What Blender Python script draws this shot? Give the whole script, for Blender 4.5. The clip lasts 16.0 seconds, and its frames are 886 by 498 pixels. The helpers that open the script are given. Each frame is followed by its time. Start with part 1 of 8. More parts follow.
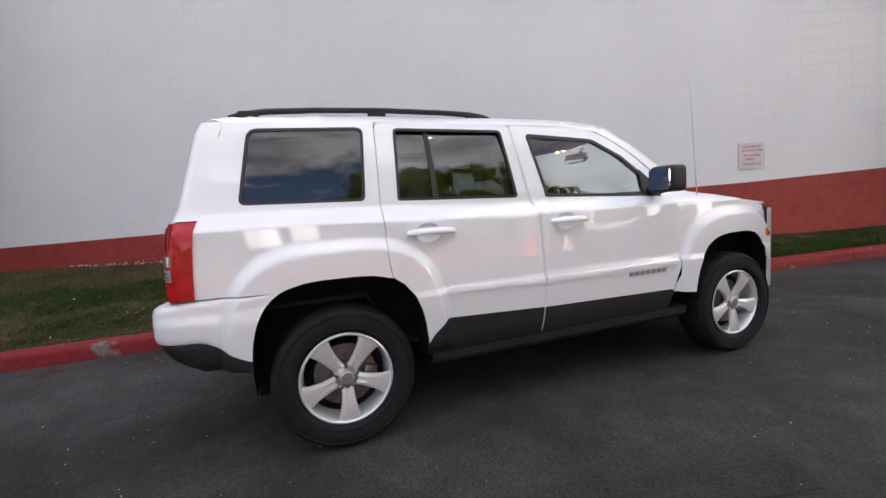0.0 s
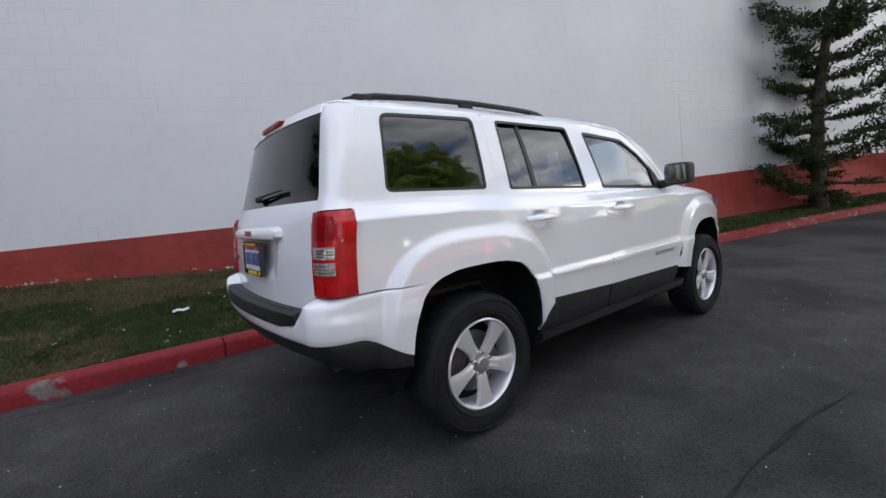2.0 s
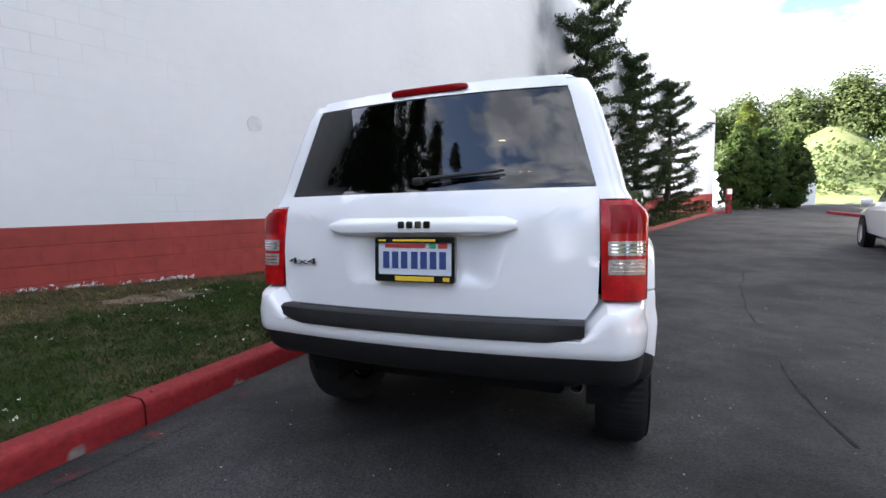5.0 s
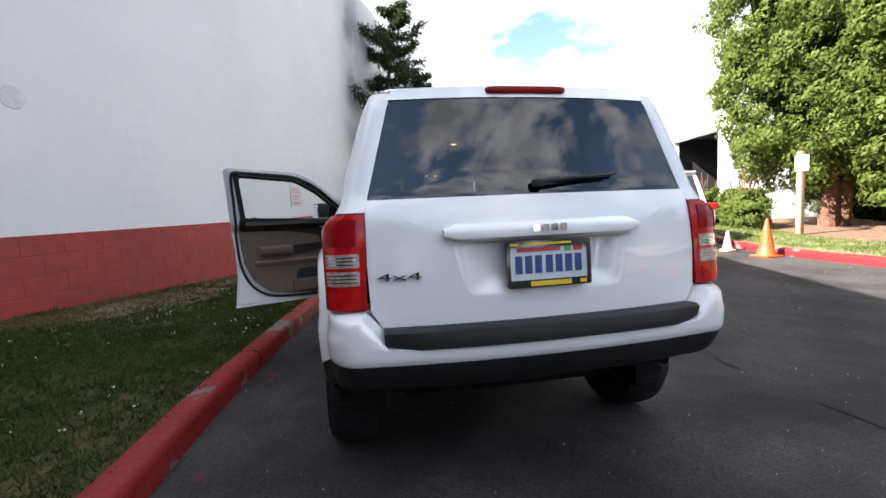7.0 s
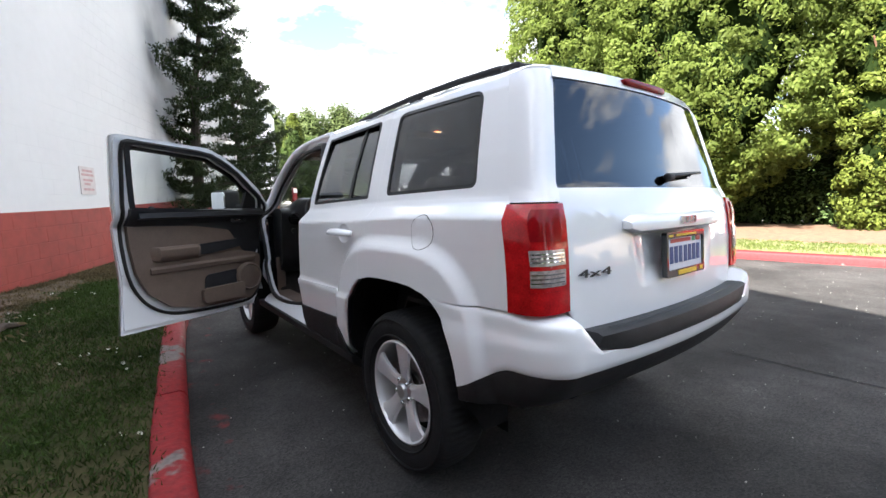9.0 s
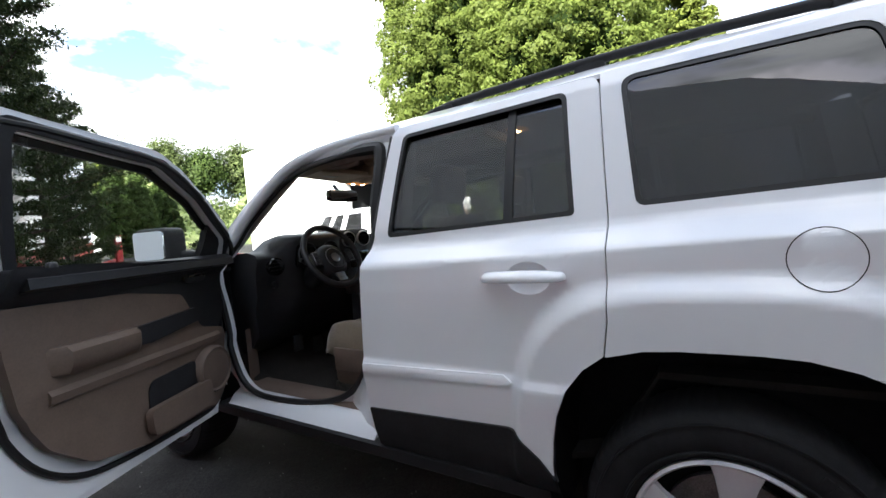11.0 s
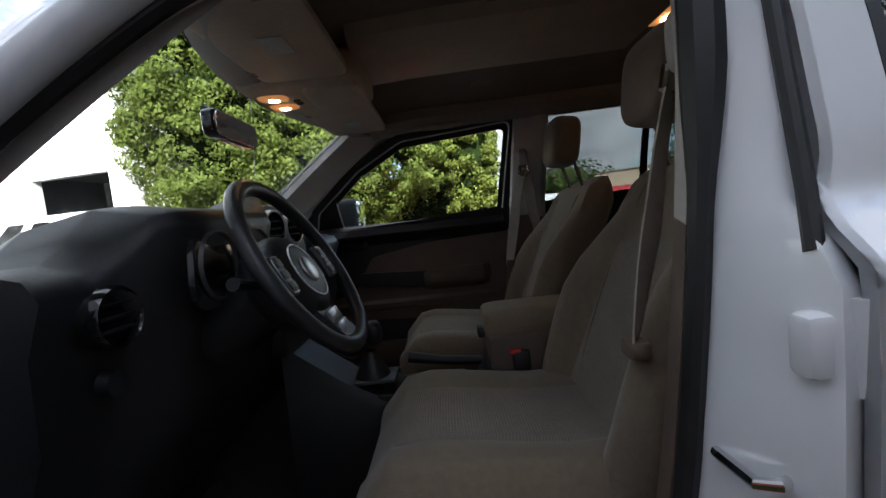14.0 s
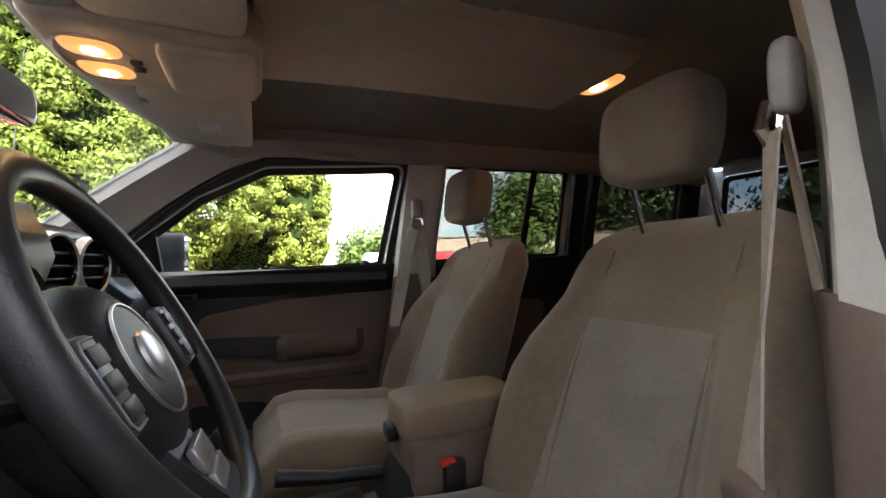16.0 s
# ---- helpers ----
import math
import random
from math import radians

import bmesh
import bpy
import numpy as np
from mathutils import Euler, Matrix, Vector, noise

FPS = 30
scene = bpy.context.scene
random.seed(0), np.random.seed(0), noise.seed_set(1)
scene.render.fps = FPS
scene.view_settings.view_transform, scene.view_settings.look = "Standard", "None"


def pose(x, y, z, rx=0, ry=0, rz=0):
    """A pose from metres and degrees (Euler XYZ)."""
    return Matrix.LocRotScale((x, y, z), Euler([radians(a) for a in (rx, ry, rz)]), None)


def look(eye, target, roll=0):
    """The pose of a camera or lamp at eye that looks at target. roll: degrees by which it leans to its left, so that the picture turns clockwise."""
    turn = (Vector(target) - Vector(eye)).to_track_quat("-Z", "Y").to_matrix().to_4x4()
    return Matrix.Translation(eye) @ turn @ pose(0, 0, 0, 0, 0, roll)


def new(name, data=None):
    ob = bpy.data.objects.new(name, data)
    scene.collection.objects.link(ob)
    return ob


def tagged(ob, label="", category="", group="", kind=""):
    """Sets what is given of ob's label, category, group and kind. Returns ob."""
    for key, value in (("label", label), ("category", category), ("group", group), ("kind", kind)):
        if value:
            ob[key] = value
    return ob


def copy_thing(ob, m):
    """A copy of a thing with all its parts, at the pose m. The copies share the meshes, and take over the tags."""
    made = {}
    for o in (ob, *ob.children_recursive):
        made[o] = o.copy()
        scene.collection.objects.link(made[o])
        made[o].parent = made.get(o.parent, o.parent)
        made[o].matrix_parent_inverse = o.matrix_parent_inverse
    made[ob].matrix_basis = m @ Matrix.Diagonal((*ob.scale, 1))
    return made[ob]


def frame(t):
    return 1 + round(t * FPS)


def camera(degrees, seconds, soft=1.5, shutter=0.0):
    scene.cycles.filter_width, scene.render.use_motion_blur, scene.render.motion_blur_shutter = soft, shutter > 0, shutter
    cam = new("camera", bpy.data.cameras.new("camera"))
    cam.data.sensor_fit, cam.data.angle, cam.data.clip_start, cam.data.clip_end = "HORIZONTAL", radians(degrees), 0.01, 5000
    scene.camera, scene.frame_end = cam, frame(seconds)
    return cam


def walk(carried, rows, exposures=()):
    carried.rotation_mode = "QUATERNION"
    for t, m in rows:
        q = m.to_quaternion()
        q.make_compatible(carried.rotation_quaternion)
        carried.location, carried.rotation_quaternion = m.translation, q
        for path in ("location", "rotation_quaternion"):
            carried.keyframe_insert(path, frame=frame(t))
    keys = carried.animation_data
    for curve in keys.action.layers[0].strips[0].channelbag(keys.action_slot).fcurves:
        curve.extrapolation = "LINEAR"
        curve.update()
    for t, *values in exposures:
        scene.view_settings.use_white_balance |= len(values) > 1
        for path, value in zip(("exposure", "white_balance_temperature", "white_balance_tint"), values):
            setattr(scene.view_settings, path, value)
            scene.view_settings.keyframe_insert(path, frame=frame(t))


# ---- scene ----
cam = camera(92.5, 16.0)
PATH = [
    (0, (-0.202, -2.841, 1.126), (0.478, -0.97, 0.93), -3.8),
    (0.5, (-0.501, -2.738, 1.127), (0.318, -0.922, 0.953), -3.9),
    (1, (-0.817, -2.639, 1.135), (0.117, -0.88, 0.947), -4.6),
    (1.5, (-1.081, -2.485, 1.121), (0.034, -0.838, 0.908), -5.0),
    (2, (-1.33, -2.305, 1.122), (-0.113, -0.732, 0.914), -4.7),
    (2.5, (-1.597, -2.115, 1.119), (-0.203, -0.697, 0.901), -6.0),
    (3, (-1.799, -1.855, 1.084), (-0.339, -0.507, 0.861), -5.6),
    (3.5, (-1.935, -1.555, 1.096), (-0.393, -0.306, 0.843), -4.6),
    (4, (-2.071, -1.241, 1.091), (-0.375, -0.202, 0.888), -4.0),
    (4.2, (-2.111, -1.129, 1.086), (-0.387, -0.134, 0.891), -2.7),
    (6.3, (-2.252, 0.199, 1.099), (-0.258, 0.135, 0.954), -2.7),
    (6.5, (-2.252, 0.312, 1.111), (-0.264, 0.162, 0.954), -2.4),
    (7, (-2.203, 0.642, 1.117), (-0.241, 0.289, 0.957), -2.6),
    (7.5, (-2.115, 0.926, 1.1), (-0.194, 0.39, 0.952), -2.1),
    (8, (-1.916, 1.207, 1.102), (-0.073, 0.452, 0.914), -1.8),
    (8.5, (-1.722, 1.475, 1.098), (-0.04, 0.411, 0.901), -1.1),
    (9, (-1.499, 1.738, 1.14), (0.077, 0.526, 0.927), -1.5),
    (9.5, (-1.133, 1.922, 1.113), (0.36, 0.6, 0.962), -2.4),
    (9.7, (-0.997, 1.979, 1.126), (0.475, 0.635, 0.969), -1.1),
    (11.8, (0.518, 1.977, 1.162), (1.314, 0.149, 1.003), -5.9),
    (12, (0.618, 1.944, 1.147), (1.37, 0.102, 0.942), -4.8),
    (12.5, (0.913, 1.743, 1.124), (1.474, -0.169, 0.948), -8.0),
    (13, (1.128, 1.584, 1.146), (1.462, -0.38, 0.962), -5.0),
    (13.5, (1.331, 1.426, 1.189), (1.341, -0.572, 1.089), -4.7),
    (14, (1.448, 1.192, 1.14), (1.469, -0.803, 0.994), -6.3),
    (14.5, (1.508, 1.019, 1.145), (1.286, -0.966, 1.04), -3.6),
    (15, (1.587, 0.902, 1.142), (1.068, -1.029, 1.128), -3.5),
    (15.5, (1.621, 0.861, 1.151), (0.892, -1.0, 1.209), -1.8),
    (16, (1.627, 0.856, 1.151), (0.828, -0.976, 1.218), -1.4),
]
walk(cam, [(t, look(eye, target, roll)) for t, eye, target, roll in PATH], [(0, 2.6, 6550, 18), (1.5, 2.44, 6200, 15), (3, 2.56, 6100, 14), (4, 2.97, 6000, 13), (7.5, 2.72, 6200, 13), (9, 3.17, 6200, 11), (12, 2.79, 5950, 10), (13, 2.62, 5800, 10), (13.5, 2.56, 5850, 10), (14, 2.57, 5950, 11), (14.5, 3.02, 6100, 12), (15, 3.66, 6450, 13), (16, 4.14, 6500, 13)])

# ---- world, sun ----
SUN_EL, SUN_AZ = 37.5, 97.0        # height of the sun, and its bearing from +x towards +y
world = bpy.data.worlds.new("sky")
scene.world = world
world.use_nodes = True
wt = world.node_tree
wt.nodes.clear()


def wn(kind, **kw):
    n = wt.nodes.new(kind)
    for k, v in kw.items():
        n.inputs[k].default_value = v
    return n


sky = wt.nodes.new("ShaderNodeTexSky")
sky.sky_type, sky.sun_disc = "NISHITA", False
sky.sun_elevation, sky.sun_rotation = radians(SUN_EL), radians(90 - SUN_AZ)
sky.air_density, sky.dust_density = 1.0, 1.6
tc = wt.nodes.new("ShaderNodeTexCoord")
mp = wt.nodes.new("ShaderNodeMapping")
mp.inputs["Scale"].default_value = (1.0, 1.0, 2.2)
mp.inputs["Location"].default_value = (0.35, 0.1, 0.2)
cl = wn("ShaderNodeTexNoise", Scale=2.6, Detail=10.0, Roughness=0.55, Distortion=0.15)
cr = wt.nodes.new("ShaderNodeValToRGB")
cr.color_ramp.elements[0].position, cr.color_ramp.elements[1].position = 0.435, 0.52
cr.color_ramp.elements[0].color, cr.color_ramp.elements[1].color = (0, 0, 0, 1), (1, 1, 1, 1)
cs = wn("ShaderNodeTexNoise", Scale=4.5, Detail=5.0)
ccol = wt.nodes.new("ShaderNodeValToRGB")
ccol.color_ramp.elements[0].position, ccol.color_ramp.elements[1].position = 0.35, 0.62
ccol.color_ramp.elements[0].color, ccol.color_ramp.elements[1].color = (3.2, 3.25, 3.4, 1), (6.6, 6.6, 6.5, 1)
mx = wt.nodes.new("ShaderNodeMix")
mx.data_type = "RGBA"
bg = wn("ShaderNodeBackground", Strength=0.064)
wo = wt.nodes.new("ShaderNodeOutputWorld")
L = wt.links.new
L(tc.outputs["Generated"], mp.inputs["Vector"])
L(mp.outputs["Vector"], cl.inputs["Vector"])
L(mp.outputs["Vector"], cs.inputs["Vector"])
sx = wt.nodes.new("ShaderNodeSeparateXYZ")      # the cloud thickens gently ahead of the car
th = wt.nodes.new("ShaderNodeMath")
th.operation, th.inputs[1].default_value = "MULTIPLY_ADD", 0.045
L(tc.outputs["Generated"], sx.inputs[0])
L(sx.outputs["X"], th.inputs[0])
L(cl.outputs["Fac"], th.inputs[2])
L(th.outputs[0], cr.inputs["Fac"])
L(cs.outputs["Fac"], ccol.inputs["Fac"])
L(cr.outputs["Color"], mx.inputs["Factor"])
L(sky.outputs["Color"], mx.inputs["A"])
L(ccol.outputs["Color"], mx.inputs["B"])
L(mx.outputs["Result"], bg.inputs["Color"])
L(bg.outputs["Background"], wo.inputs["Surface"])

sun = new("sun", bpy.data.lights.new("sun", "SUN"))
sun.data.energy, sun.data.angle, sun.data.color = 4.7, radians(0.5), (1.0, 0.93, 0.82)
sd = Vector((math.cos(radians(SUN_EL)) * math.cos(radians(SUN_AZ)), math.cos(radians(SUN_EL)) * math.sin(radians(SUN_AZ)), math.sin(radians(SUN_EL))))
sun.matrix_world = look(sd * 60, (0, 0, 0))


# ---- materials ----
def mat(name, col, rough=0.5, metal=0.0, vary=0.0, scale=8.0, bump=0.0, bscale=60.0, col2=None, coat=0.0, lo=0.35, hi=0.65, spec=0.5, sheen=0.0, island=0.0, rvary=0.0):
    """A principled material: col, drifting to col2 (or to a darker col) by noise at scale, with a finer bump."""
    m = bpy.data.materials.new(name)
    m.use_nodes = True
    t = m.node_tree
    b = t.nodes["Principled BSDF"]
    b.inputs["Base Color"].default_value = (*col, 1)
    b.inputs["Roughness"].default_value, b.inputs["Metallic"].default_value = rough, metal
    b.inputs["Coat Weight"].default_value, b.inputs["Coat Roughness"].default_value = coat, 0.04
    b.inputs["Specular IOR Level"].default_value = spec
    b.inputs["Sheen Weight"].default_value = sheen
    co = t.nodes.new("ShaderNodeTexCoord")
    if vary or col2:
        n = t.nodes.new("ShaderNodeTexNoise")
        n.inputs["Scale"].default_value, n.inputs["Detail"].default_value = scale, 6
        t.links.new(co.outputs["Object"], n.inputs["Vector"])
        r = t.nodes.new("ShaderNodeValToRGB")
        r.color_ramp.elements[0].position, r.color_ramp.elements[1].position = lo, hi
        c2 = col2 or tuple(c * (1 - vary) for c in col)
        r.color_ramp.elements[0].color, r.color_ramp.elements[1].color = (*c2, 1), (*col, 1)
        t.links.new(n.outputs["Fac"], r.inputs["Fac"])
        out = r.outputs["Color"]
        n2 = t.nodes.new("ShaderNodeTexNoise")
        n2.inputs["Scale"].default_value, n2.inputs["Detail"].default_value = scale * 9, 4
        t.links.new(co.outputs["Object"], n2.inputs["Vector"])
        k = t.nodes.new("ShaderNodeMix")
        k.data_type, k.blend_type = "RGBA", "OVERLAY"
        k.inputs["Factor"].default_value = min(1.0, vary * 1.6)
        t.links.new(out, k.inputs["A"])
        t.links.new(n2.outputs["Fac"], k.inputs["B"])
        out = k.outputs["Result"]
        if island:
            g = t.nodes.new("ShaderNodeNewGeometry")
            oi = t.nodes.new("ShaderNodeObjectInfo")
            ad = t.nodes.new("ShaderNodeMath")
            ad.operation = "ADD"
            t.links.new(g.outputs["Random Per Island"], ad.inputs[0])
            t.links.new(oi.outputs["Random"], ad.inputs[1])
            fr = t.nodes.new("ShaderNodeMath")
            fr.operation = "FRACT"
            t.links.new(ad.outputs[0], fr.inputs[0])
            mr = t.nodes.new("ShaderNodeMapRange")
            mr.inputs["To Min"].default_value, mr.inputs["To Max"].default_value = 1 - island, 1 + island
            t.links.new(fr.outputs[0], mr.inputs["Value"])
            hs = t.nodes.new("ShaderNodeHueSaturation")
            t.links.new(mr.outputs["Result"], hs.inputs["Value"])
            t.links.new(out, hs.inputs["Color"])
            out = hs.outputs["Color"]
        t.links.new(out, b.inputs["Base Color"])
        if rvary:
            mr = t.nodes.new("ShaderNodeMapRange")
            mr.inputs["To Min"].default_value, mr.inputs["To Max"].default_value = max(0.02, rough - rvary), min(1, rough + rvary)
            t.links.new(n2.outputs["Fac"], mr.inputs["Value"])
            t.links.new(mr.outputs["Result"], b.inputs["Roughness"])
    if bump:
        n = t.nodes.new("ShaderNodeTexNoise")
        n.inputs["Scale"].default_value, n.inputs["Detail"].default_value = bscale, 5
        t.links.new(co.outputs["Object"], n.inputs["Vector"])
        u = t.nodes.new("ShaderNodeBump")
        u.inputs["Strength"].default_value, u.inputs["Distance"].default_value = bump, 0.01
        t.links.new(n.outputs["Fac"], u.inputs["Height"])
        t.links.new(u.outputs["Normal"], b.inputs["Normal"])
    return m


def glass(name, tint, gloss=1.0):
    """Thin pane: tinted see-through, with a mirror gloss that grows towards grazing angles."""
    m = bpy.data.materials.new(name)
    m.use_nodes = True
    t = m.node_tree
    t.nodes.clear()
    o, tr, gl = t.nodes.new("ShaderNodeOutputMaterial"), t.nodes.new("ShaderNodeBsdfTransparent"), t.nodes.new("ShaderNodeBsdfGlossy")
    tr.inputs["Color"].default_value = (*tint, 1)
    gl.inputs["Roughness"].default_value = 0.01
    lw, pw, ma, mi = t.nodes.new("ShaderNodeLayerWeight"), t.nodes.new("ShaderNodeMath"), t.nodes.new("ShaderNodeMath"), t.nodes.new("ShaderNodeMixShader")
    lw.inputs["Blend"].default_value = 0.5
    pw.operation, pw.inputs[1].default_value = "POWER", 4.0
    ma.operation, ma.inputs[1].default_value, ma.inputs[2].default_value = "MULTIPLY_ADD", 0.6 * gloss, 0.05 * gloss
    t.links.new(lw.outputs["Facing"], pw.inputs[0])
    t.links.new(pw.outputs[0], ma.inputs[0])
    t.links.new(ma.outputs[0], mi.inputs["Fac"])
    t.links.new(tr.outputs[0], mi.inputs[1])
    t.links.new(gl.outputs[0], mi.inputs[2])
    t.links.new(mi.outputs[0], o.inputs["Surface"])
    return m


def glow(name, col, strength):
    m = bpy.data.materials.new(name)
    m.use_nodes = True
    b = m.node_tree.nodes["Principled BSDF"]
    b.inputs["Base Color"].default_value = (*col, 1)
    b.inputs["Emission Color"].default_value, b.inputs["Emission Strength"].default_value = (*col, 1), strength
    return m


PAINT = mat("white car paint", (0.80, 0.81, 0.83), 0.42, vary=0.02, scale=3, coat=1.0)
PAINT.node_tree.nodes["Principled BSDF"].inputs["Coat IOR"].default_value = 1.7
PAINT.node_tree.nodes["Principled BSDF"].inputs["Coat Roughness"].default_value = 0.02
BLACK_PL = mat("black grained plastic", (0.018, 0.018, 0.019), 0.55, vary=0.3, scale=12, bump=0.12, bscale=700, spec=0.35)
GLOSS_BLACK = mat("gloss black", (0.012, 0.012, 0.013), 0.12, vary=0.1, scale=9, coat=0.5)
RUBBER = mat("tyre rubber", (0.014, 0.014, 0.015), 0.75, vary=0.4, scale=14, bump=0.2, bscale=260, rvary=0.1, spec=0.25)
SEAL = mat("black rubber seal", (0.012, 0.012, 0.012), 0.5, vary=0.2, scale=30)
ALLOY = mat("machined alloy", (0.74, 0.74, 0.76), 0.34, 0.45, vary=0.06, scale=20, rvary=0.06)
STEEL = mat("brake steel", (0.25, 0.24, 0.23), 0.45, 0.9, vary=0.4, scale=25)
CHROME = mat("chrome", (0.75, 0.75, 0.76), 0.08, 1.0, vary=0.05, scale=20)
DARK_CHROME = mat("dark chrome lettering", (0.16, 0.16, 0.17), 0.25, 0.9, vary=0.1, scale=40)
SILVER = mat("satin silver trim", (0.5, 0.5, 0.51), 0.3, 0.8, vary=0.08, scale=40)
UNDER = mat("dark underbody", (0.012, 0.012, 0.013), 0.85, vary=0.4, scale=6, spec=0.1)
TAIL_RED = mat("red lamp lens", (0.50, 0.007, 0.010), 0.22, vary=0.35, scale=22, coat=0.6, bump=0.04, bscale=160, spec=0.15)
TAIL_CLEAR = mat("clear lamp lens", (0.50, 0.43, 0.41), 0.2, 0.2, vary=0.45, scale=60, coat=1.0)
TAIL_DARK = mat("dark red lamp lens", (0.26, 0.005, 0.008), 0.15, vary=0.2, scale=30, coat=0.1, spec=0.15)
AMBER = mat("amber lens", (0.75, 0.20, 0.015), 0.15, vary=0.1, scale=40, coat=1.0)
GLASS_FRONT = glass("clear tinted glass", (0.95, 0.97, 0.96), 0.8)
GLASS_DARK = glass("privacy glass", (0.20, 0.21, 0.225), 1.6)
GLASS_MID = glass("rear door glass", (0.38, 0.40, 0.40), 1.8)
MIRROR = mat("mirror glass", (0.85, 0.87, 0.9), 0.02, 1.0)


# ---- geometry helpers ----
def part(name, bm, material, parent=None, label="", smooth=True, angle=38):
    """Links a bmesh as one mesh object under a thing or a part."""
    me = bpy.data.meshes.new(name)
    bmesh.ops.recalc_face_normals(bm, faces=bm.faces[:]) if len(bm.faces) < 20000 else None
    lay = bm.verts.layers.float_vector.get("true_normal")
    normals = [v[lay].copy() for v in bm.verts] if lay else None
    if lay:
        bm.verts.layers.float_vector.remove(lay)
    bm.to_mesh(me)
    bm.free()
    for m in material if isinstance(material, (list, tuple)) else [material]:
        me.materials.append(m)
    if smooth:
        for p in me.polygons:
            p.use_smooth = True
        me.set_sharp_from_angle(angle=radians(angle))
        if normals:
            me.normals_split_custom_set_from_vertices(normals)
    ob = new(name, me)
    ob.parent = parent
    if label:
        tagged(ob, label)
    return ob


def thing(name, label, category, group="", kind="", at=(0, 0, 0)):
    ob = new(name)
    ob.location = at
    return tagged(ob, label, category, group, kind)


def rp(pts, seg=5):
    """A polygon with rounded corners, from (u, v) or (u, v, radius)."""
    out, n = [], len(pts)
    for i in range(n):
        p, a, b = Vector(pts[i][:2]), Vector(pts[i - 1][:2]), Vector(pts[(i + 1) % n][:2])
        r = pts[i][2] if len(pts[i]) > 2 else 0
        if r <= 0:
            out.append(p)
            continue
        da, db = (a - p).normalized(), (b - p).normalized()
        ang = da.angle(db, 3.0)
        d = min(r / max(math.tan(ang / 2), 0.05), (a - p).length * 0.48, (b - p).length * 0.48)
        p0, p1 = p + da * d, p + db * d
        for k in range(seg + 1):
            t = k / seg
            out.append(p0 * (1 - t) ** 2 + p * 2 * t * (1 - t) + p1 * t * t)
    return out


def sheet(outline, fn, thick=0.004, holes=(), step=0.07, du=True, dv=True, bm=None, cuts=(), soft=False):
    """A plate over a 2D outline with holes, laid on the surface fn(u, v, depth) and given a thickness."""
    w = bmesh.new()
    edges, us, vs = [], [p[0] for p in outline], [p[1] for p in outline]
    for loop in (outline, *holes):
        vv = [w.verts.new((p[0], p[1], 0)) for p in loop]
        edges += [w.edges.new((vv[i], vv[(i + 1) % len(vv)])) for i in range(len(vv))]
    bmesh.ops.triangle_fill(w, use_beauty=True, edges=edges, normal=(0, 0, 1))
    for on, lo, hi, no in ((du, min(us), max(us), (1, 0, 0)), (dv, min(vs), max(vs), (0, 1, 0))):
        if on:
            k = math.floor(lo / step) + 1
            while k * step < hi - 1e-4:
                c = k * step
                bmesh.ops.bisect_plane(w, geom=w.verts[:] + w.edges[:] + w.faces[:], dist=1e-5, plane_co=(c * no[0], c * no[1], 0), plane_no=no)
                k += 1
    for c in cuts:
        if min(vs) < c < max(vs):
            bmesh.ops.bisect_plane(w, geom=w.verts[:] + w.edges[:] + w.faces[:], dist=1e-5, plane_co=(0, c, 0), plane_no=(0, 1, 0))
    bm = bm or bmesh.new()
    w.verts.index_update()
    lay = bm.verts.layers.float_vector.new("true_normal") if soft else None
    top = [bm.verts.new(fn(v.co.x, v.co.y, 0.0)) for v in w.verts]
    bot = [bm.verts.new(fn(v.co.x, v.co.y, thick)) for v in w.verts]
    if soft:                      # true surface normals, so that wide panels shade evenly
        e = 0.004
        for v, a, b in zip(w.verts, top, bot):
            u0, v0 = v.co.x, v.co.y
            n = (fn(u0 + e, v0, 0.0) - fn(u0 - e, v0, 0.0)).cross(fn(u0, v0 + e, 0.0) - fn(u0, v0 - e, 0.0)).normalized()
            n = n if n.dot(a.co - b.co) > 0 else -n
            a[lay], b[lay] = n, -n
    for f in w.faces:
        ids = [v.index for v in f.verts]
        bm.faces.new([top[i] for i in ids])
        bm.faces.new([bot[i] for i in reversed(ids)])
    for e in w.edges:
        if e.is_boundary:
            a, b = e.verts[0].index, e.verts[1].index
            bm.faces.new((top[a], top[b], bot[b], bot[a]))
    w.free()
    return bm


def loft(rings, caps=True, closed=True, bm=None):
    """Skins rings of equal length."""
    bm = bm or bmesh.new()
    rv = [[bm.verts.new(p) for p in r] for r in rings]
    n = len(rings[0])
    for a, b in zip(rv, rv[1:]):
        for i in range(n if closed else n - 1):
            j = (i + 1) % n
            bm.faces.new((a[i], a[j], b[j], b[i]))
    if caps and closed:
        bm.faces.new(list(reversed(rv[0])))
        bm.faces.new(rv[-1])
    return bm


def lathe(profile, n=32, m=None, bm=None, caps=False):
    """Turns (radius, height) round z, then moves by m."""
    m = m or Matrix()
    rings = [[m @ Vector((r * math.cos(2 * math.pi * i / n), r * math.sin(2 * math.pi * i / n), h)) for i in range(n)] for r, h in profile]
    return loft(rings, caps, True, bm)


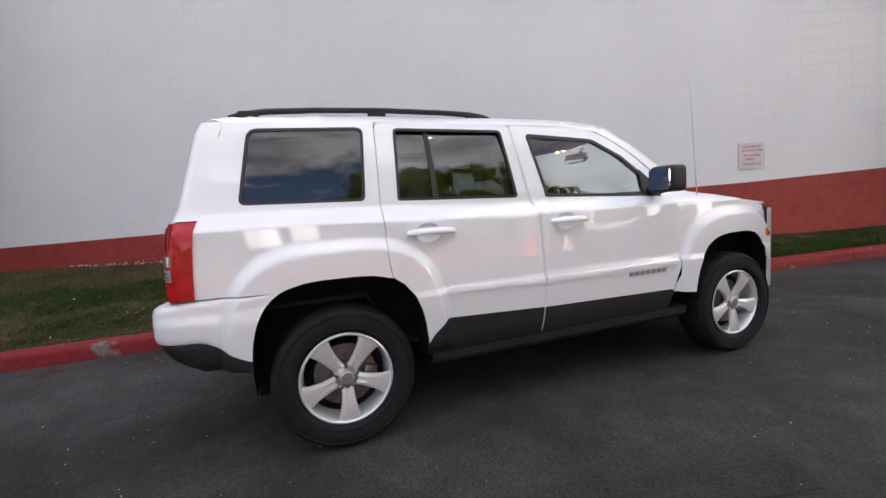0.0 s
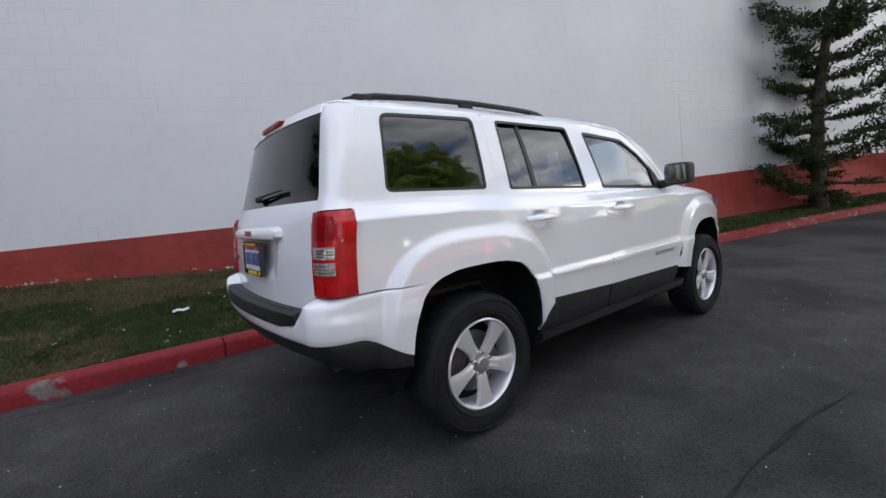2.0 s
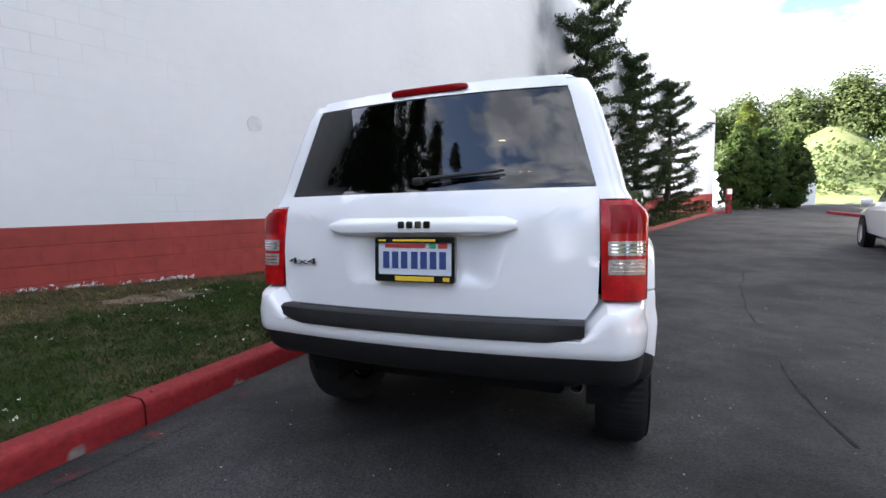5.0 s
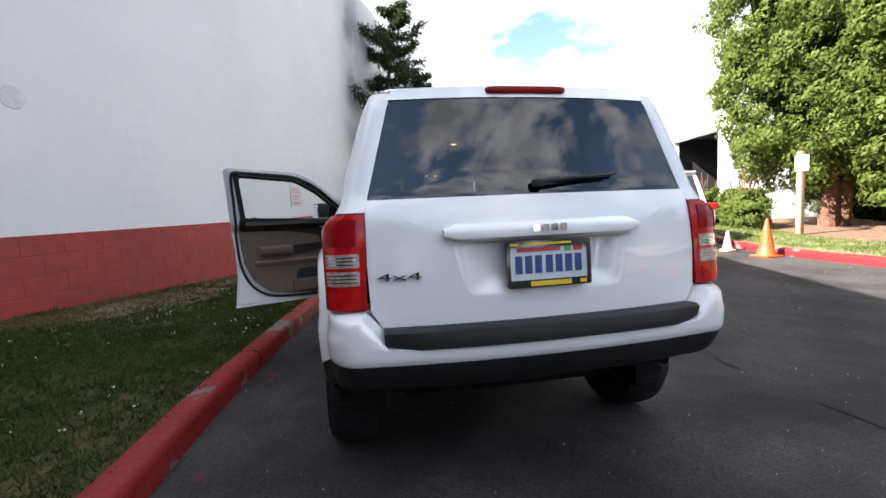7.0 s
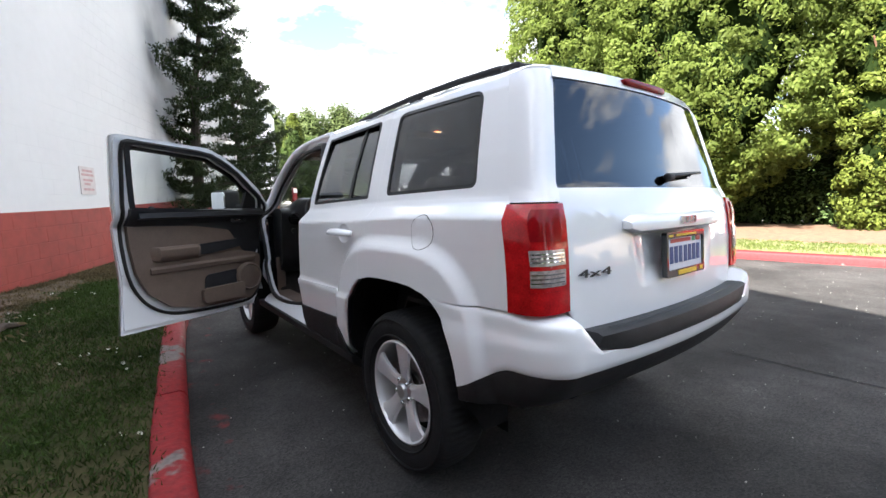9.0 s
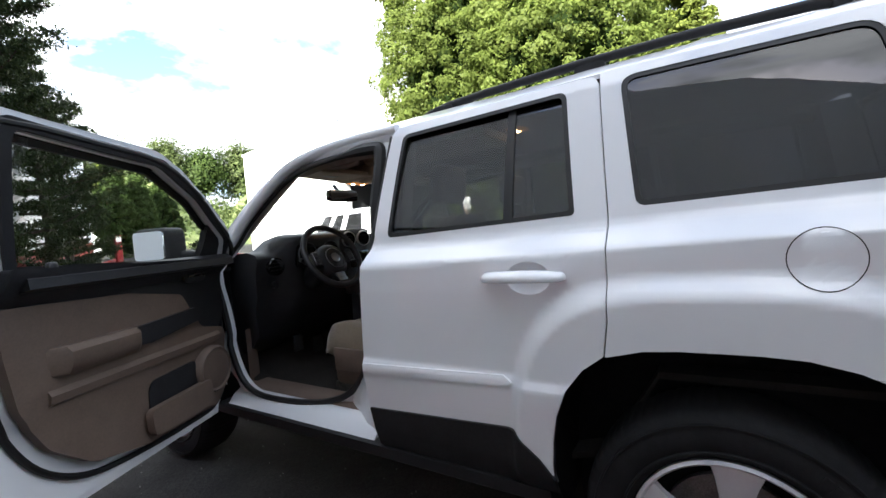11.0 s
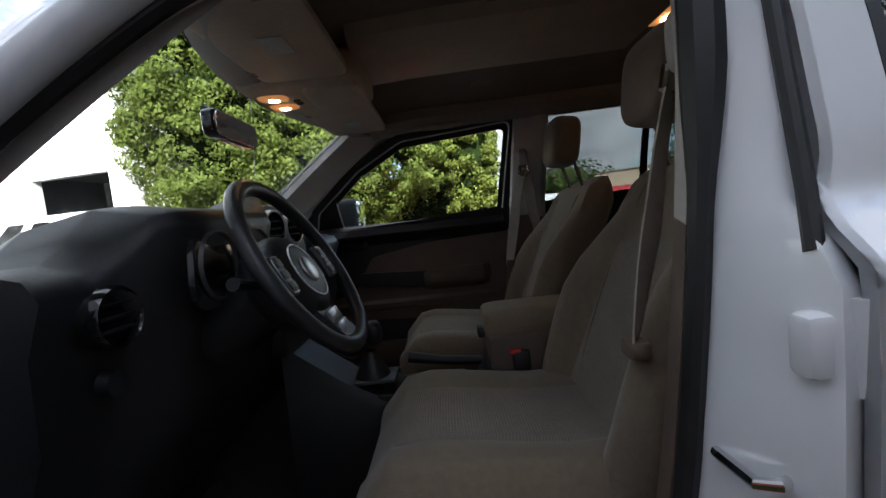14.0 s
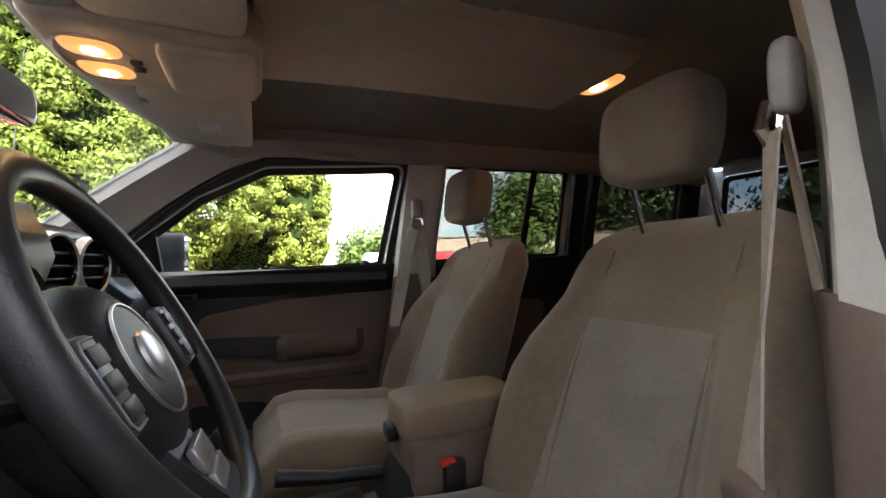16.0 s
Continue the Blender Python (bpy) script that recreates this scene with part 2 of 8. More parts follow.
def tube(pts, r, n=8, bm=None, flat=1.0):
    """A bar of round section along points; r is one radius or one a point."""
    pts = [Vector(p) for p in pts]
    rings, up = [], None
    for i, p in enumerate(pts):
        d = (pts[min(i + 1, len(pts) - 1)] - pts[max(i - 1, 0)]).normalized()
        if up is None:
            up = d.orthogonal().normalized()
        up = (up - d * up.dot(d)).normalized()
        s = d.cross(up)
        rr = r[i] if isinstance(r, (list, tuple)) else r
        rings.append([p + (up * math.cos(2 * math.pi * k / n) + s * math.sin(2 * math.pi * k / n) * flat) * rr for k in range(n)])
    return loft(rings, True, True, bm)


def rbox(c, s, r=0.01, seg=2, m=None, bm=None):
    """A box with rounded edges: centre, full size, radius."""
    bm = bm or bmesh.new()
    t = bmesh.new()
    bmesh.ops.create_cube(t, size=1.0, matrix=Matrix.Diagonal((*s, 1)))
    r = min(r, min(s) * 0.49)
    if r > 0:
        bmesh.ops.bevel(t, geom=t.edges[:], offset=r, segments=seg, profile=0.5, affect="EDGES")
    mm = (m or Matrix()) @ Matrix.Translation(c)
    idx = {v: bm.verts.new(mm @ v.co) for v in t.verts}
    for f in t.faces:
        bm.faces.new([idx[v] for v in f.verts])
    t.free()
    return bm


def spline(pts, n=6, closed=False):
    """A smooth curve through points, n steps between two."""
    ps = [Vector(p) for p in pts]
    m, out = len(ps), []
    for i in range(m if closed else m - 1):
        if closed:
            a, b, c, d = ps[i - 1], ps[i], ps[(i + 1) % m], ps[(i + 2) % m]
        else:
            a, b, c, d = ps[max(i - 1, 0)], ps[i], ps[i + 1], ps[min(i + 2, m - 1)]
        for k in range(n):
            t = k / n
            out.append(0.5 * (2 * b + (c - a) * t + (2 * a - 5 * b + 4 * c - d) * t * t + (3 * b - a - 3 * c + d) * t ** 3))
    return out if closed else out + [ps[-1]]


def sgnpow(v, e):
    return math.copysign(abs(v) ** e, v)


def pillow(c, s, e1=0.35, e2=0.35, nu=28, nv=14, m=None, bm=None, warp=None):
    """A soft block (superellipsoid) with full size s."""
    rings, mm = [], (m or Matrix()) @ Matrix.Translation(c)
    for j in range(nv + 1):
        ph = -math.pi / 2 + math.pi * (j + 0.02) / (nv + 0.04)
        ring = []
        for i in range(nu):
            th = 2 * math.pi * i / nu
            p = Vector((sgnpow(math.cos(ph), e1) * sgnpow(math.cos(th), e2) * s[0] / 2, sgnpow(math.cos(ph), e1) * sgnpow(math.sin(th), e2) * s[1] / 2, sgnpow(math.sin(ph), e1) * s[2] / 2))
            ring.append(mm @ (warp(p) if warp else p))
        rings.append(ring)
    return loft(rings, True, True, bm)


def lerp(x, pts):
    """Reads a curve given by (x, value) pairs."""
    if x <= pts[0][0]:
        return pts[0][1]
    for (a, p), (b, q) in zip(pts, pts[1:]):
        if x <= b:
            return p + (q - p) * (x - a) / (b - a)
    return pts[-1][1]


def smooth(x):
    x = min(1.0, max(0.0, x))
    return x * x * (3 - 2 * x)

# ---- ground, kerbs, wall: the large structure ----
WALL_A, WALL_M = 4.99, -0.42       # the wall's line: y = A + M x


def wall_y(x):
    return WALL_A + WALL_M * x


def rise(x, y):
    """The road climbs gently ahead of the car."""
    d = x - 6.0
    return 0.045 * (math.sqrt(d * d + 1.5) + d) / 2 - 0.004 if x > -4 else 0.045 * (math.sqrt(101.5) - 10) / 2 - 0.004


KERB = [(-40, 2.6), (-14, 1.85), (-6, 1.72), (-2.5, 1.66), (-1, 1.62), (0.5, 1.57), (1.5, 1.47), (2.3, 1.39), (3.0, 1.31), (4.0, 1.14), (5.5, 0.84), (7.0, 0.55), (9.0, -0.1), (10.5, -0.62), (12.6, -1.5), (16.6, -3.15), (21, -4.75), (26, -6.75), (30, -8.8), (33, -11.0)]
RKERB = [(-40, -9.8), (-8, -8.3), (-3, -7.65), (-0.5, -7.42), (1.2, -7.25), (2.6, -7.15), (4, -7.3), (6, -7.75), (8.2, -8.7), (12, -10.5), (18, -11.6), (32, -12.6)]


def kerb_y(x):
    return lerp(x, KERB)


def asphalt(name, blotch=None):
    """Stone-speckled tarmac with broad worn and dark areas."""
    m = mat(name, (0.047, 0.045, 0.044), 0.9, vary=0.3, scale=0.55, spec=0.22)
    t = m.node_tree
    b = t.nodes["Principled BSDF"]
    old = b.inputs["Base Color"].links[0].from_socket
    co = t.nodes.new("ShaderNodeTexCoord")
    v = t.nodes.new("ShaderNodeTexVoronoi")
    v.inputs["Scale"].default_value = 140
    t.links.new(co.outputs["Object"], v.inputs["Vector"])
    r = t.nodes.new("ShaderNodeValToRGB")
    r.color_ramp.elements[0].color, r.color_ramp.elements[1].color = (0.35, 0.35, 0.36, 1), (1.9, 1.85, 1.8, 1)
    r.color_ramp.elements[0].position, r.color_ramp.elements[1].position = 0.1, 0.95
    t.links.new(v.outputs["Color"], r.inputs["Fac"])
    k = t.nodes.new("ShaderNodeMix")
    k.data_type, k.blend_type = "RGBA", "MULTIPLY"
    k.inputs["Factor"].default_value = 0.6
    t.links.new(old, k.inputs["A"])
    t.links.new(r.outputs["Color"], k.inputs["B"])
    out = k.outputs["Result"]
    n = t.nodes.new("ShaderNodeTexNoise")
    n.inputs["Scale"].default_value, n.inputs["Detail"].default_value = 0.9, 8
    t.links.new(co.outputs["Object"], n.inputs["Vector"])
    r2 = t.nodes.new("ShaderNodeValToRGB")
    r2.color_ramp.elements[0].position, r2.color_ramp.elements[1].position = 0.36, 0.56
    r2.color_ramp.elements[0].color, r2.color_ramp.elements[1].color = (0.5, 0.5, 0.5, 1), (1, 1, 1, 1)
    t.links.new(n.outputs["Fac"], r2.inputs["Fac"])
    k2 = t.nodes.new("ShaderNodeMix")
    k2.data_type, k2.blend_type = "RGBA", "MULTIPLY"
    k2.inputs["Factor"].default_value = 1.0
    t.links.new(out, k2.inputs["A"])
    t.links.new(r2.outputs["Color"], k2.inputs["B"])
    out = k2.outputs["Result"]
    if blotch:
        n3 = t.nodes.new("ShaderNodeTexNoise")
        n3.inputs["Scale"].default_value, n3.inputs["Detail"].default_value = 7, 7
        t.links.new(co.outputs["Object"], n3.inputs["Vector"])
        r3 = t.nodes.new("ShaderNodeValToRGB")
        r3.color_ramp.elements[0].position, r3.color_ramp.elements[1].position = 0.57, 0.72
        t.links.new(n3.outputs["Fac"], r3.inputs["Fac"])
        k3 = t.nodes.new("ShaderNodeMix")
        k3.data_type = "RGBA"
        k3.inputs["B"].default_value = (*blotch, 1)
        t.links.new(r3.outputs["Color"], k3.inputs["Factor"])
        t.links.new(out, k3.inputs["A"])
        out = k3.outputs["Result"]
    t.links.new(out, b.inputs["Base Color"])
    u = t.nodes.new("ShaderNodeBump")
    u.inputs["Strength"].default_value, u.inputs["Distance"].default_value = 0.3, 0.005
    t.links.new(v.outputs["Distance"], u.inputs["Height"])
    t.links.new(u.outputs["Normal"], b.inputs["Normal"])
    return m


ASPHALT = asphalt("worn asphalt")
ASPHALT_RED = asphalt("asphalt with spilt red paint", (0.11, 0.022, 0.022))
KERB_RED = mat("worn red kerb paint", (0.185, 0.012, 0.014), 0.62, spec=0.25, vary=0.35, scale=3.6, col2=(0.15, 0.13, 0.12), lo=0.365, hi=0.41, bump=0.3, bscale=50)
GRASS_SOIL = mat("thin turf", (0.018, 0.027, 0.008), 0.95, spec=0.05, vary=0.4, scale=1.1, col2=(0.062, 0.050, 0.027), bump=0.6, bscale=30)


def block_wall(name, col, vary, joint, blotch=0.0):
    """Painted block: shallow courses, soft weather marks, and uneven grey upright bands near the trees."""
    m = mat(name, col, 0.72, vary=vary, scale=0.8)
    t = m.node_tree
    b = t.nodes["Principled BSDF"]
    old = b.inputs["Base Color"].links[0].from_socket
    co = t.nodes.new("ShaderNodeTexCoord")
    sp = t.nodes.new("ShaderNodeSeparateXYZ")
    t.links.new(co.outputs["Object"], sp.inputs[0])
    al = t.nodes.new("ShaderNodeMath")
    al.operation, al.inputs[1].default_value = "MULTIPLY", math.hypot(1, WALL_M)
    t.links.new(sp.outputs["X"], al.inputs[0])
    cb = t.nodes.new("ShaderNodeCombineXYZ")
    t.links.new(al.outputs[0], cb.inputs["X"])
    t.links.new(sp.outputs["Z"], cb.inputs["Y"])
    br = t.nodes.new("ShaderNodeTexBrick")
    br.inputs["Scale"].default_value = 1.0
    br.inputs["Brick Width"].default_value, br.inputs["Row Height"].default_value = 0.40, 0.20
    br.inputs["Mortar Size"].default_value, br.inputs["Mortar Smooth"].default_value = 0.006, 0.6
    t.links.new(cb.outputs[0], br.inputs["Vector"])
    n = t.nodes.new("ShaderNodeTexNoise")
    n.inputs["Scale"].default_value, n.inputs["Detail"].default_value = 0.55, 5
    t.links.new(co.outputs["Object"], n.inputs["Vector"])
    mr = t.nodes.new("ShaderNodeMapRange")
    mr.inputs["From Min"].default_value, mr.inputs["From Max"].default_value = 0.46, 0.66
    mr.inputs["To Max"].default_value = joint
    t.links.new(n.outputs["Fac"], mr.inputs["Value"])
    mu = t.nodes.new("ShaderNodeMath")
    mu.operation = "MULTIPLY"
    t.links.new(br.outputs["Fac"], mu.inputs[0])
    t.links.new(mr.outputs["Result"], mu.inputs[1])
    k = t.nodes.new("ShaderNodeMix")
    k.data_type, k.blend_type = "RGBA", "MULTIPLY"
    k.inputs["B"].default_value = (0.55, 0.55, 0.56, 1)
    t.links.new(mu.outputs[0], k.inputs["Factor"])
    t.links.new(old, k.inputs["A"])
    out = k.outputs["Result"]
    if blotch:
        mp2 = t.nodes.new("ShaderNodeMapRange")
        mp2.inputs["From Min"].default_value, mp2.inputs["From Max"].default_value = 8.0, 24.0
        t.links.new(sp.outputs["X"], mp2.inputs["Value"])
        rr = t.nodes.new("ShaderNodeValToRGB")
        rr.color_ramp.interpolation = "EASE"
        e = rr.color_ramp.elements
        e[0].position, e[1].position = 0.0, 1.0
        e[0].color, e[1].color = (0, 0, 0, 1), (0, 0, 0, 1)
        for p, c in ((0.07, 0.0), (0.125, 1.0), (0.20, 0.0), (0.33, 0.0), (0.37, 0.7), (0.42, 0.0), (0.62, 0.0), (0.65, 0.7), (0.70, 0.0)):
            q = e.new(p)
            q.color = (c, c, c, 1)
        t.links.new(mp2.outputs["Result"], rr.inputs["Fac"])
        n4 = t.nodes.new("ShaderNodeTexNoise")
        n4.inputs["Scale"].default_value, n4.inputs["Detail"].default_value = 0.9, 5
        t.links.new(co.outputs["Object"], n4.inputs["Vector"])
        m4 = t.nodes.new("ShaderNodeMapRange")
        m4.inputs["From Min"].default_value, m4.inputs["From Max"].default_value = 0.3, 0.65
        m4.inputs["To Max"].default_value = blotch
        t.links.new(n4.outputs["Fac"], m4.inputs["Value"])
        m5 = t.nodes.new("ShaderNodeMath")
        m5.operation = "MULTIPLY"
        t.links.new(rr.outputs["Color"], m5.inputs[0])
        t.links.new(m4.outputs["Result"], m5.inputs[1])
        k5 = t.nodes.new("ShaderNodeMix")
        k5.data_type = "RGBA"
        k5.inputs["B"].default_value = (0.16, 0.17, 0.19, 1)
        t.links.new(m5.outputs[0], k5.inputs["Factor"])
        t.links.new(out, k5.inputs["A"])
        out = k5.outputs["Result"]
    t.links.new(out, b.inputs["Base Color"])
    u = t.nodes.new("ShaderNodeBump")
    u.invert = True
    u.inputs["Strength"].default_value, u.inputs["Distance"].default_value = 0.5, 0.008
    t.links.new(mu.outputs[0], u.inputs["Height"])
    t.links.new(u.outputs["Normal"], b.inputs["Normal"])
    return m


WALL_WHITE = block_wall("white painted block", (0.68, 0.68, 0.69), 0.05, 0.40, 0.85)
WALL_RED = block_wall("red painted block", (0.30, 0.036, 0.026), 0.22, 0.0)
red_nodes = WALL_RED.node_tree       # one continuous coat over all the blocks
red_place = red_nodes.nodes.new("ShaderNodeNewGeometry")
for n in [n for n in red_nodes.nodes if n.type == "TEX_COORD"]:
    for link in list(n.outputs["Object"].links):
        red_nodes.links.new(red_place.outputs["Position"], link.to_socket)


def rows_mesh(xs, fs):
    """A strip of quads: for each x, a list of points by the functions fs."""
    bm = bmesh.new()
    prev = None
    for x in xs:
        cur = [bm.verts.new(f(x)) for f in fs]
        if prev:
            for i in range(len(fs) - 1):
                bm.faces.new((prev[i], prev[i + 1], cur[i + 1], cur[i]))
        prev = cur
    return bm


def fine(a, b, s):
    n = max(1, int((b - a) / s))
    return [a + (b - a) * i / n for i in range(n + 1)]


# ground: one sheet to the horizon
bm = bmesh.new()
gx = [-900, -300, -120, -60] + fine(-40, 40, 1.0) + [60, 120, 300, 900]
gy = [-900, -300, -120, -60] + fine(-40, 20, 1.5) + [40, 120, 300, 900]
gv = [[bm.verts.new((x, y, rise(min(x, 45), y) - 0.002)) for y in gy] for x in gx]
for i in range(len(gx) - 1):
    for j in range(len(gy) - 1):
        bm.faces.new((gv[i][j], gv[i + 1][j], gv[i + 1][j + 1], gv[i][j + 1]))
ground = tagged(part("ground", bm, ASPHALT), "dark worn asphalt driveway with fine grit", "ground", kind="structure")


def verge_z(x, y):
    """Turf: level with the kerb, rising to the foot of the wall."""
    k, w = kerb_y(x) + 0.14, wall_y(x)
    t = (y - k) / max(0.3, w - k)
    top = lerp(x, [(-6, 0.50), (-2, 0.46), (1, 0.36), (5, 0.27), (8, 0.22), (14, 0.2)])
    return rise(x, y) + 0.13 + (top - 0.13) * smooth(t) + 0.015 * noise.noise((x * 1.7, y * 1.7, 0))


bm = bmesh.new()
prev = None
for x in fine(-40, 27, 0.25):
    k, w = kerb_y(x) + 0.13, wall_y(x) + 0.05
    cur = [bm.verts.new((x, k + (w - k) * j / 14, verge_z(x, k + (w - k) * j / 14))) for j in range(15)]
    if prev:
        for j in range(14):
            bm.faces.new((prev[j], cur[j], cur[j + 1], prev[j + 1]))
    prev = cur
verge = tagged(part("grass_verge", bm, GRASS_SOIL), "patchy turf strip, dry and brown beside the wall", "ground", kind="structure")

# the painted wall: a red plinth band under white block
def wall_pt(x, z, d=0.0):
    c = 1 / math.hypot(1, WALL_M)
    return Vector((x + WALL_M * c * d, wall_y(x) - c * d, z)) if d else Vector((x, wall_y(x), z))


WX0, WX1, WTOP = -32.0, 31.0, 7.52


def band_z(x):
    return 1.035 + 0.024 * x if x < 7 else 1.203 + 0.046 * (x - 7)


bm = bmesh.new()
xs = fine(WX0, WX1, 1.0)
for a, b in zip(xs, xs[1:]):
    def q(lo, hi, mi):
        f = bm.faces.new([bm.verts.new(p) for p in (wall_pt(a, lo(a), 0.005), wall_pt(b, lo(b), 0.005), wall_pt(b, hi(b), 0.005), wall_pt(a, hi(a), 0.005))])
        f.material_index = mi
    q(lambda x: -0.3, band_z, 1)
    q(band_z, lambda x: WTOP, 0)
r = [wall_pt(WX0, WTOP, 0.005), wall_pt(WX1, WTOP, 0.005), wall_pt(WX1, WTOP, -12), wall_pt(WX0, WTOP, -12)]
bm.faces.new([bm.verts.new(v) for v in r])
r2 = [wall_pt(WX1, -0.3, 0.005), wall_pt(WX1, -0.3, -12), wall_pt(WX1, WTOP, -12), wall_pt(WX1, WTOP, 0.005)]
bm.faces.new([bm.verts.new(v) for v in r2])
r3 = [wall_pt(WX0, -0.3, 0.005), wall_pt(WX0, -0.3, -12), wall_pt(WX0, WTOP, -12), wall_pt(WX0, WTOP, 0.005)]
bm.faces.new([bm.verts.new(v) for v in r3])
r4 = [wall_pt(WX0, -0.3, -12), wall_pt(WX1, -0.3, -12), wall_pt(WX1, WTOP, -12), wall_pt(WX0, WTOP, -12)]
bm.faces.new([bm.verts.new(v) for v in r4])
bmesh.ops.remove_doubles(bm, verts=bm.verts[:], dist=0.001)
wall = tagged(part("wall_building", bm, [WALL_WHITE, WALL_RED], smooth=False), "long windowless white painted block wall with a red band along its foot", "wall", kind="structure")


def kerb_run(name, line, side, x0, x1, seglen, label):
    """Kerb stones one by one along a line; side +1: turf lies towards +y."""
    k = thing(name, label, "kerb", kind="structure")
    x, i = x0, 0
    while x < x1:
        x2 = min(x1, x + seglen)
        rings = []
        for s in range(5):
            xx = x + 0.006 + (x2 - x - 0.012) * s / 4
            y, g = lerp(xx, line), rise(xx, 0)
            pr = [(0, -0.1), (0, 0.10), (0.012, 0.13), (0.035, 0.145), (0.14, 0.148), (0.15, 0.14), (0.15, -0.1)]
            jit = 0.004 * noise.noise((xx * 3, i, 0))
            rings.append([Vector((xx, y + side * (a + jit), g + b)) for a, b in pr])
        part("kerb_stone", loft(rings), KERB_RED, k, angle=60)
        x, i = x2, i + 1
    return k


kerb_run("kerb_wall_side", KERB, 1, -14, 30, 1.9, "red painted concrete kerb with chipped and worn paint")
kerb_run("kerb_hedge_side", RKERB, -1, -16, 26, 3.0, "faded red painted concrete kerb beside a lawn")

# red paint spilt on the tarmac along the kerb
tagged(part("gutter", rows_mesh(fine(-14, 26, 0.4), [lambda x: Vector((x, kerb_y(x) - 0.20 - 0.05 * noise.noise((x * 2, 0, 0)), rise(x, 0) + 0.0012)), lambda x: Vector((x, kerb_y(x) + 0.01, rise(x, 0) + 0.0012))]), ASPHALT_RED), "tarmac edge with spilt red kerb paint", "ground", kind="structure")

# ---- the car: x ahead from the rear axle, y to its left ----
car = thing("parked_suv", "white boxy SUV at the kerb with its driver's door open", "car")

PROF = [(0.20, 0.74), (0.34, 0.800), (0.40, 0.838), (0.46, 0.852), (0.55, 0.858), (0.66, 0.866), (0.70, 0.868), (0.725, 0.858), (0.90, 0.857), (1.00, 0.856), (1.088, 0.851), (1.098, 0.843), (1.14, 0.797), (1.16, 0.783), (1.18, 0.776), (1.30, 0.742), (1.45, 0.694), (1.54, 0.662), (1.585, 0.638), (1.61, 0.60), (1.65, 0.55)]


def arch_q(x, z, c):
    return ((abs(x - c) / 0.405) ** 3.4 + (max(z - 0.30, 0) / 0.535) ** 3.4) ** (1 / 3.4)


def side_y(x, z):
    # the shoulder crease runs down towards the front
    y = lerp(z + 0.034 * smooth((x + 0.4) / 1.5) * smooth((z - 0.88) / 0.12) * smooth((1.19 - z) / 0.07), PROF)
    if x < 0.5:
        y -= 0.066 * ((0.5 - x) / 1.1) ** 2 * (0.75 + 0.25 * smooth((1.25 - z) / 0.3))
    if x > 2.2:
        y -= 0.13 * ((x - 2.2) / 0.95) ** 2
    if z > 1.08 and x > 1.2:
        y -= 0.055 * ((x - 1.2) / 1.0) ** 2 * smooth((z - 1.08) / 0.12)
    for c in (0.005, 2.61):
        y += 0.036 * smooth((1.34 - arch_q(x, z, c)) / 0.13) * smooth((z - 0.36) / 0.1)
    return y


def side(s, inset=0.0):
    return lambda x, z, d: Vector((x, s * (side_y(x, z) - d - inset), z))


REAR_X = [(0.40, -0.70), (0.66, -0.715), (0.80, -0.714), (0.95, -0.708), (1.10, -0.690), (1.15, -0.672), (1.20, -0.648), (1.55, -0.562), (1.60, -0.535), (1.64, -0.47)]
REAR_Y = [(0.40, 0.655), (0.80, 0.652), (1.13, 0.645), (1.20, 0.628), (1.55, 0.533), (1.62, 0.50)]


def rear_x(y, z):
    ye = lerp(z, REAR_Y)
    return lerp(z, REAR_X) - 0.052 * (1 - min(1, (y / ye) ** 2))


def rear(inset=0.0):
    return lambda y, z, d: Vector((rear_x(y, z) + d + inset, y, z))


def corner(s, inset=0.0):
    """The rounded corner from the side (a = 0) to the back (a = 1)."""
    def f(a, z, d):
        xe, ye = lerp(z, REAR_X), lerp(z, REAR_Y)
        xs = xe + 0.115
        ys = side_y(xs, z)
        th = a * math.pi / 2
        n = 0.62
        px, py = xs - (xs - xe) * math.sin(th) ** n, ye + (ys - ye) * max(0, math.cos(th)) ** n
        return Vector((px + (d + inset) * math.sin(th), s * (py - (d + inset) * math.cos(th)), z))
    return f


def seam_x(z):
    return lerp(z, REAR_X) + 0.115


def arch_pts(c, z0, z1, front=True, n=22, grow=1.0):
    """Points along a wheel opening from its rear foot (height z0) over the top to its front foot (height z1)."""
    out = []
    for i in range(n + 1):
        th = math.pi * i / n
        ux, uz = -math.cos(th), math.sin(th)
        k = 1.0 / ((abs(ux) / 0.405) ** 3.4 + (max(uz, 1e-6) / 0.535) ** 3.4) ** (1 / 3.4) * grow
        out.append((c + ux * k, 0.30 + uz * k))
    foot = [(c - 0.405 * grow, z0)] if z0 < 0.31 else []
    out = [p for i, p in enumerate(out) if p[1] >= (z0 if i <= n // 2 else z1)]
    return out


CREASE = (0.46, 0.55, 0.66, 0.70, 0.725, 1.00, 1.075, 1.09, 1.145, 1.16, 1.18)
GAP = 0.0022
RD_REAR = [(0.262, 1.578), (0.238, 1.16), (0.236, 0.90), (0.249, 0.809)]
ARCH_R = arch_pts(0.005, 0.52, 0.40)
ARCH_RD = [p for p in ARCH_R if p[0] > 0.26]           # the piece of the arch cut out of the rear door
ARCH_Q = [p for p in ARCH_R if p[0] <= 0.26 and (p[0] > -0.1 or p[1] > 0.79)]
QW = [(-0.398, 1.192, 0.03), (0.168, 1.180, 0.03), (0.205, 1.555, 0.04), (-0.335, 1.552, 0.06)]
RW = [(0.326, 1.172, 0.015), (1.006, 1.152, 0.02), (0.978, 1.537, 0.03), (0.356, 1.549, 0.03)]
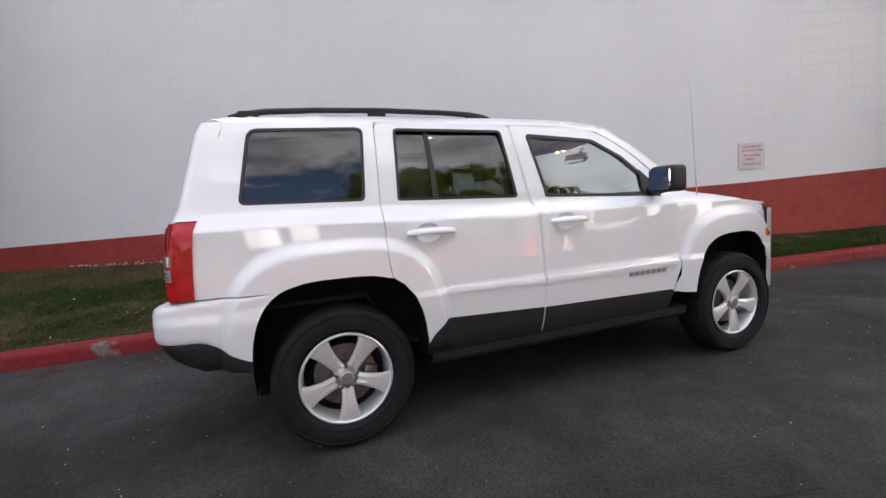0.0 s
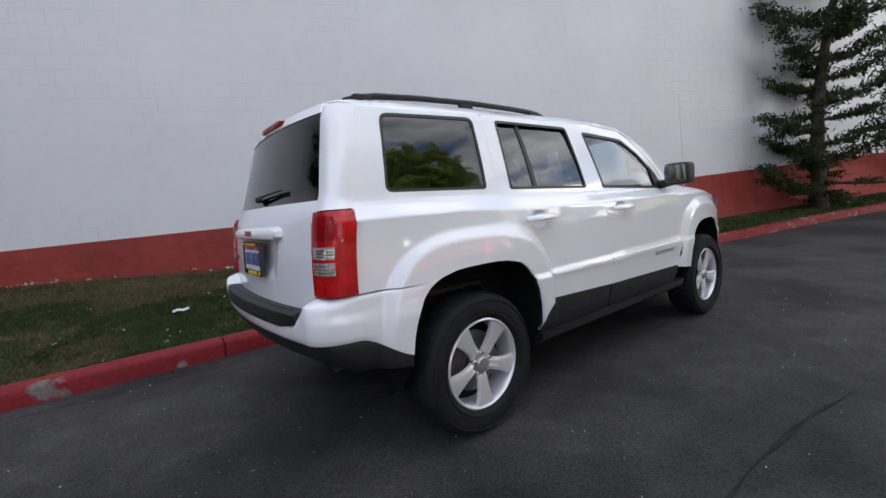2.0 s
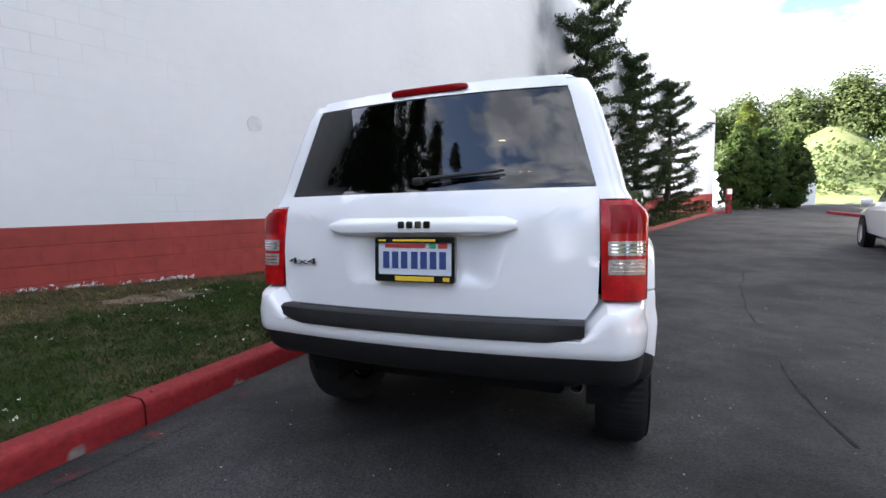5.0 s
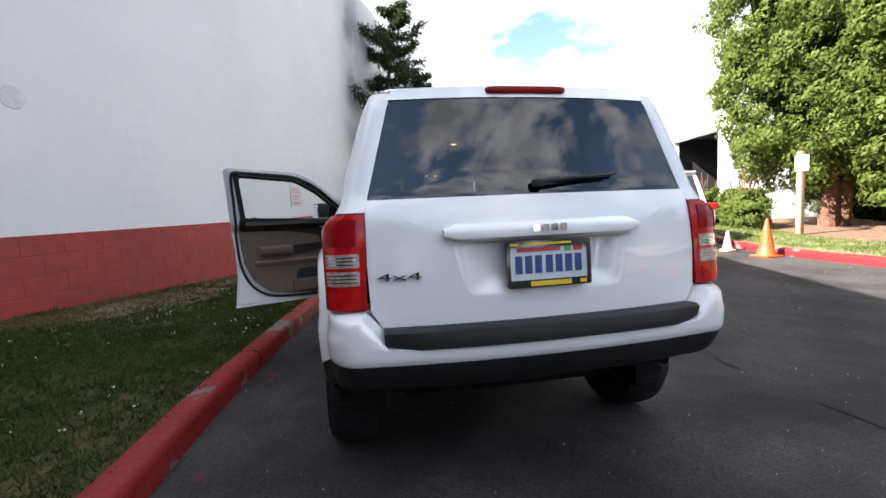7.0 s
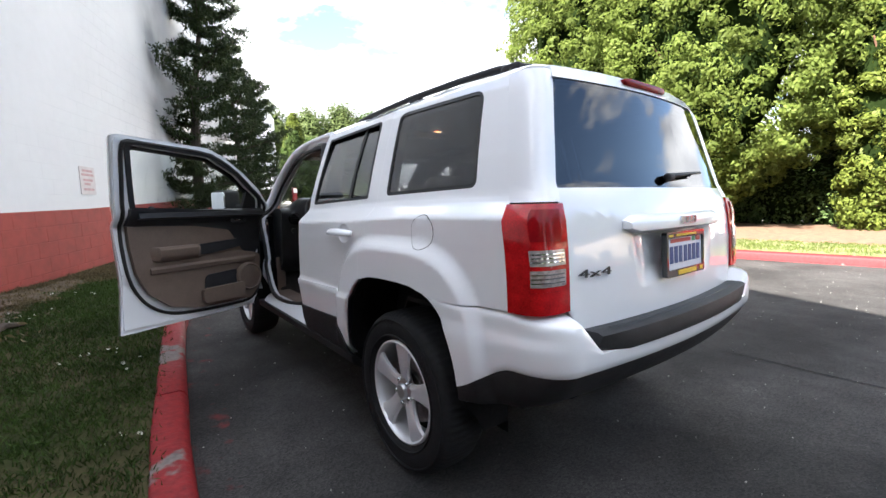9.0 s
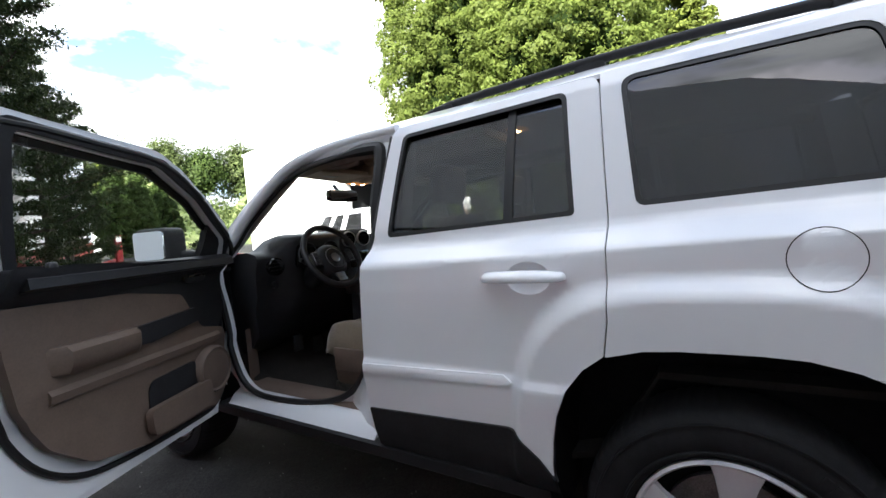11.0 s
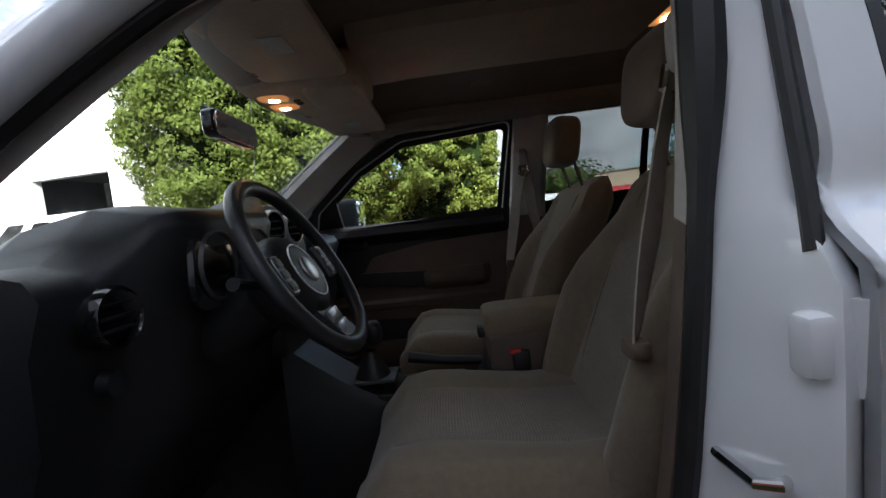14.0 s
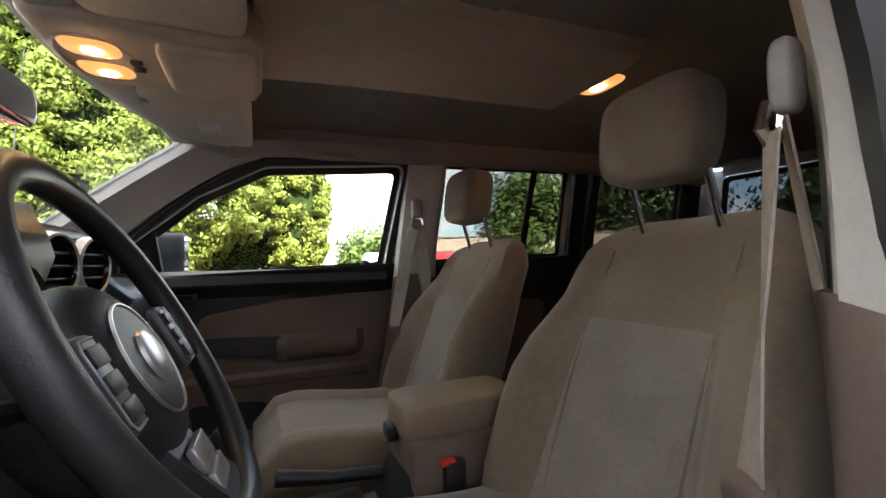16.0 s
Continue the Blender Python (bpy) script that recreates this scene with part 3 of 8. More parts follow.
FW = [(1.182, 1.145, 0.015), (2.03, 1.108, 0.02), (1.995, 1.215, 0.05), (1.80, 1.375, 0.1), (1.60, 1.480, 0.12), (1.128, 1.516, 0.03)]


def window_frame(name, poly, fn, grow, mat_, parent):
    """A black rubber surround, slightly proud of the pane."""
    c = Vector((sum(p[0] for p in poly) / len(poly), sum(p[1] for p in poly) / len(poly)))
    ps = [Vector(p[:2]) for p in poly]
    n = len(ps)
    inner = []
    for i in range(n):
        a, p, b = ps[i - 1], ps[i], ps[(i + 1) % n]
        na, nb = (p - a).orthogonal().normalized(), (b - p).orthogonal().normalized()
        if na.dot(c - p) < 0:
            na = -na
        if nb.dot(c - p) < 0:
            nb = -nb
        k = (na + nb) / max(0.5, (na + nb).length_squared / 2)
        inner.append((*(p + k * grow), poly[i][2] * 0.7))
    return part(name, sheet(rp(poly), fn, 0.012, [rp(inner)], 0.1), mat_, parent), inner


def door_glass(s):
    """Side glass, bowed in towards its top."""
    return lambda x, z, d: Vector((x, s * (side_y(x, z) - 0.006 - d - 0.012 * max(0.0, (z - 1.16) / 0.38) ** 2), z))


def build_side(s, open_door=False):
    tagname = "left" if s > 0 else "right"
    f = side(s)
    # quarter panel with its window
    outl = [(0.260, 1.585), *[(p[0] - GAP, p[1]) for p in RD_REAR], *reversed(ARCH_Q), (-0.252, 0.7985), (-0.36, 0.7985), (seam_x(0.799), 0.799)]
    outl += [(seam_x(z), z) for z in (0.9, 1.0, 1.1, 1.15, 1.2, 1.3, 1.4, 1.5, 1.585)]
    q = part("quarter_panel", sheet([Vector(p) for p in outl], f, 0.012, [rp(QW)], 0.015, cuts=CREASE, soft=True), PAINT, car)
    _, inner = window_frame("window_seal", QW, side(s, 0.002), 0.014, SEAL, q)
    part("quarter_glass", sheet(rp([(a, b, r) for a, b, r in QW]), side(s, 0.006), 0.004), GLASS_DARK, q, "dark privacy glass")
    # pillar at the back corner, from the lamp to the roof
    c = corner(s)
    part("rear_pillar", sheet([Vector(p) for p in ((0, 1.137), (0, 1.2), (0, 1.3), (0, 1.4), (0, 1.5), (0, 1.585), (1, 1.585), (1, 1.5), (1, 1.4), (1, 1.3), (1, 1.2), (1, 1.137))], c, 0.012, step=0.09), PAINT, car)
    # tail lamp
    lamp = part("tail_lamp", sheet([Vector(p) for p in ((0.0, 0.80), (0.0, 0.9), (0.0, 1.0), (0.0, 1.132), (1, 1.132), (1, 1.0), (1, 0.9), (1, 0.80))], corner(s, -0.008), 0.05, step=0.09), TAIL_RED, car, "red tail lamp with two clear lens bands")
    for z0, z1, m_ in ((0.885, 0.935, TAIL_CLEAR), (0.948, 0.995, TAIL_CLEAR)):
        part("clear_lens", sheet(rp([(0.36, z0, 0.008), (0.97, z0, 0.008), (0.97, z1, 0.008), (0.36, z1, 0.008)]), corner(s, -0.011), 0.006, step=0.06), m_, lamp, "clear ribbed reversing and turn lens")
        for k in range(3):
            zz = z0 + (z1 - z0) * (0.25 + 0.25 * k)
            part("lens_rib", sheet([Vector(p) for p in ((0.38, zz - 0.002), (0.95, zz - 0.002), (0.95, zz + 0.002), (0.38, zz + 0.002))], corner(s, -0.0125), 0.003, step=0.09), CHROME, lamp)
    for z0, z1 in ((1.02, 1.115), (0.815, 0.87)):
        part("reflector", sheet(rp([(0.40, z0, 0.02), (0.95, z0, 0.02), (0.95, z1, 0.02), (0.40, z1, 0.02)]), corner(s, -0.0105), 0.004, step=0.06), TAIL_DARK if z0 > 1 else TAIL_RED, lamp)
    # rear door
    outl = [*[(p[0] + GAP, p[1]) for p in RD_REAR], *ARCH_RD, (0.415, 0.405), (1.072, 0.405), (1.078, 0.43), (1.108, 0.66), (1.104, 0.78), (1.088, 1.09), (1.070, 1.16), (1.032, 1.572)]
    d = part("rear_door", sheet(rp([(*p, 0.04 if i in (0, len(outl) - 1) else 0.0) for i, p in enumerate(outl)]), f, 0.03, [rp(RW), cup_ring(0.464)], 0.016, cuts=CREASE, soft=True), PAINT, car)
    window_frame("window_seal", RW, side(s, -0.001), 0.014, SEAL, d)
    part("door_glass", sheet(rp(RW), door_glass(s), 0.004, step=0.05, soft=True), GLASS_MID, d, "dark privacy glass")
    part("divider_bar", sheet([Vector(p) for p in ((0.515, 1.17), (0.545, 1.17), (0.548, 1.54), (0.522, 1.54))], lambda x, z, d: door_glass(s)(x, z, d - 0.005), 0.012), SEAL, d)
    part("cladding", sheet(rp([(0.515, 0.566), (1.09, 0.540), (1.070, 0.396, 0.01), (0.404, 0.394), (0.398, 0.45), (0.440, 0.505, 0.015)]), side(s, -0.009), 0.012, step=0.018), BLACK_PL, d)
    part("moulding", sheet(rp([(0.545, 0.722, 0.012), (0.515, 0.704), (0.54, 0.690, 0.012), (1.102, 0.672, 0.004), (1.102, 0.706, 0.004)]), side(s, -0.006), 0.01), PAINT, d)
    handle(d, s, 0.345, 0.583)
    # front door
    outl = [(1.079, 0.402), (1.085, 0.43), (1.115, 0.66), (1.111, 0.78), (1.095, 1.09), (1.077, 1.16), (1.040, 1.567), (1.60, 1.538), (1.72, 1.486), (1.865, 1.395), (2.005, 1.286), (2.108, 1.160), (2.10, 1.085), (2.094, 0.95), (2.101, 0.66), (2.06, 0.52), (1.995, 0.402)]
    rr = {6: 0.03, 7: 0.2, 8: 0.1, 11: 0.02, 12: 0.02, 15: 0.1}
    d = part("front_door", sheet(rp([(*p, rr.get(i, 0)) for i, p in enumerate(outl)]), f, 0.035, [rp(FW), cup_ring(1.2775)], 0.05, cuts=CREASE, soft=True), PAINT, car, "open white driver's door" if open_door else "")
    window_frame("window_seal", FW, side(s, -0.001), 0.02, SEAL, d)
    part("door_glass", sheet(rp(FW), side(s, 0.007), 0.004), GLASS_FRONT, d, "clear window glass")
    part("mirror_sail", sheet(rp([(1.905, 1.112), (2.035, 1.106, 0.01), (2.0, 1.215, 0.04), (1.92, 1.282)]), side(s, -0.004), 0.03), BLACK_PL, d)
    part("cladding", sheet(rp([(1.105, 0.538), (2.055, 0.518, 0.02), (2.0, 0.396), (1.085, 0.396)]), side(s, -0.008), 0.01), BLACK_PL, d)
    part("moulding", sheet(rp([(1.122, 0.706, 0.004), (1.122, 0.672, 0.004), (2.085, 0.672, 0.004), (2.085, 0.706, 0.012)]), side(s, -0.006), 0.01), PAINT, d)
    handle(d, s, 1.165, 1.39)
    mirror(d, s)
    if s < 0:
        for k in range(7):       # bars in place of the model name
            x0 = 1.69 + k * 0.043
            part("name_badge", sheet([Vector(p) for p in ((x0, 0.640), (x0 + 0.030, 0.640), (x0 + 0.030, 0.664), (x0, 0.664))], side(s, -0.004), 0.005), SILVER, d, "small raised chrome letter bars")
    # front wing
    arch = arch_pts(2.61, 0.47, 0.56)
    outl = [(2.125, 1.150), (2.106, 1.085), (2.099, 0.95), (2.107, 0.66), (2.10, 0.60), (2.06, 0.50), *[p for p in arch if p[0] > 2.18 or p[1] > 0.45], (3.03, 0.60), (3.06, 0.78), (3.05, 0.93), (3.0, 1.0), (2.58, 1.075)]
    w = part("front_wing", sheet([Vector(p) for p in outl], f, 0.012, (), 0.016, cuts=CREASE, soft=True), PAINT, car)
    part("marker_lamp", sheet(rp([(2.985, 0.775, 0.01), (3.055, 0.775, 0.01), (3.05, 0.83, 0.01), (2.985, 0.83, 0.01)]), side(s, -0.006), 0.02), AMBER, w, "amber side marker lens")
    # sill
    bm = bmesh.new()
    rings = [[Vector((x, s * y, z)) for y, z in ((0.70, 0.30), (0.80, 0.315), (0.848, 0.35), (0.852, 0.392), (0.76, 0.40), (0.70, 0.40))] for x in fine(0.43, 2.16, 0.3)]
    part("sill", loft(rings, bm=bm), BLACK_PL, car, "black plastic sill cladding")
    # wheel housing liners
    for c0 in (0.005, 2.61):
        rings = []
        for p in arch_pts(c0, 0.30, 0.30, grow=1.01):
            rings.append([Vector((p[0], s * (side_y(p[0], p[1]) - 0.008), p[1])), Vector((p[0], s * 0.60, p[1]))])
        part("wheel_liner", loft(rings, False, False), UNDER, car, smooth=True)
        rings = [[Vector((p[0], s * 0.60, p[1])), Vector((p[0], s * 0.60, 0.25))] for p in arch_pts(c0, 0.30, 0.30, grow=1.01)]
        part("wheel_liner", loft(rings, False, False), UNDER, car)
    return d


def cup_ring(m):
    return [Vector((m - 0.015 + 0.066 * math.cos(a), 1.007 + 0.047 * math.sin(a))) for a in [i * math.pi / 14 for i in range(28)]]


def handle(parent, s, x0, x1):
    z, m = 1.012, (x0 + x1) / 2
    y = side_y(m, z)
    ring = cup_ring(m)

    def dish(x, zz, d):
        r = min(1.0, ((x - m + 0.015) / 0.066) ** 2 + ((zz - 1.007) / 0.047) ** 2)
        return Vector((x, s * (side_y(x, zz) - 0.013 * math.sqrt(1 - r) - 0.001 - d), zz))
    part("handle_cup", sheet(ring, dish, 0.003, step=0.012), PAINT, parent, "shallow finger recess")
    pts = [(x0 + (x1 - x0) * t, s * (side_y(m, z) + 0.006 + 0.032 * math.sin(math.pi * min(1, max(0, t))) ** 0.35), z + 0.004 * math.sin(math.pi * t)) for t in (0.0, 0.06, 0.15, 0.3, 0.5, 0.7, 0.85, 0.94, 1.0)]
    part("door_handle", tube(pts, [0.014, 0.018, 0.0195, 0.0205, 0.021, 0.0205, 0.0195, 0.018, 0.014], 12, flat=0.62), PAINT, parent, "white pull handle")


def mirror(parent, s):
    m = part("door_mirror", pillow((1.912, s * 0.938, 1.205), (0.105, 0.172, 0.155), 0.35, 0.35, warp=lambda p: Vector((p.x + (0.04 if p.x > 0 else 0.0) * (1 - abs(p.y) * 6), p.y, p.z))), BLACK_PL, parent, "black door mirror")
    part("mirror_glass", sheet(rp([(s * 0.866, 1.143, 0.02), (s * 1.010, 1.143, 0.02), (s * 1.010, 1.267, 0.02), (s * 0.866, 1.267, 0.02)]), lambda y, z, d: Vector((1.852 + d, y, z)), 0.012, step=1), MIRROR, parent, "mirror glass")
    part("mirror_arm", tube([(1.96, s * 0.76, 1.14), (1.955, s * 0.85, 1.145), (1.95, s * 0.93, 1.165)], [0.03, 0.028, 0.03], 10), BLACK_PL, parent)


right_door = build_side(-1)
left_door = build_side(1, True)
HINGE = Vector((2.10, 0.855, 0.0))
left_door.matrix_basis = Matrix.Translation(HINGE) @ Matrix.Rotation(radians(-65.5), 4, "Z") @ Matrix.Translation(-HINGE)

# ---- tailgate ----
RECESS = [(0.30, 0.825, 0.06), (-0.30, 0.825, 0.06), (-0.345, 1.018, 0.02), (0.345, 1.018, 0.02)]
gate = part("tailgate", sheet(rp([(0.592, 0.716, 0.02), (0.640, 0.79, 0.02), (0.645, 0.95), (0.642, 1.12), (0.640, 1.180), (-0.640, 1.180), (-0.642, 1.12), (-0.645, 0.95), (-0.640, 0.79, 0.02), (-0.592, 0.716, 0.02)]), rear(), 0.02, [rp(RECESS, 6)], soft=True), PAINT, car, "white tailgate")


# the plate's soft bowl: deep under the bar, running out towards its foot and sides
rout = rp(RECESS, 6)
rings = []
for k in fine(0, 1, 0.1):
    f = 1 - 0.42 * k
    deep = 0.032 * smooth(k)
    rings.append([Vector((rear_x(p[0] * f, 1.0 + (p[1] - 1.0) * f) + deep + 0.0005, p[0] * f, 1.0 + (p[1] - 1.0) * f)) for p in rout])
bm = bmesh.new()
loft(rings, caps=False, bm=bm)
bm.faces.new([v for v in bm.verts[-len(rout):]])
part("plate_recess", bm, PAINT, gate, angle=80)
# the bar above the plate
rings = []
for y in fine(-0.375, 0.375, 0.05):
    e = 1 - max(0, (abs(y) - 0.33) / 0.045) ** 2 * 0.55
    xc = rear_x(y, 1.05)
    rings.append([Vector((xc + a, y, 1.052 + b * e)) for a, b in ((0.03, -0.034), (-0.022, -0.031), (-0.034, -0.022), (-0.036, 0.0), (-0.030, 0.018), (-0.012, 0.030), (0.03, 0.034))])
part("grab_bar", loft(rings), PAINT, gate, "white bar over the plate")
for k, (y0, w) in enumerate(((0.06, 0.026), (0.026, 0.026), (-0.008, 0.026), (-0.042, 0.026))):
    part("maker_badge", sheet(rp([(y0, 1.044, 0.006), (y0 - w, 1.044, 0.006), (y0 - w, 1.07, 0.006), (y0, 1.07, 0.006)]), lambda y, z, d: Vector((rear_x(y, 1.05) - 0.040 + d, y, z)), 0.006, step=1), CHROME, gate, "small chrome letter bar")


def text_part(name, body, size, m, material, parent, label, depth=0.002):
    cu = bpy.data.curves.new(name, "FONT")
    cu.body, cu.size, cu.extrude, cu.align_x, cu.align_y = body, size, depth, "CENTER", "CENTER"
    tmp = bpy.data.objects.new(name, cu)
    me = bpy.data.meshes.new_from_object(tmp)
    bpy.data.objects.remove(tmp)
    me.transform(m)
    me.materials.clear()
    me.materials.append(material)
    ob = new(name, me)
    ob.parent = parent
    return tagged(ob, label)


REARFACE = Matrix.Rotation(radians(-90), 4, "Z") @ Matrix.Rotation(radians(90), 4, "X")    # text read from behind the car
text_part("drive_badge", "4x4", 0.062, Matrix.Translation((rear_x(0.535, 0.905) - 0.006, 0.535, 0.907)) @ Matrix.Rotation(radians(-7.5), 4, "Z") @ REARFACE @ Matrix.Diagonal((1.70, 0.60, 1, 1)), DARK_CHROME, gate, "small raised dark chrome lettering")
# licence plate in a black frame, its writing as bars
PLATE_WHITE = mat("plate face", (0.62, 0.66, 0.74), 0.4, vary=0.08, scale=30)
PLATE_BLUE = mat("plate bars", (0.03, 0.06, 0.20), 0.5, vary=0.05, scale=30)
PLATE_RED = mat("plate red bar", (0.45, 0.05, 0.04), 0.5, vary=0.05, scale=30)
YELLOW = mat("yellow bars", (0.75, 0.52, 0.03), 0.5, vary=0.05, scale=30)
GREEN_TAB = mat("green tab", (0.05, 0.35, 0.16), 0.5, vary=0.05, scale=30)
px = -0.772


def plate_fn(off):
    return lambda y, z, d: Vector((px - off + d + 0.05 * (z - 0.93), y, z))


frame_ = part("plate_frame", sheet(rp([(0.16, 0.845, 0.01), (-0.16, 0.845, 0.01), (-0.16, 1.012, 0.01), (0.16, 1.012, 0.01)]), plate_fn(0.012), 0.02, [rp([(0.147, 0.872, 0.006), (-0.147, 0.872, 0.006), (-0.147, 0.990, 0.006), (0.147, 0.990, 0.006)])], step=1), GLOSS_BLACK, gate, "black plate frame with yellow bars")
part("licence_plate", sheet(rp([(0.15, 0.855, 0.01), (-0.15, 0.855, 0.01), (-0.15, 1.005, 0.01), (0.15, 1.005, 0.01)]), plate_fn(0.006), 0.004, step=1), PLATE_WHITE, gate, "white plate with dark blue bars")


def bar(y0, y1, z0, z1, material, off=0.008, name="plate_bar"):
    part(name, sheet([Vector(p) for p in ((y0, z0), (y1, z0), (y1, z1), (y0, z1))], plate_fn(off), 0.003, step=1), material, gate)


for k in range(7):
    y0 = 0.128 - k * 0.0372 - (0.004 if k > 2 else 0)
    bar(y0, y0 - 0.026, 0.895, 0.958, PLATE_BLUE)
bar(0.12, -0.045, 0.972, 0.986, PLATE_RED)
bar(-0.06, -0.085, 0.970, 0.988, GREEN_TAB)
bar(-0.095, -0.13, 0.970, 0.988, PLATE_RED)
bar(0.075, -0.08, 0.850, 0.867, YELLOW, 0.014)
bar(-0.115, -0.14, 0.852, 0.866, YELLOW, 0.014)
bar(0.085, -0.085, 0.996, 1.004, YELLOW, 0.014)
bar(0.145, 0.115, 0.996, 1.003, YELLOW, 0.014)
# back window, wiper, high lamp, top of the gate
G_OUT = [(0.640, 1.176, 0.03), (0.535, 1.552, 0.04), (-0.535, 1.552, 0.04), (-0.640, 1.176, 0.03)]
part("back_glass", sheet(rp(G_OUT), rear(0.002), 0.005, step=0.08), GLASS_DARK, gate, "dark tinted back window")
window_frame("glass_border", G_OUT, rear(0.009), 0.022, GLOSS_BLACK, gate)
part("gate_top", sheet([Vector(p) for p in ((0.533, 1.556), (0.515, 1.60), (-0.515, 1.60), (-0.533, 1.556))], rear(-0.004), 0.03, step=0.05), PAINT, gate)
hl = pillow((-0.590, 0.0, 1.585), (0.05, 0.325, 0.030), 0.4, 0.3)
part("high_brake_lamp", hl, TAIL_DARK, gate, "dark red high brake lamp")
part("wiper_arm", tube([(-0.712, 0.0, 1.222), (-0.722, -0.05, 1.228), (-0.714, -0.16, 1.236), (-0.704, -0.30, 1.243)], [0.010, 0.008, 0.006, 0.004], 8), BLACK_PL, gate, "black wiper arm")
part("wiper_boss", pillow((-0.712, 0.005, 1.220), (0.03, 0.05, 0.030), 0.6, 0.6), BLACK_PL, gate)
part("wiper_blade", tube([(-0.706, -0.02, 1.232), (-0.703, -0.17, 1.240), (-0.692, -0.32, 1.247)], 0.0045, 6), BLACK_PL, gate)

# ---- rear bumper ----
BUMP_X = [(0.46, -0.71), (0.52, -0.79), (0.60, -0.834), (0.64, -0.843), (0.74, -0.843), (0.765, -0.834), (0.782, -0.808), (0.80, -0.715)]


def bumper_ring(z, d=0.0):
    """The bumper's outline in plan at height z, from the right arch round the back to the left one."""
    xe = lerp(z, BUMP_X) + d
    pts = []
    for t in fine(0, 1, 0.035):
        zf = z - 0.11 * smooth((0.74 - z) / 0.09)
        xa = min(-0.25, 0.005 - 0.407 * max(0.0, 1 - (max(zf - 0.30, 0) / 0.535) ** 3.4) ** (1 / 3.4))
        x = xa + (-0.60 - xa) * t
        pts.append((x, side_y(x, min(z, 0.78)) + 0.004 * t - d * smooth(t / 0.95), t))
    y0, x0 = pts[-1][1], -0.60
    for t in fine(0.06, 1, 0.06):
        th = t * math.pi / 2
        pts.append((x0 + (xe + 0.052 - x0) * math.sin(th), y0 - 0.125 * (1 - math.cos(th)), 1))
    yc = pts[-1][1]
    for t in fine(0.12, 1, 0.11):
        y = yc * (1 - t)
        pts.append((xe + 0.052 * (y / yc) ** 2, y, 1))
    return pts


def bumper_strip(name, zs, material, label, low=None, i0=0):
    rings = []
    for z, d in zs:
        half = bumper_ring(z, d)[i0:]
        flush = []
        for x, y, t in half:           # along the side the shell lies flush with the panel above it
            zf = low(x, y, z) if low else z
            if t < 1:
                y += (side_y(x, min(zf, 0.78)) - side_y(x, min(z, 0.78))) * (1 - smooth(t))
            flush.append((x, y, zf))
        rings.append([Vector(p) for p in flush + [(x, -y, zf) for x, y, zf in reversed(flush[:-1])]])
    bm = loft(rings, False, False)
    return part(name, bm, material, car, label)


def white_low(x, y, z):
    """The white shell dips towards the wheel openings."""
    k = smooth((x + 0.62) / 0.25)
    return z - 0.11 * k * smooth((0.74 - z) / 0.09)


def white_top(x, y, z):
    z2 = white_low(x, y, z)
    mid = smooth((0.655 - abs(y)) / 0.05) * smooth((-x - 0.66) / 0.06)
    return z2 - mid * 0.96 * max(0.0, z2 - 0.670)


bump = bumper_strip("rear_bumper", [(0.612, 0.03), (0.614, 0.004), (0.622, 0.0), (0.64, 0.0), (0.66, 0.0), (0.675, 0.0), (0.69, 0.0), (0.705, 0.0), (0.72, 0.0), (0.735, 0.0), (0.75, 0.0), (0.765, 0.0), (0.777, 0.001), (0.786, 0.004), (0.793, 0.012), (0.798, 0.07)], PAINT, "white bumper shell", white_top)
bumper_strip("lower_bumper", [(0.462, 0.11), (0.468, 0.045), (0.50, 0.018), (0.53, 0.010), (0.58, 0.006), (0.610, 0.006), (0.622, 0.012)], BLACK_PL, "black lower bumper", lambda x, y, z: z - 0.10 * smooth((x + 0.62) / 0.25) * smooth((z - 0.44) / 0.2))
# step pad on top of the bumper
rings = []
for y in fine(-0.60, 0.60, 0.06):
    xe = lerp(0.74, BUMP_X) + 0.052 * (y / 0.66) ** 2
    e = 0.02 * smooth((abs(y) - 0.5) / 0.1)
    rings.append([Vector((xe + a, y, z)) for a, z in ((0.14, 0.722), (0.05, 0.734), (0.016, 0.735), (-0.002, 0.727), (-0.012 + e, 0.69 + e * 0.5), (-0.008 + e, 0.668 + e), (0.06, 0.666))])
pad = part("step_pad", loft(rings), BLACK_PL, bump, "grained black step pad")
for k in range(3):
    part("pad_rib", loft([[Vector((lerp(0.74, BUMP_X) + 0.052 * (y / 0.66) ** 2 + 0.035 + 0.025 * k + a, y, 0.7335 - 0.004 * k + b)) for a, b in ((-0.006, 0), (-0.003, 0.004), (0.003, 0.004), (0.006, 0))] for y in fine(-0.52, 0.52, 0.13)]), BLACK_PL, bump)
part("gate_gap", sheet([Vector(p) for p in ((-0.62, 0.66), (0.62, 0.66), (0.62, 0.80), (-0.62, 0.80))], lambda y, z, d: Vector((-0.66 + d, y, z)), 0.01, step=1), UNDER, car)
part("exhaust_tip", lathe([(0.026, -0.06), (0.026, 0.06), (0.022, 0.06), (0.022, -0.05)], 20, Matrix.Translation((-0.58, -0.57, 0.46)) @ Matrix.Rotation(radians(-90), 4, "Y")), STEEL, car, "steel exhaust tip")

# ---- roof, rails, bonnet, windscreen ----
ROOF_E = [(-0.60, 1.575), (-0.52, 1.600), (-0.46, 1.618), (-0.16, 1.632), (0.284, 1.637), (0.7, 1.628), (1.08, 1.616), (1.4, 1.606), (1.64, 1.588), (1.80, 1.556), (1.96, 1.515)]


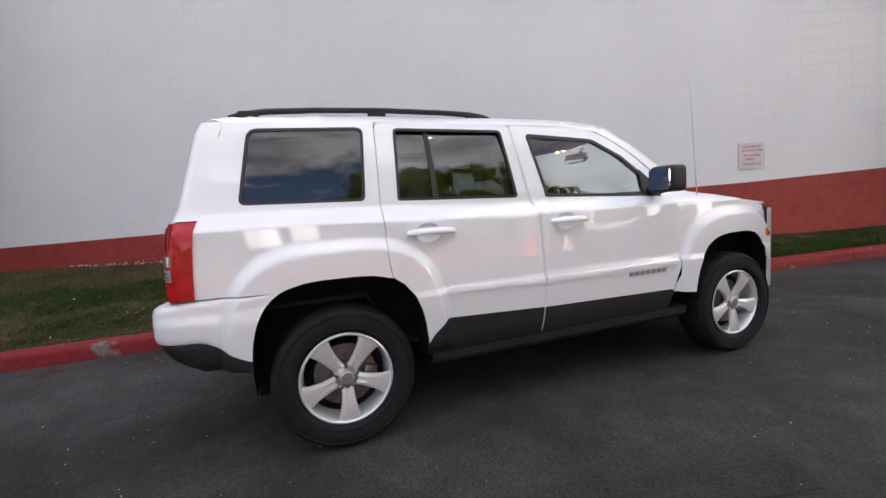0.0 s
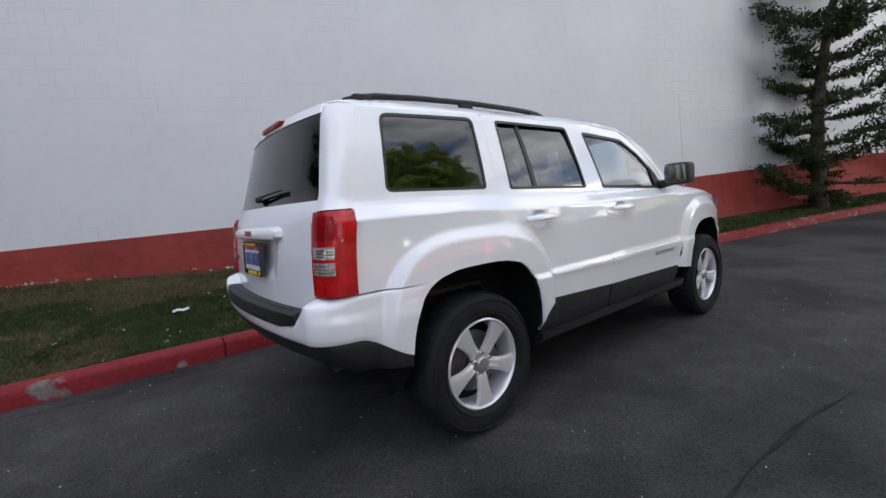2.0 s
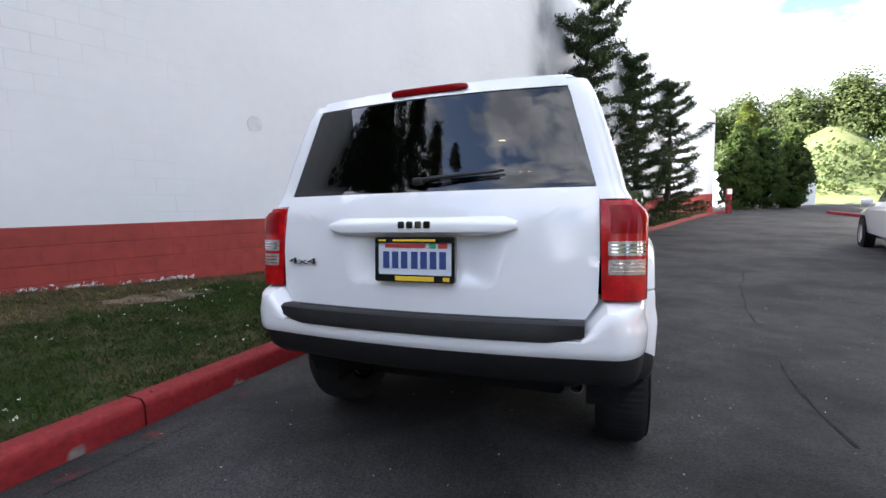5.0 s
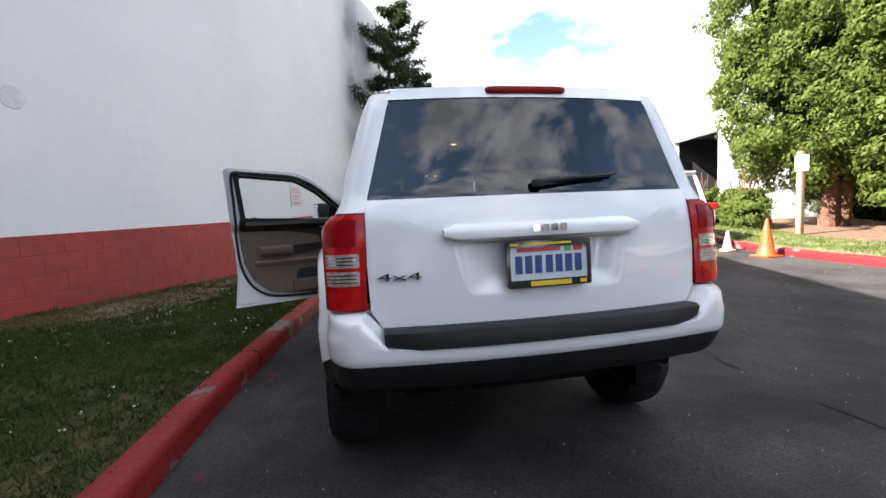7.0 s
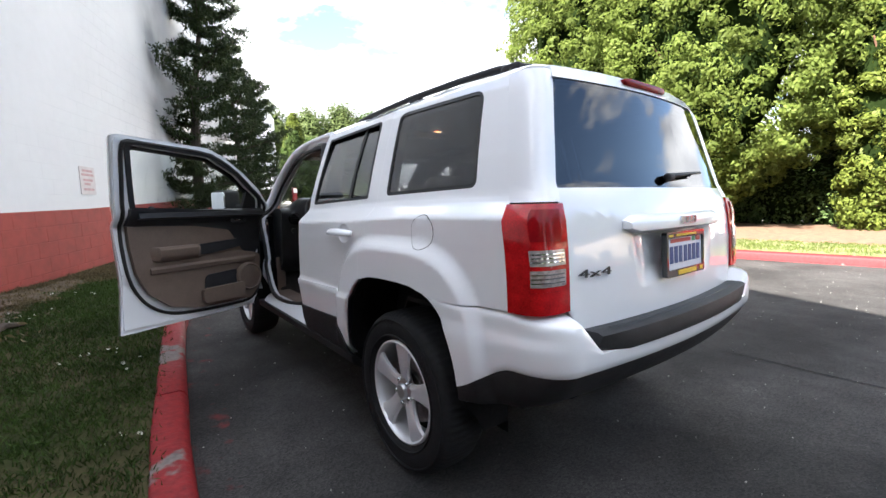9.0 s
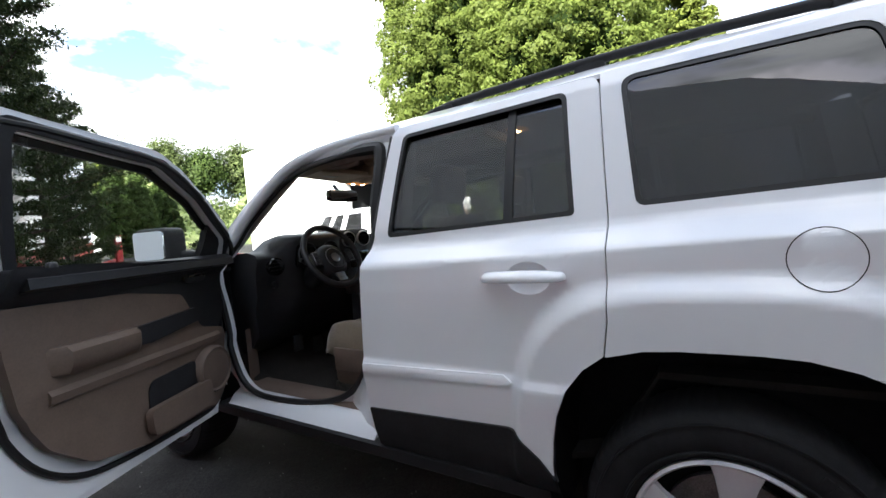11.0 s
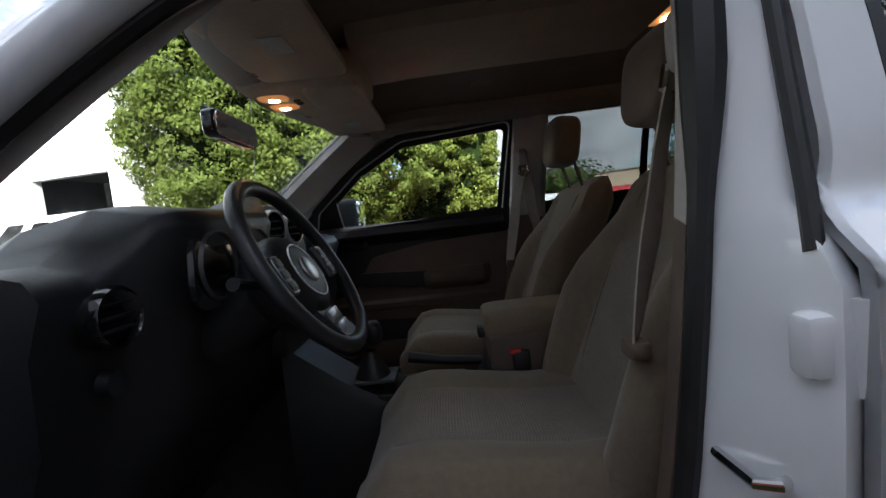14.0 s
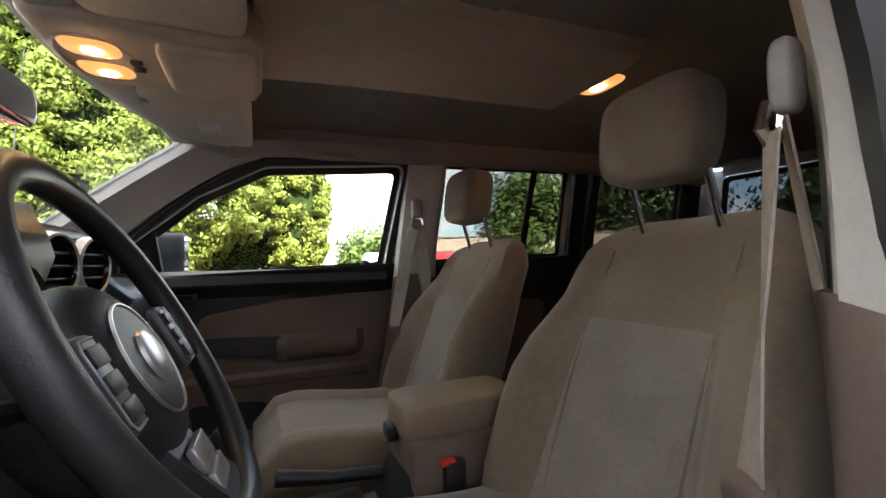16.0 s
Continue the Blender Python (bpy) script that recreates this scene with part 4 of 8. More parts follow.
def roof_z(x, y):
    t = abs(y) / 0.64
    return lerp(x, ROOF_E) + lerp(x, [(0.0, 0.026), (1.2, 0.036), (1.8, 0.058), (1.96, 0.062)]) * (1 - t * t) - lerp(x, [(0.6, 0.055), (1.3, 0.044)]) * smooth((t - lerp(x, [(0.6, 0.80), (1.2, 0.88)])) / lerp(x, [(0.6, 0.2), (1.2, 0.14)]))


def roof_half(x):
    return side_y(x, 1.583)


def header_x(y):
    return 1.965 - 0.17 * (abs(y) / 0.6) ** 2


ro = []
for y in fine(0.0, 0.60, 0.06):
    ro.append((header_x(y), y))
right = [(x, roof_half(x)) for x in (1.70, 1.6, 1.4, 1.2, 1.0, 0.7, 0.4, 0.1, -0.2, -0.40)]
back = [(-0.475, 0.555), (-0.53, 0.48), (-0.568, 0.3), (-0.578, 0.0)]
hp = ro + right + back
poly = hp + [(x, -y) for x, y in reversed(hp[1:-1])]
part("roof", sheet([Vector(p) for p in poly], lambda x, y, d: Vector((x, y, roof_z(x, y) - d)), 0.014, step=0.08), PAINT, car, "white roof")
for s in (-1, 1):
    pts = [(x, s * (0.487 - 0.015 * abs(x - 0.3)), roof_z(x, 0.48) + h) for x, h in ((-0.42, 0.002), (-0.36, 0.014), (-0.25, 0.024), (0.0, 0.028), (0.35, 0.028), (0.7, 0.028), (0.88, 0.024), (0.97, 0.014), (1.03, 0.0))]
    rail = part("roof_rail", tube(pts, [0.010, 0.015, 0.016, 0.015, 0.015, 0.015, 0.016, 0.014, 0.008], 10), BLACK_PL, car, "black roof rail")
    for x in (-0.33, 0.32, 0.9):
        part("rail_foot", pillow((x, s * 0.484, roof_z(x, 0.48) + 0.010), (0.10, 0.030, 0.04), 0.5, 0.5), BLACK_PL, rail)


def screen(inset=0.0):
    def f(u, v, d):          # u across, v from the top (0) to the foot (1)
        yt, yb = 0.60 * u, 0.70 * u
        top = Vector((header_x(yt), yt, roof_z(header_x(yt), yt) - 0.004))
        foot = Vector((2.62 - 0.20 * abs(u) ** 2, yb, 1.088 - 0.012 * abs(u)))
        p = top.lerp(foot, v)
        n = Vector((0.60, 0.12 * u, 0.80))
        return p + n * (0.022 * 4 * v * (1 - v) * 0.6 - d - inset)
    return f


part("windscreen", sheet([Vector((u, 0.0)) for u in fine(-1, 1, 0.1)] + [Vector((u, 1.0)) for u in reversed(fine(-1, 1, 0.1))], screen(), 0.005, step=0.1), GLASS_FRONT, car, "clear windscreen")
for s in (-1, 1):
    rings = []
    for v in fine(0.0, 1.02, 0.058):
        p = screen()(s * 0.985, max(v, -0.02), 0.0)
        if v < 0:
            p = Vector((p.x + v * 0.9, s * (abs(p.y) + 0.0), roof_z(p.x + v * 0.9, 0.6) - 0.004))
        qx = lerp(v, [(0.0, 1.642), (0.2, 1.772), (0.5, 1.930), (0.8, 2.045), (1.0, 2.118), (1.04, 2.122)])
        qz = lerp(v, [(0.0, 1.532), (0.2, 1.464), (0.5, 1.362), (0.8, 1.265), (1.0, 1.165), (1.04, 1.138)])
        q = Vector((qx, s * side_y(qx, qz), qz))
        k = 0.35 + 0.65 * smooth(v / 0.3)
        mid = p.lerp(q, 0.5) + Vector((0.012, s * 0.016, 0.014)) * k
        mid2 = p.lerp(q, 0.8) + Vector((0.006, s * 0.010, 0.008)) * k
        inn = Vector((0.0, -s * 0.035, -0.012))
        rings.append([p + Vector((0.004, 0, 0.003)) * k, p.lerp(q, 0.2) + Vector((0.008, s * 0.008, 0.010)) * k, mid, mid2, q, q + inn, p + inn])
    part("windscreen_pillar", loft(rings), PAINT, car, "white windscreen pillar")


def hood_z(x, y):
    return lerp(x, [(2.2, 1.098), (2.58, 1.078), (3.0, 1.022), (3.2, 0.995), (3.40, 0.955)]) + 0.02 * (1 - (y / 0.7) ** 2)


hp = [(2.58, 0.0), (2.54, 0.35), (2.44, 0.6), (2.22, 0.755), (2.6, 0.775), (2.85, 0.765), (3.05, 0.74), (3.20, 0.66), (3.31, 0.5), (3.37, 0.25), (3.39, 0.0)]
part("bonnet", sheet([Vector(p) for p in hp + [(x, -y) for x, y in reversed(hp[1:-1])]], lambda x, y, d: Vector((x, y, hood_z(x, y) - d)), 0.012, step=0.1), PAINT, car, "white bonnet")
part("cowl", sheet([Vector(p) for p in ((2.22, 0.74), (2.46, 0.6), (2.60, 0.3), (2.64, 0), (2.60, -0.3), (2.46, -0.6), (2.22, -0.74), (2.10, -0.6), (2.10, 0.6))], lambda x, y, d: Vector((x, y, 1.068 - d)), 0.02, step=0.2), BLACK_PL, car)
# front end
rings = []
for z, k in ((0.40, -0.06), (0.46, 0.0), (0.60, 0.03), (0.68, 0.02), (0.74, -0.02), (0.90, -0.03), (0.97, -0.06)):
    half = [(3.0, side_y(3.0, 0.8) + 0.002), (3.09, 0.775), (3.16 + k * 0.5, 0.72), (3.24 + k, 0.64), (3.33 + k, 0.48), (3.40 + k, 0.24), (3.42 + k, 0.0)]
    rings.append([Vector((x, y, z)) for x, y in half + [(x, -y) for x, y in reversed(half[:-1])]])
front = part("front_fascia", loft(rings, False, False), PAINT, car, "white front end")
for s in (-1, 1):
    part("head_lamp", lathe([(0.0, 0.03), (0.06, 0.026), (0.085, 0.012), (0.09, 0.0), (0.09, -0.05)], 24, Matrix.Translation((3.245, s * 0.56, 0.83)) @ Matrix.Rotation(radians(s * 26), 4, "Z") @ Matrix.Rotation(radians(90), 4, "Y")), TAIL_CLEAR, front, "round clear head lamp")
for k in range(7):
    y = (k - 3) * 0.105
    part("grille_slot", pillow((3.385 - 0.11 * (y / 0.35) ** 2 * 0.6, y, 0.84), (0.04, 0.065, 0.15), 0.4, 0.4, 14, 8), BLACK_PL, front)
part("lower_front_bumper", loft([[Vector((x + e, y, z)) for x, y in ((2.97, 0.79), (3.09, 0.765), (3.24, 0.64), (3.38, 0.35), (3.42, 0), (3.38, -0.35), (3.24, -0.64), (3.09, -0.765), (2.97, -0.79))] for z, e in ((0.32, -0.08), (0.40, -0.01), (0.52, 0.02))], False, False), BLACK_PL, car, "black lower bumper")
part("aerial", tube([(2.33, -0.80, 1.05), (2.31, -0.80, 1.30), (2.27, -0.80, 1.83)], [0.005, 0.0022, 0.0014], 6), SILVER, car, "thin grey whip aerial")
part("aerial_base", lathe([(0.0, 0.03), (0.012, 0.028), (0.018, 0.0)], 12, Matrix.Translation((2.33, -0.80, 1.035))), BLACK_PL, car)
# fuel flap on the left side
for k, rr in enumerate(((0.066, 0.0638), )):
    ring = [Vector((-0.19 + rr[0] * math.cos(a), 1.035 + rr[0] * math.sin(a))) for a in [i * math.pi / 16 for i in range(32)]]
    ring2 = [Vector((-0.19 + rr[1] * math.cos(a), 1.035 + rr[1] * math.sin(a))) for a in [i * math.pi / 16 for i in range(32)]]
    part("fuel_flap_gap", sheet(ring, side(1, -0.0012), 0.003, [ring2], step=1), UNDER, car)
    part("fuel_flap", sheet(ring2, side(1, -0.002), 0.004, step=0.03), PAINT, car, "round fuel flap")
# underside
bm = rbox((1.35, 0, 0.33), (3.2, 1.0, 0.16), 0.03)
rbox((-0.45, 0, 0.50), (0.45, 1.2, 0.10), 0.05, bm=bm)
rbox((1.3, 0, 0.36), (1.6, 1.42, 0.06), 0.02, bm=bm)
rbox((2.85, 0, 0.42), (0.4, 1.1, 0.3), 0.05, bm=bm)
part("underbody", bm, UNDER, car)
for x in (0.0, 2.635):
    part("axle", tube([(x, -0.7, 0.345), (x, 0.7, 0.345)], 0.04, 10), UNDER, car)


# ---- wheels ----
def build_wheel():
    """Wheel with its outer face towards -y, its middle at the origin."""
    R, W = 0.345, 0.215
    w = new("wheel")
    turn = Matrix.Rotation(radians(90), 4, "X")          # lathe axis z -> -y
    prof = [(0.222, 0.080), (0.232, 0.098), (0.262, 0.108), (0.300, 0.106), (0.322, 0.098), (0.334, 0.088), (0.342, 0.070), (0.345, 0.03), (0.345, -0.03), (0.342, -0.070), (0.325, -0.10), (0.26, -0.108), (0.222, -0.09)]
    rings = []
    for k in range(216):           # tread cut into the shoulders and the crown
        a = 2 * math.pi * k / 216
        cut = 0.004 if k % 3 == 0 else 0.0
        rings.append([turn @ Vector(((r - (cut if r > 0.33 else 0)) * math.cos(a), (r - (cut if r > 0.33 else 0)) * math.sin(a), h)) for r, h in prof])
    part("tyre", loft(rings + rings[:1], False, False), RUBBER, w, "black road tyre", angle=45)
    for rr in (0.246, 0.312):      # raised rings on the side wall
        part("side_wall_ring", lathe([(rr - 0.004, 0.103), (rr - 0.002, 0.1095), (rr + 0.002, 0.1095), (rr + 0.004, 0.103)], 64, turn), RUBBER, w)
    for k in range(14):            # raised bars in place of the side wall lettering
        a = (0.5 + 0.085 * k if k < 7 else 3.5 + 0.085 * (k - 7))
        part("side_wall_bar", rbox((0.279, 0, 0.1075), (0.026, 0.016, 0.005), 0.0, m=turn @ Matrix.Rotation(a, 4, "Z")), RUBBER, w)
    rim = part("rim", lathe([(0.222, 0.084), (0.222, 0.092), (0.214, 0.096), (0.208, 0.090), (0.203, 0.060), (0.195, 0.0), (0.20, -0.09)], 64, turn), ALLOY, w, "machined alloy rim")
    for k in range(5):
        a = 2 * math.pi * k / 5 + math.pi / 2
        rings = []
        for r, hw, h in ((0.040, 0.032, 0.068), (0.075, 0.030, 0.078), (0.12, 0.034, 0.084), (0.165, 0.044, 0.088), (0.207, 0.060, 0.087)):
            pr = [(-hw, h - 0.018), (-hw * 0.92, h - 0.004), (-hw * 0.45, h + 0.002), (0, h - 0.003), (hw * 0.45, h + 0.002), (hw * 0.92, h - 0.004), (hw, h - 0.018), (0, h - 0.04)]
            rings.append([turn @ Matrix.Rotation(a, 4, "Z") @ Vector((r, t, hh)) for t, hh in pr])
        part("spoke", loft(rings), ALLOY, w)
    hub = part("hub_cap", lathe([(0.062, 0.05), (0.060, 0.070), (0.034, 0.076), (0.032, 0.086), (0.028, 0.090), (0.0, 0.091)], 32, turn), SILVER, w)
    for k in range(5):
        a = 2 * math.pi * (k + 0.5) / 5 + math.pi / 2
        part("lug_nut", lathe([(0.010, 0.055), (0.010, 0.080), (0.007, 0.084), (0.0, 0.084)], 8, turn @ Matrix.Translation((0.052 * math.cos(a), 0.052 * math.sin(a), 0))), CHROME, w)
    part("brake_disc", lathe([(0.0, 0.030), (0.07, 0.032), (0.075, 0.018), (0.150, 0.018), (0.150, 0.0), (0.0, 0.0)], 40, turn), STEEL, w)
    part("caliper", rbox((0.12, 0.0, 0.012), (0.07, 0.12, 0.05), 0.012, m=turn @ Matrix.Rotation(radians(20), 4, "Z")), STEEL, w)
    part("wheel_back", lathe([(0.0, -0.02), (0.20, -0.02), (0.20, -0.09), (0.0, -0.09)], 32, turn), UNDER, w)
    return w


wheel = build_wheel()
wheel.parent = car
WHEEL_Y = 0.745
wheel.matrix_basis = pose(0.0, -WHEEL_Y, 0.345, 0, 36, 0)
for x, s, spin in ((2.635, -1, 33), (0.0, 1, 5), (2.635, 1, 25)):
    copy_thing(wheel, pose(x, s * WHEEL_Y, 0.345, 0, spin, 0 if s < 0 else 180))

# ---- cabin ----
TAN = mat("tan moulded trim", (0.135, 0.096, 0.074), 0.6, vary=0.12, scale=14, bump=0.10, bscale=500)
FABRIC = mat("tan seat cloth", (0.178, 0.137, 0.093), 0.92, vary=0.14, scale=9, bump=0.25, bscale=420, sheen=0.3)
DARK_TRIM = mat("dark cabin trim", (0.017, 0.0175, 0.020), 0.42, spec=0.5, vary=0.25, scale=18, bump=0.15, bscale=480)
LINER = mat("grey-beige headliner", (0.32, 0.275, 0.235), 0.95, vary=0.10, scale=6, bump=0.2, bscale=380)
PILLAR_TRIM = mat("pale pillar trim", (0.40, 0.375, 0.34), 0.55, vary=0.06, scale=20, bump=0.08, bscale=420)
CARPET = mat("dark taupe carpet", (0.020, 0.017, 0.015), 0.98, vary=0.3, scale=20, bump=0.5, bscale=300)
BELT = mat("tan belt webbing", (0.34, 0.29, 0.245), 0.75, vary=0.15, scale=40, bump=0.2, bscale=600)
LEATHER = mat("black wheel rim grain", (0.022, 0.022, 0.024), 0.38, vary=0.2, scale=20, bump=0.12, bscale=520)
BUCKLE_RED = mat("red release button", (0.55, 0.03, 0.02), 0.35, vary=0.05, scale=40)
LABEL = mat("pale label", (0.62, 0.62, 0.60), 0.6, vary=0.1, scale=50)
LAMP_LENS = glow("warm cabin lamp lens", (1.0, 0.42, 0.13), 0.06)
VINYL = mat("tan padded vinyl", (0.25, 0.19, 0.13), 0.5, vary=0.1, scale=14, bump=0.1, bscale=450)
# paler than LINER: lamp and window light on these mouldings put into the colour
LINER_LIT = mat("beige moulding, light in its colour", (0.58, 0.48, 0.37), 0.6, vary=0.1, scale=14, bump=0.08, bscale=500)
LAMP_HOT = glow("cabin lamp bulb", (1.0, 0.62, 0.28), 6.0)
MESH_CLOTH = mat("woven mesh cloth", (0.245, 0.210, 0.178), 0.9, vary=0.1, scale=12)
tn = MESH_CLOTH.node_tree
pb = tn.nodes["Principled BSDF"]
vo = tn.nodes.new("ShaderNodeTexVoronoi")
vo.inputs["Scale"].default_value, vo.inputs["Randomness"].default_value = 190, 0.12
bu = tn.nodes.new("ShaderNodeBump")
bu.inputs["Strength"].default_value, bu.inputs["Distance"].default_value = 0.9, 0.003
tcc = tn.nodes.new("ShaderNodeTexCoord")
sx, sm, cx = tn.nodes.new("ShaderNodeSeparateXYZ"), tn.nodes.new("ShaderNodeMath"), tn.nodes.new("ShaderNodeCombineXYZ")
sm.operation = "SUBTRACT"
tn.links.new(tcc.outputs["Object"], sx.inputs[0])
tn.links.new(sx.outputs["Z"], sm.inputs[0])
tn.links.new(sx.outputs["X"], sm.inputs[1])
tn.links.new(sx.outputs["Y"], cx.inputs[0])
tn.links.new(sm.outputs[0], cx.inputs[1])
tn.links.new(cx.outputs[0], vo.inputs["Vector"])
tn.links.new(vo.outputs["Distance"], bu.inputs["Height"])
bu.invert = True
tn.links.new(bu.outputs["Normal"], pb.inputs["Normal"])


def pillar_y(z):
    """The inner edge of the middle pillar, by height."""
    return lerp(z, [(0.44, 0.715), (0.80, 0.698), (1.00, 0.692), (1.20, 0.682), (1.30, 0.675), (1.50, 0.640), (1.57, 0.615)])


def pillar_x(z):
    """The front edge of the middle pillar, by height."""
    return lerp(z, [(0.40, 1.36), (0.515, 1.32), (0.63, 1.232), (0.78, 1.190), (0.98, 1.160), (1.12, 1.142), (1.32, 1.120), (1.49, 1.106), (1.56, 1.10)])


def inner_trim(s, d):
    """Inside of a front door: white shell edge, seal, dark top, tan panel, armrest, pocket and speaker."""
    shell = side(s, 0.036)
    part("inner_shell", sheet(rp([(1.092, 0.43), (1.118, 0.70, 0.1), (1.085, 1.10), (1.052, 1.55, 0.03), (1.60, 1.512, 0.2), (1.84, 1.372, 0.1), (2.02, 1.252), (2.092, 1.150, 0.02), (2.085, 1.08), (2.09, 0.70), (2.03, 0.46, 0.05), (1.95, 0.415)]), shell, 0.012, [rp([(a, b, r) for a, b, r in FW])]), PAINT, d)
    window_frame("inner_frame", FW, side(s, 0.049), -0.026, DARK_TRIM, d)
    loop = spline([(1.118, 1.10), (1.126, 0.90), (1.152, 0.72), (1.23, 0.565), (1.36, 0.478), (1.55, 0.450), (1.80, 0.442), (1.96, 0.452), (2.045, 0.53), (2.070, 0.72), (2.076, 0.95), (2.082, 1.12), (1.99, 1.235), (1.80, 1.395), (1.60, 1.495), (1.35, 1.520), (1.14, 1.528), (1.092, 1.50), (1.105, 1.30)], 5, True)
    pts = [Vector((p[0], s * (side_y(p[0], p[1]) - 0.056), p[1])) for p in loop]
    part("door_seal", tube(pts + pts[:2], 0.0105, 8), SEAL, d, "black door seal")
    top = side(s, 0.046)
    part("upper_trim", sheet(rp([(1.145, 1.157, 0.01), (2.05, 1.125, 0.01), (2.065, 0.88), (2.02, 0.80, 0.03), (1.90, 0.82, 0.04), (1.80, 0.99, 0.08), (1.142, 1.055)]), side(s, 0.050), 0.035), DARK_TRIM, d, "dark upper door trim")
    part("belt_ledge", loft([[Vector((x, s * (side_y(x, 1.14) - a), 1.138 + b)) for a, b in ((0.018, 0.006), (0.06, 0.006), (0.085, -0.012), (0.088, -0.04), (0.05, -0.05))] for x in fine(1.185, 2.04, 0.1)]), DARK_TRIM, d)
    part("tan_panel", sheet(rp([(1.142, 1.052), (1.55, 1.035), (1.80, 0.992, 0.05), (1.90, 0.83, 0.05), (2.045, 0.80, 0.05), (2.05, 0.56, 0.08), (1.94, 0.466, 0.06), (1.56, 0.474, 0.08), (1.36, 0.518, 0.1), (1.24, 0.62, 0.1), (1.172, 0.76, 0.1), (1.150, 0.92)]), side(s, 0.060), 0.035), TAN, d, "tan moulded door panel")
    rings = []
    for x in fine(1.235, 1.60, 0.06):
        t = (x - 1.235) / 0.365
        dd = 0.075 * smooth(t / 0.15) * smooth((1.08 - t) / 0.25) + 0.004
        rings.append([Vector((x, s * (side_y(x, z) - 0.062 - k * dd), z)) for k, z in ((0, 0.915), (0.75, 0.912), (1, 0.895), (1.0, 0.86), (0.8, 0.83), (0, 0.80))])
    part("armrest", loft(rings), TAN, d, "tan door armrest")
    part("grab_pocket", sheet(rp([(1.50, 0.905, 0.02), (1.86, 0.925, 0.04), (1.93, 0.875, 0.02), (1.62, 0.838, 0.03), (1.54, 0.842, 0.02)]), side(s, 0.092), 0.02), DARK_TRIM, d, "dark pull pocket")
    rings = [[Vector((x, s * (side_y(x, z) - 0.062 - k), z)) for k, z in ((0, 0.80), (0.03, 0.795), (0.045, 0.775), (0.04, 0.75), (0, 0.73))] for x in fine(1.25, 2.0, 0.1)]
    part("panel_swell", loft(rings), TAN, d)
    part("map_pocket", sheet(rp([(1.60, 0.69, 0.05), (1.84, 0.70, 0.02), (1.84, 0.57, 0.02), (1.58, 0.565, 0.03)]), side(s, 0.097), 0.006), DARK_TRIM, d, "map pocket recess")
    part("pocket_lip", sheet(rp([(1.55, 0.60, 0.03), (1.87, 0.605, 0.01), (1.87, 0.50, 0.02), (1.55, 0.505, 0.03)]), side(s, 0.112), 0.03), TAN, d)
    yc = side_y(1.945, 0.63) - 0.105
    part("speaker", lathe([(0.0, 0.020), (0.07, 0.022), (0.085, 0.018), (0.095, 0.024), (0.104, 0.012), (0.106, -0.03)], 36, Matrix.Translation((1.935, s * yc, 0.63)) @ Matrix.Rotation(radians(90 * s), 4, "X")), TAN, d, "round tan speaker cover")
    part("door_latch", tube([(1.925, s * (side_y(1.9, 1.06) - 0.10), 1.064), (1.87, s * (side_y(1.87, 1.06) - 0.115), 1.066), (1.825, s * (side_y(1.83, 1.06) - 0.105), 1.064)], [0.008, 0.011, 0.008], 8), CHROME, d, "chrome inner release lever")
    part("latch_cup", pillow((1.875, s * (side_y(1.87, 1.06) - 0.092), 1.064), (0.13, 0.02, 0.06), 0.5, 0.5), DARK_TRIM, d)
    part("lock_knob", pillow((1.262, s * (side_y(1.26, 1.15) - 0.07), 1.152), (0.03, 0.02, 0.035), 0.6, 0.6, 12, 8), DARK_TRIM, d)


inner_trim(-1, right_door)
inner_trim(1, left_door)
part("lock_catch", rbox((1.122, 0.825, 0.80), (0.012, 0.03, 0.09), 0.004), GLOSS_BLACK, left_door)

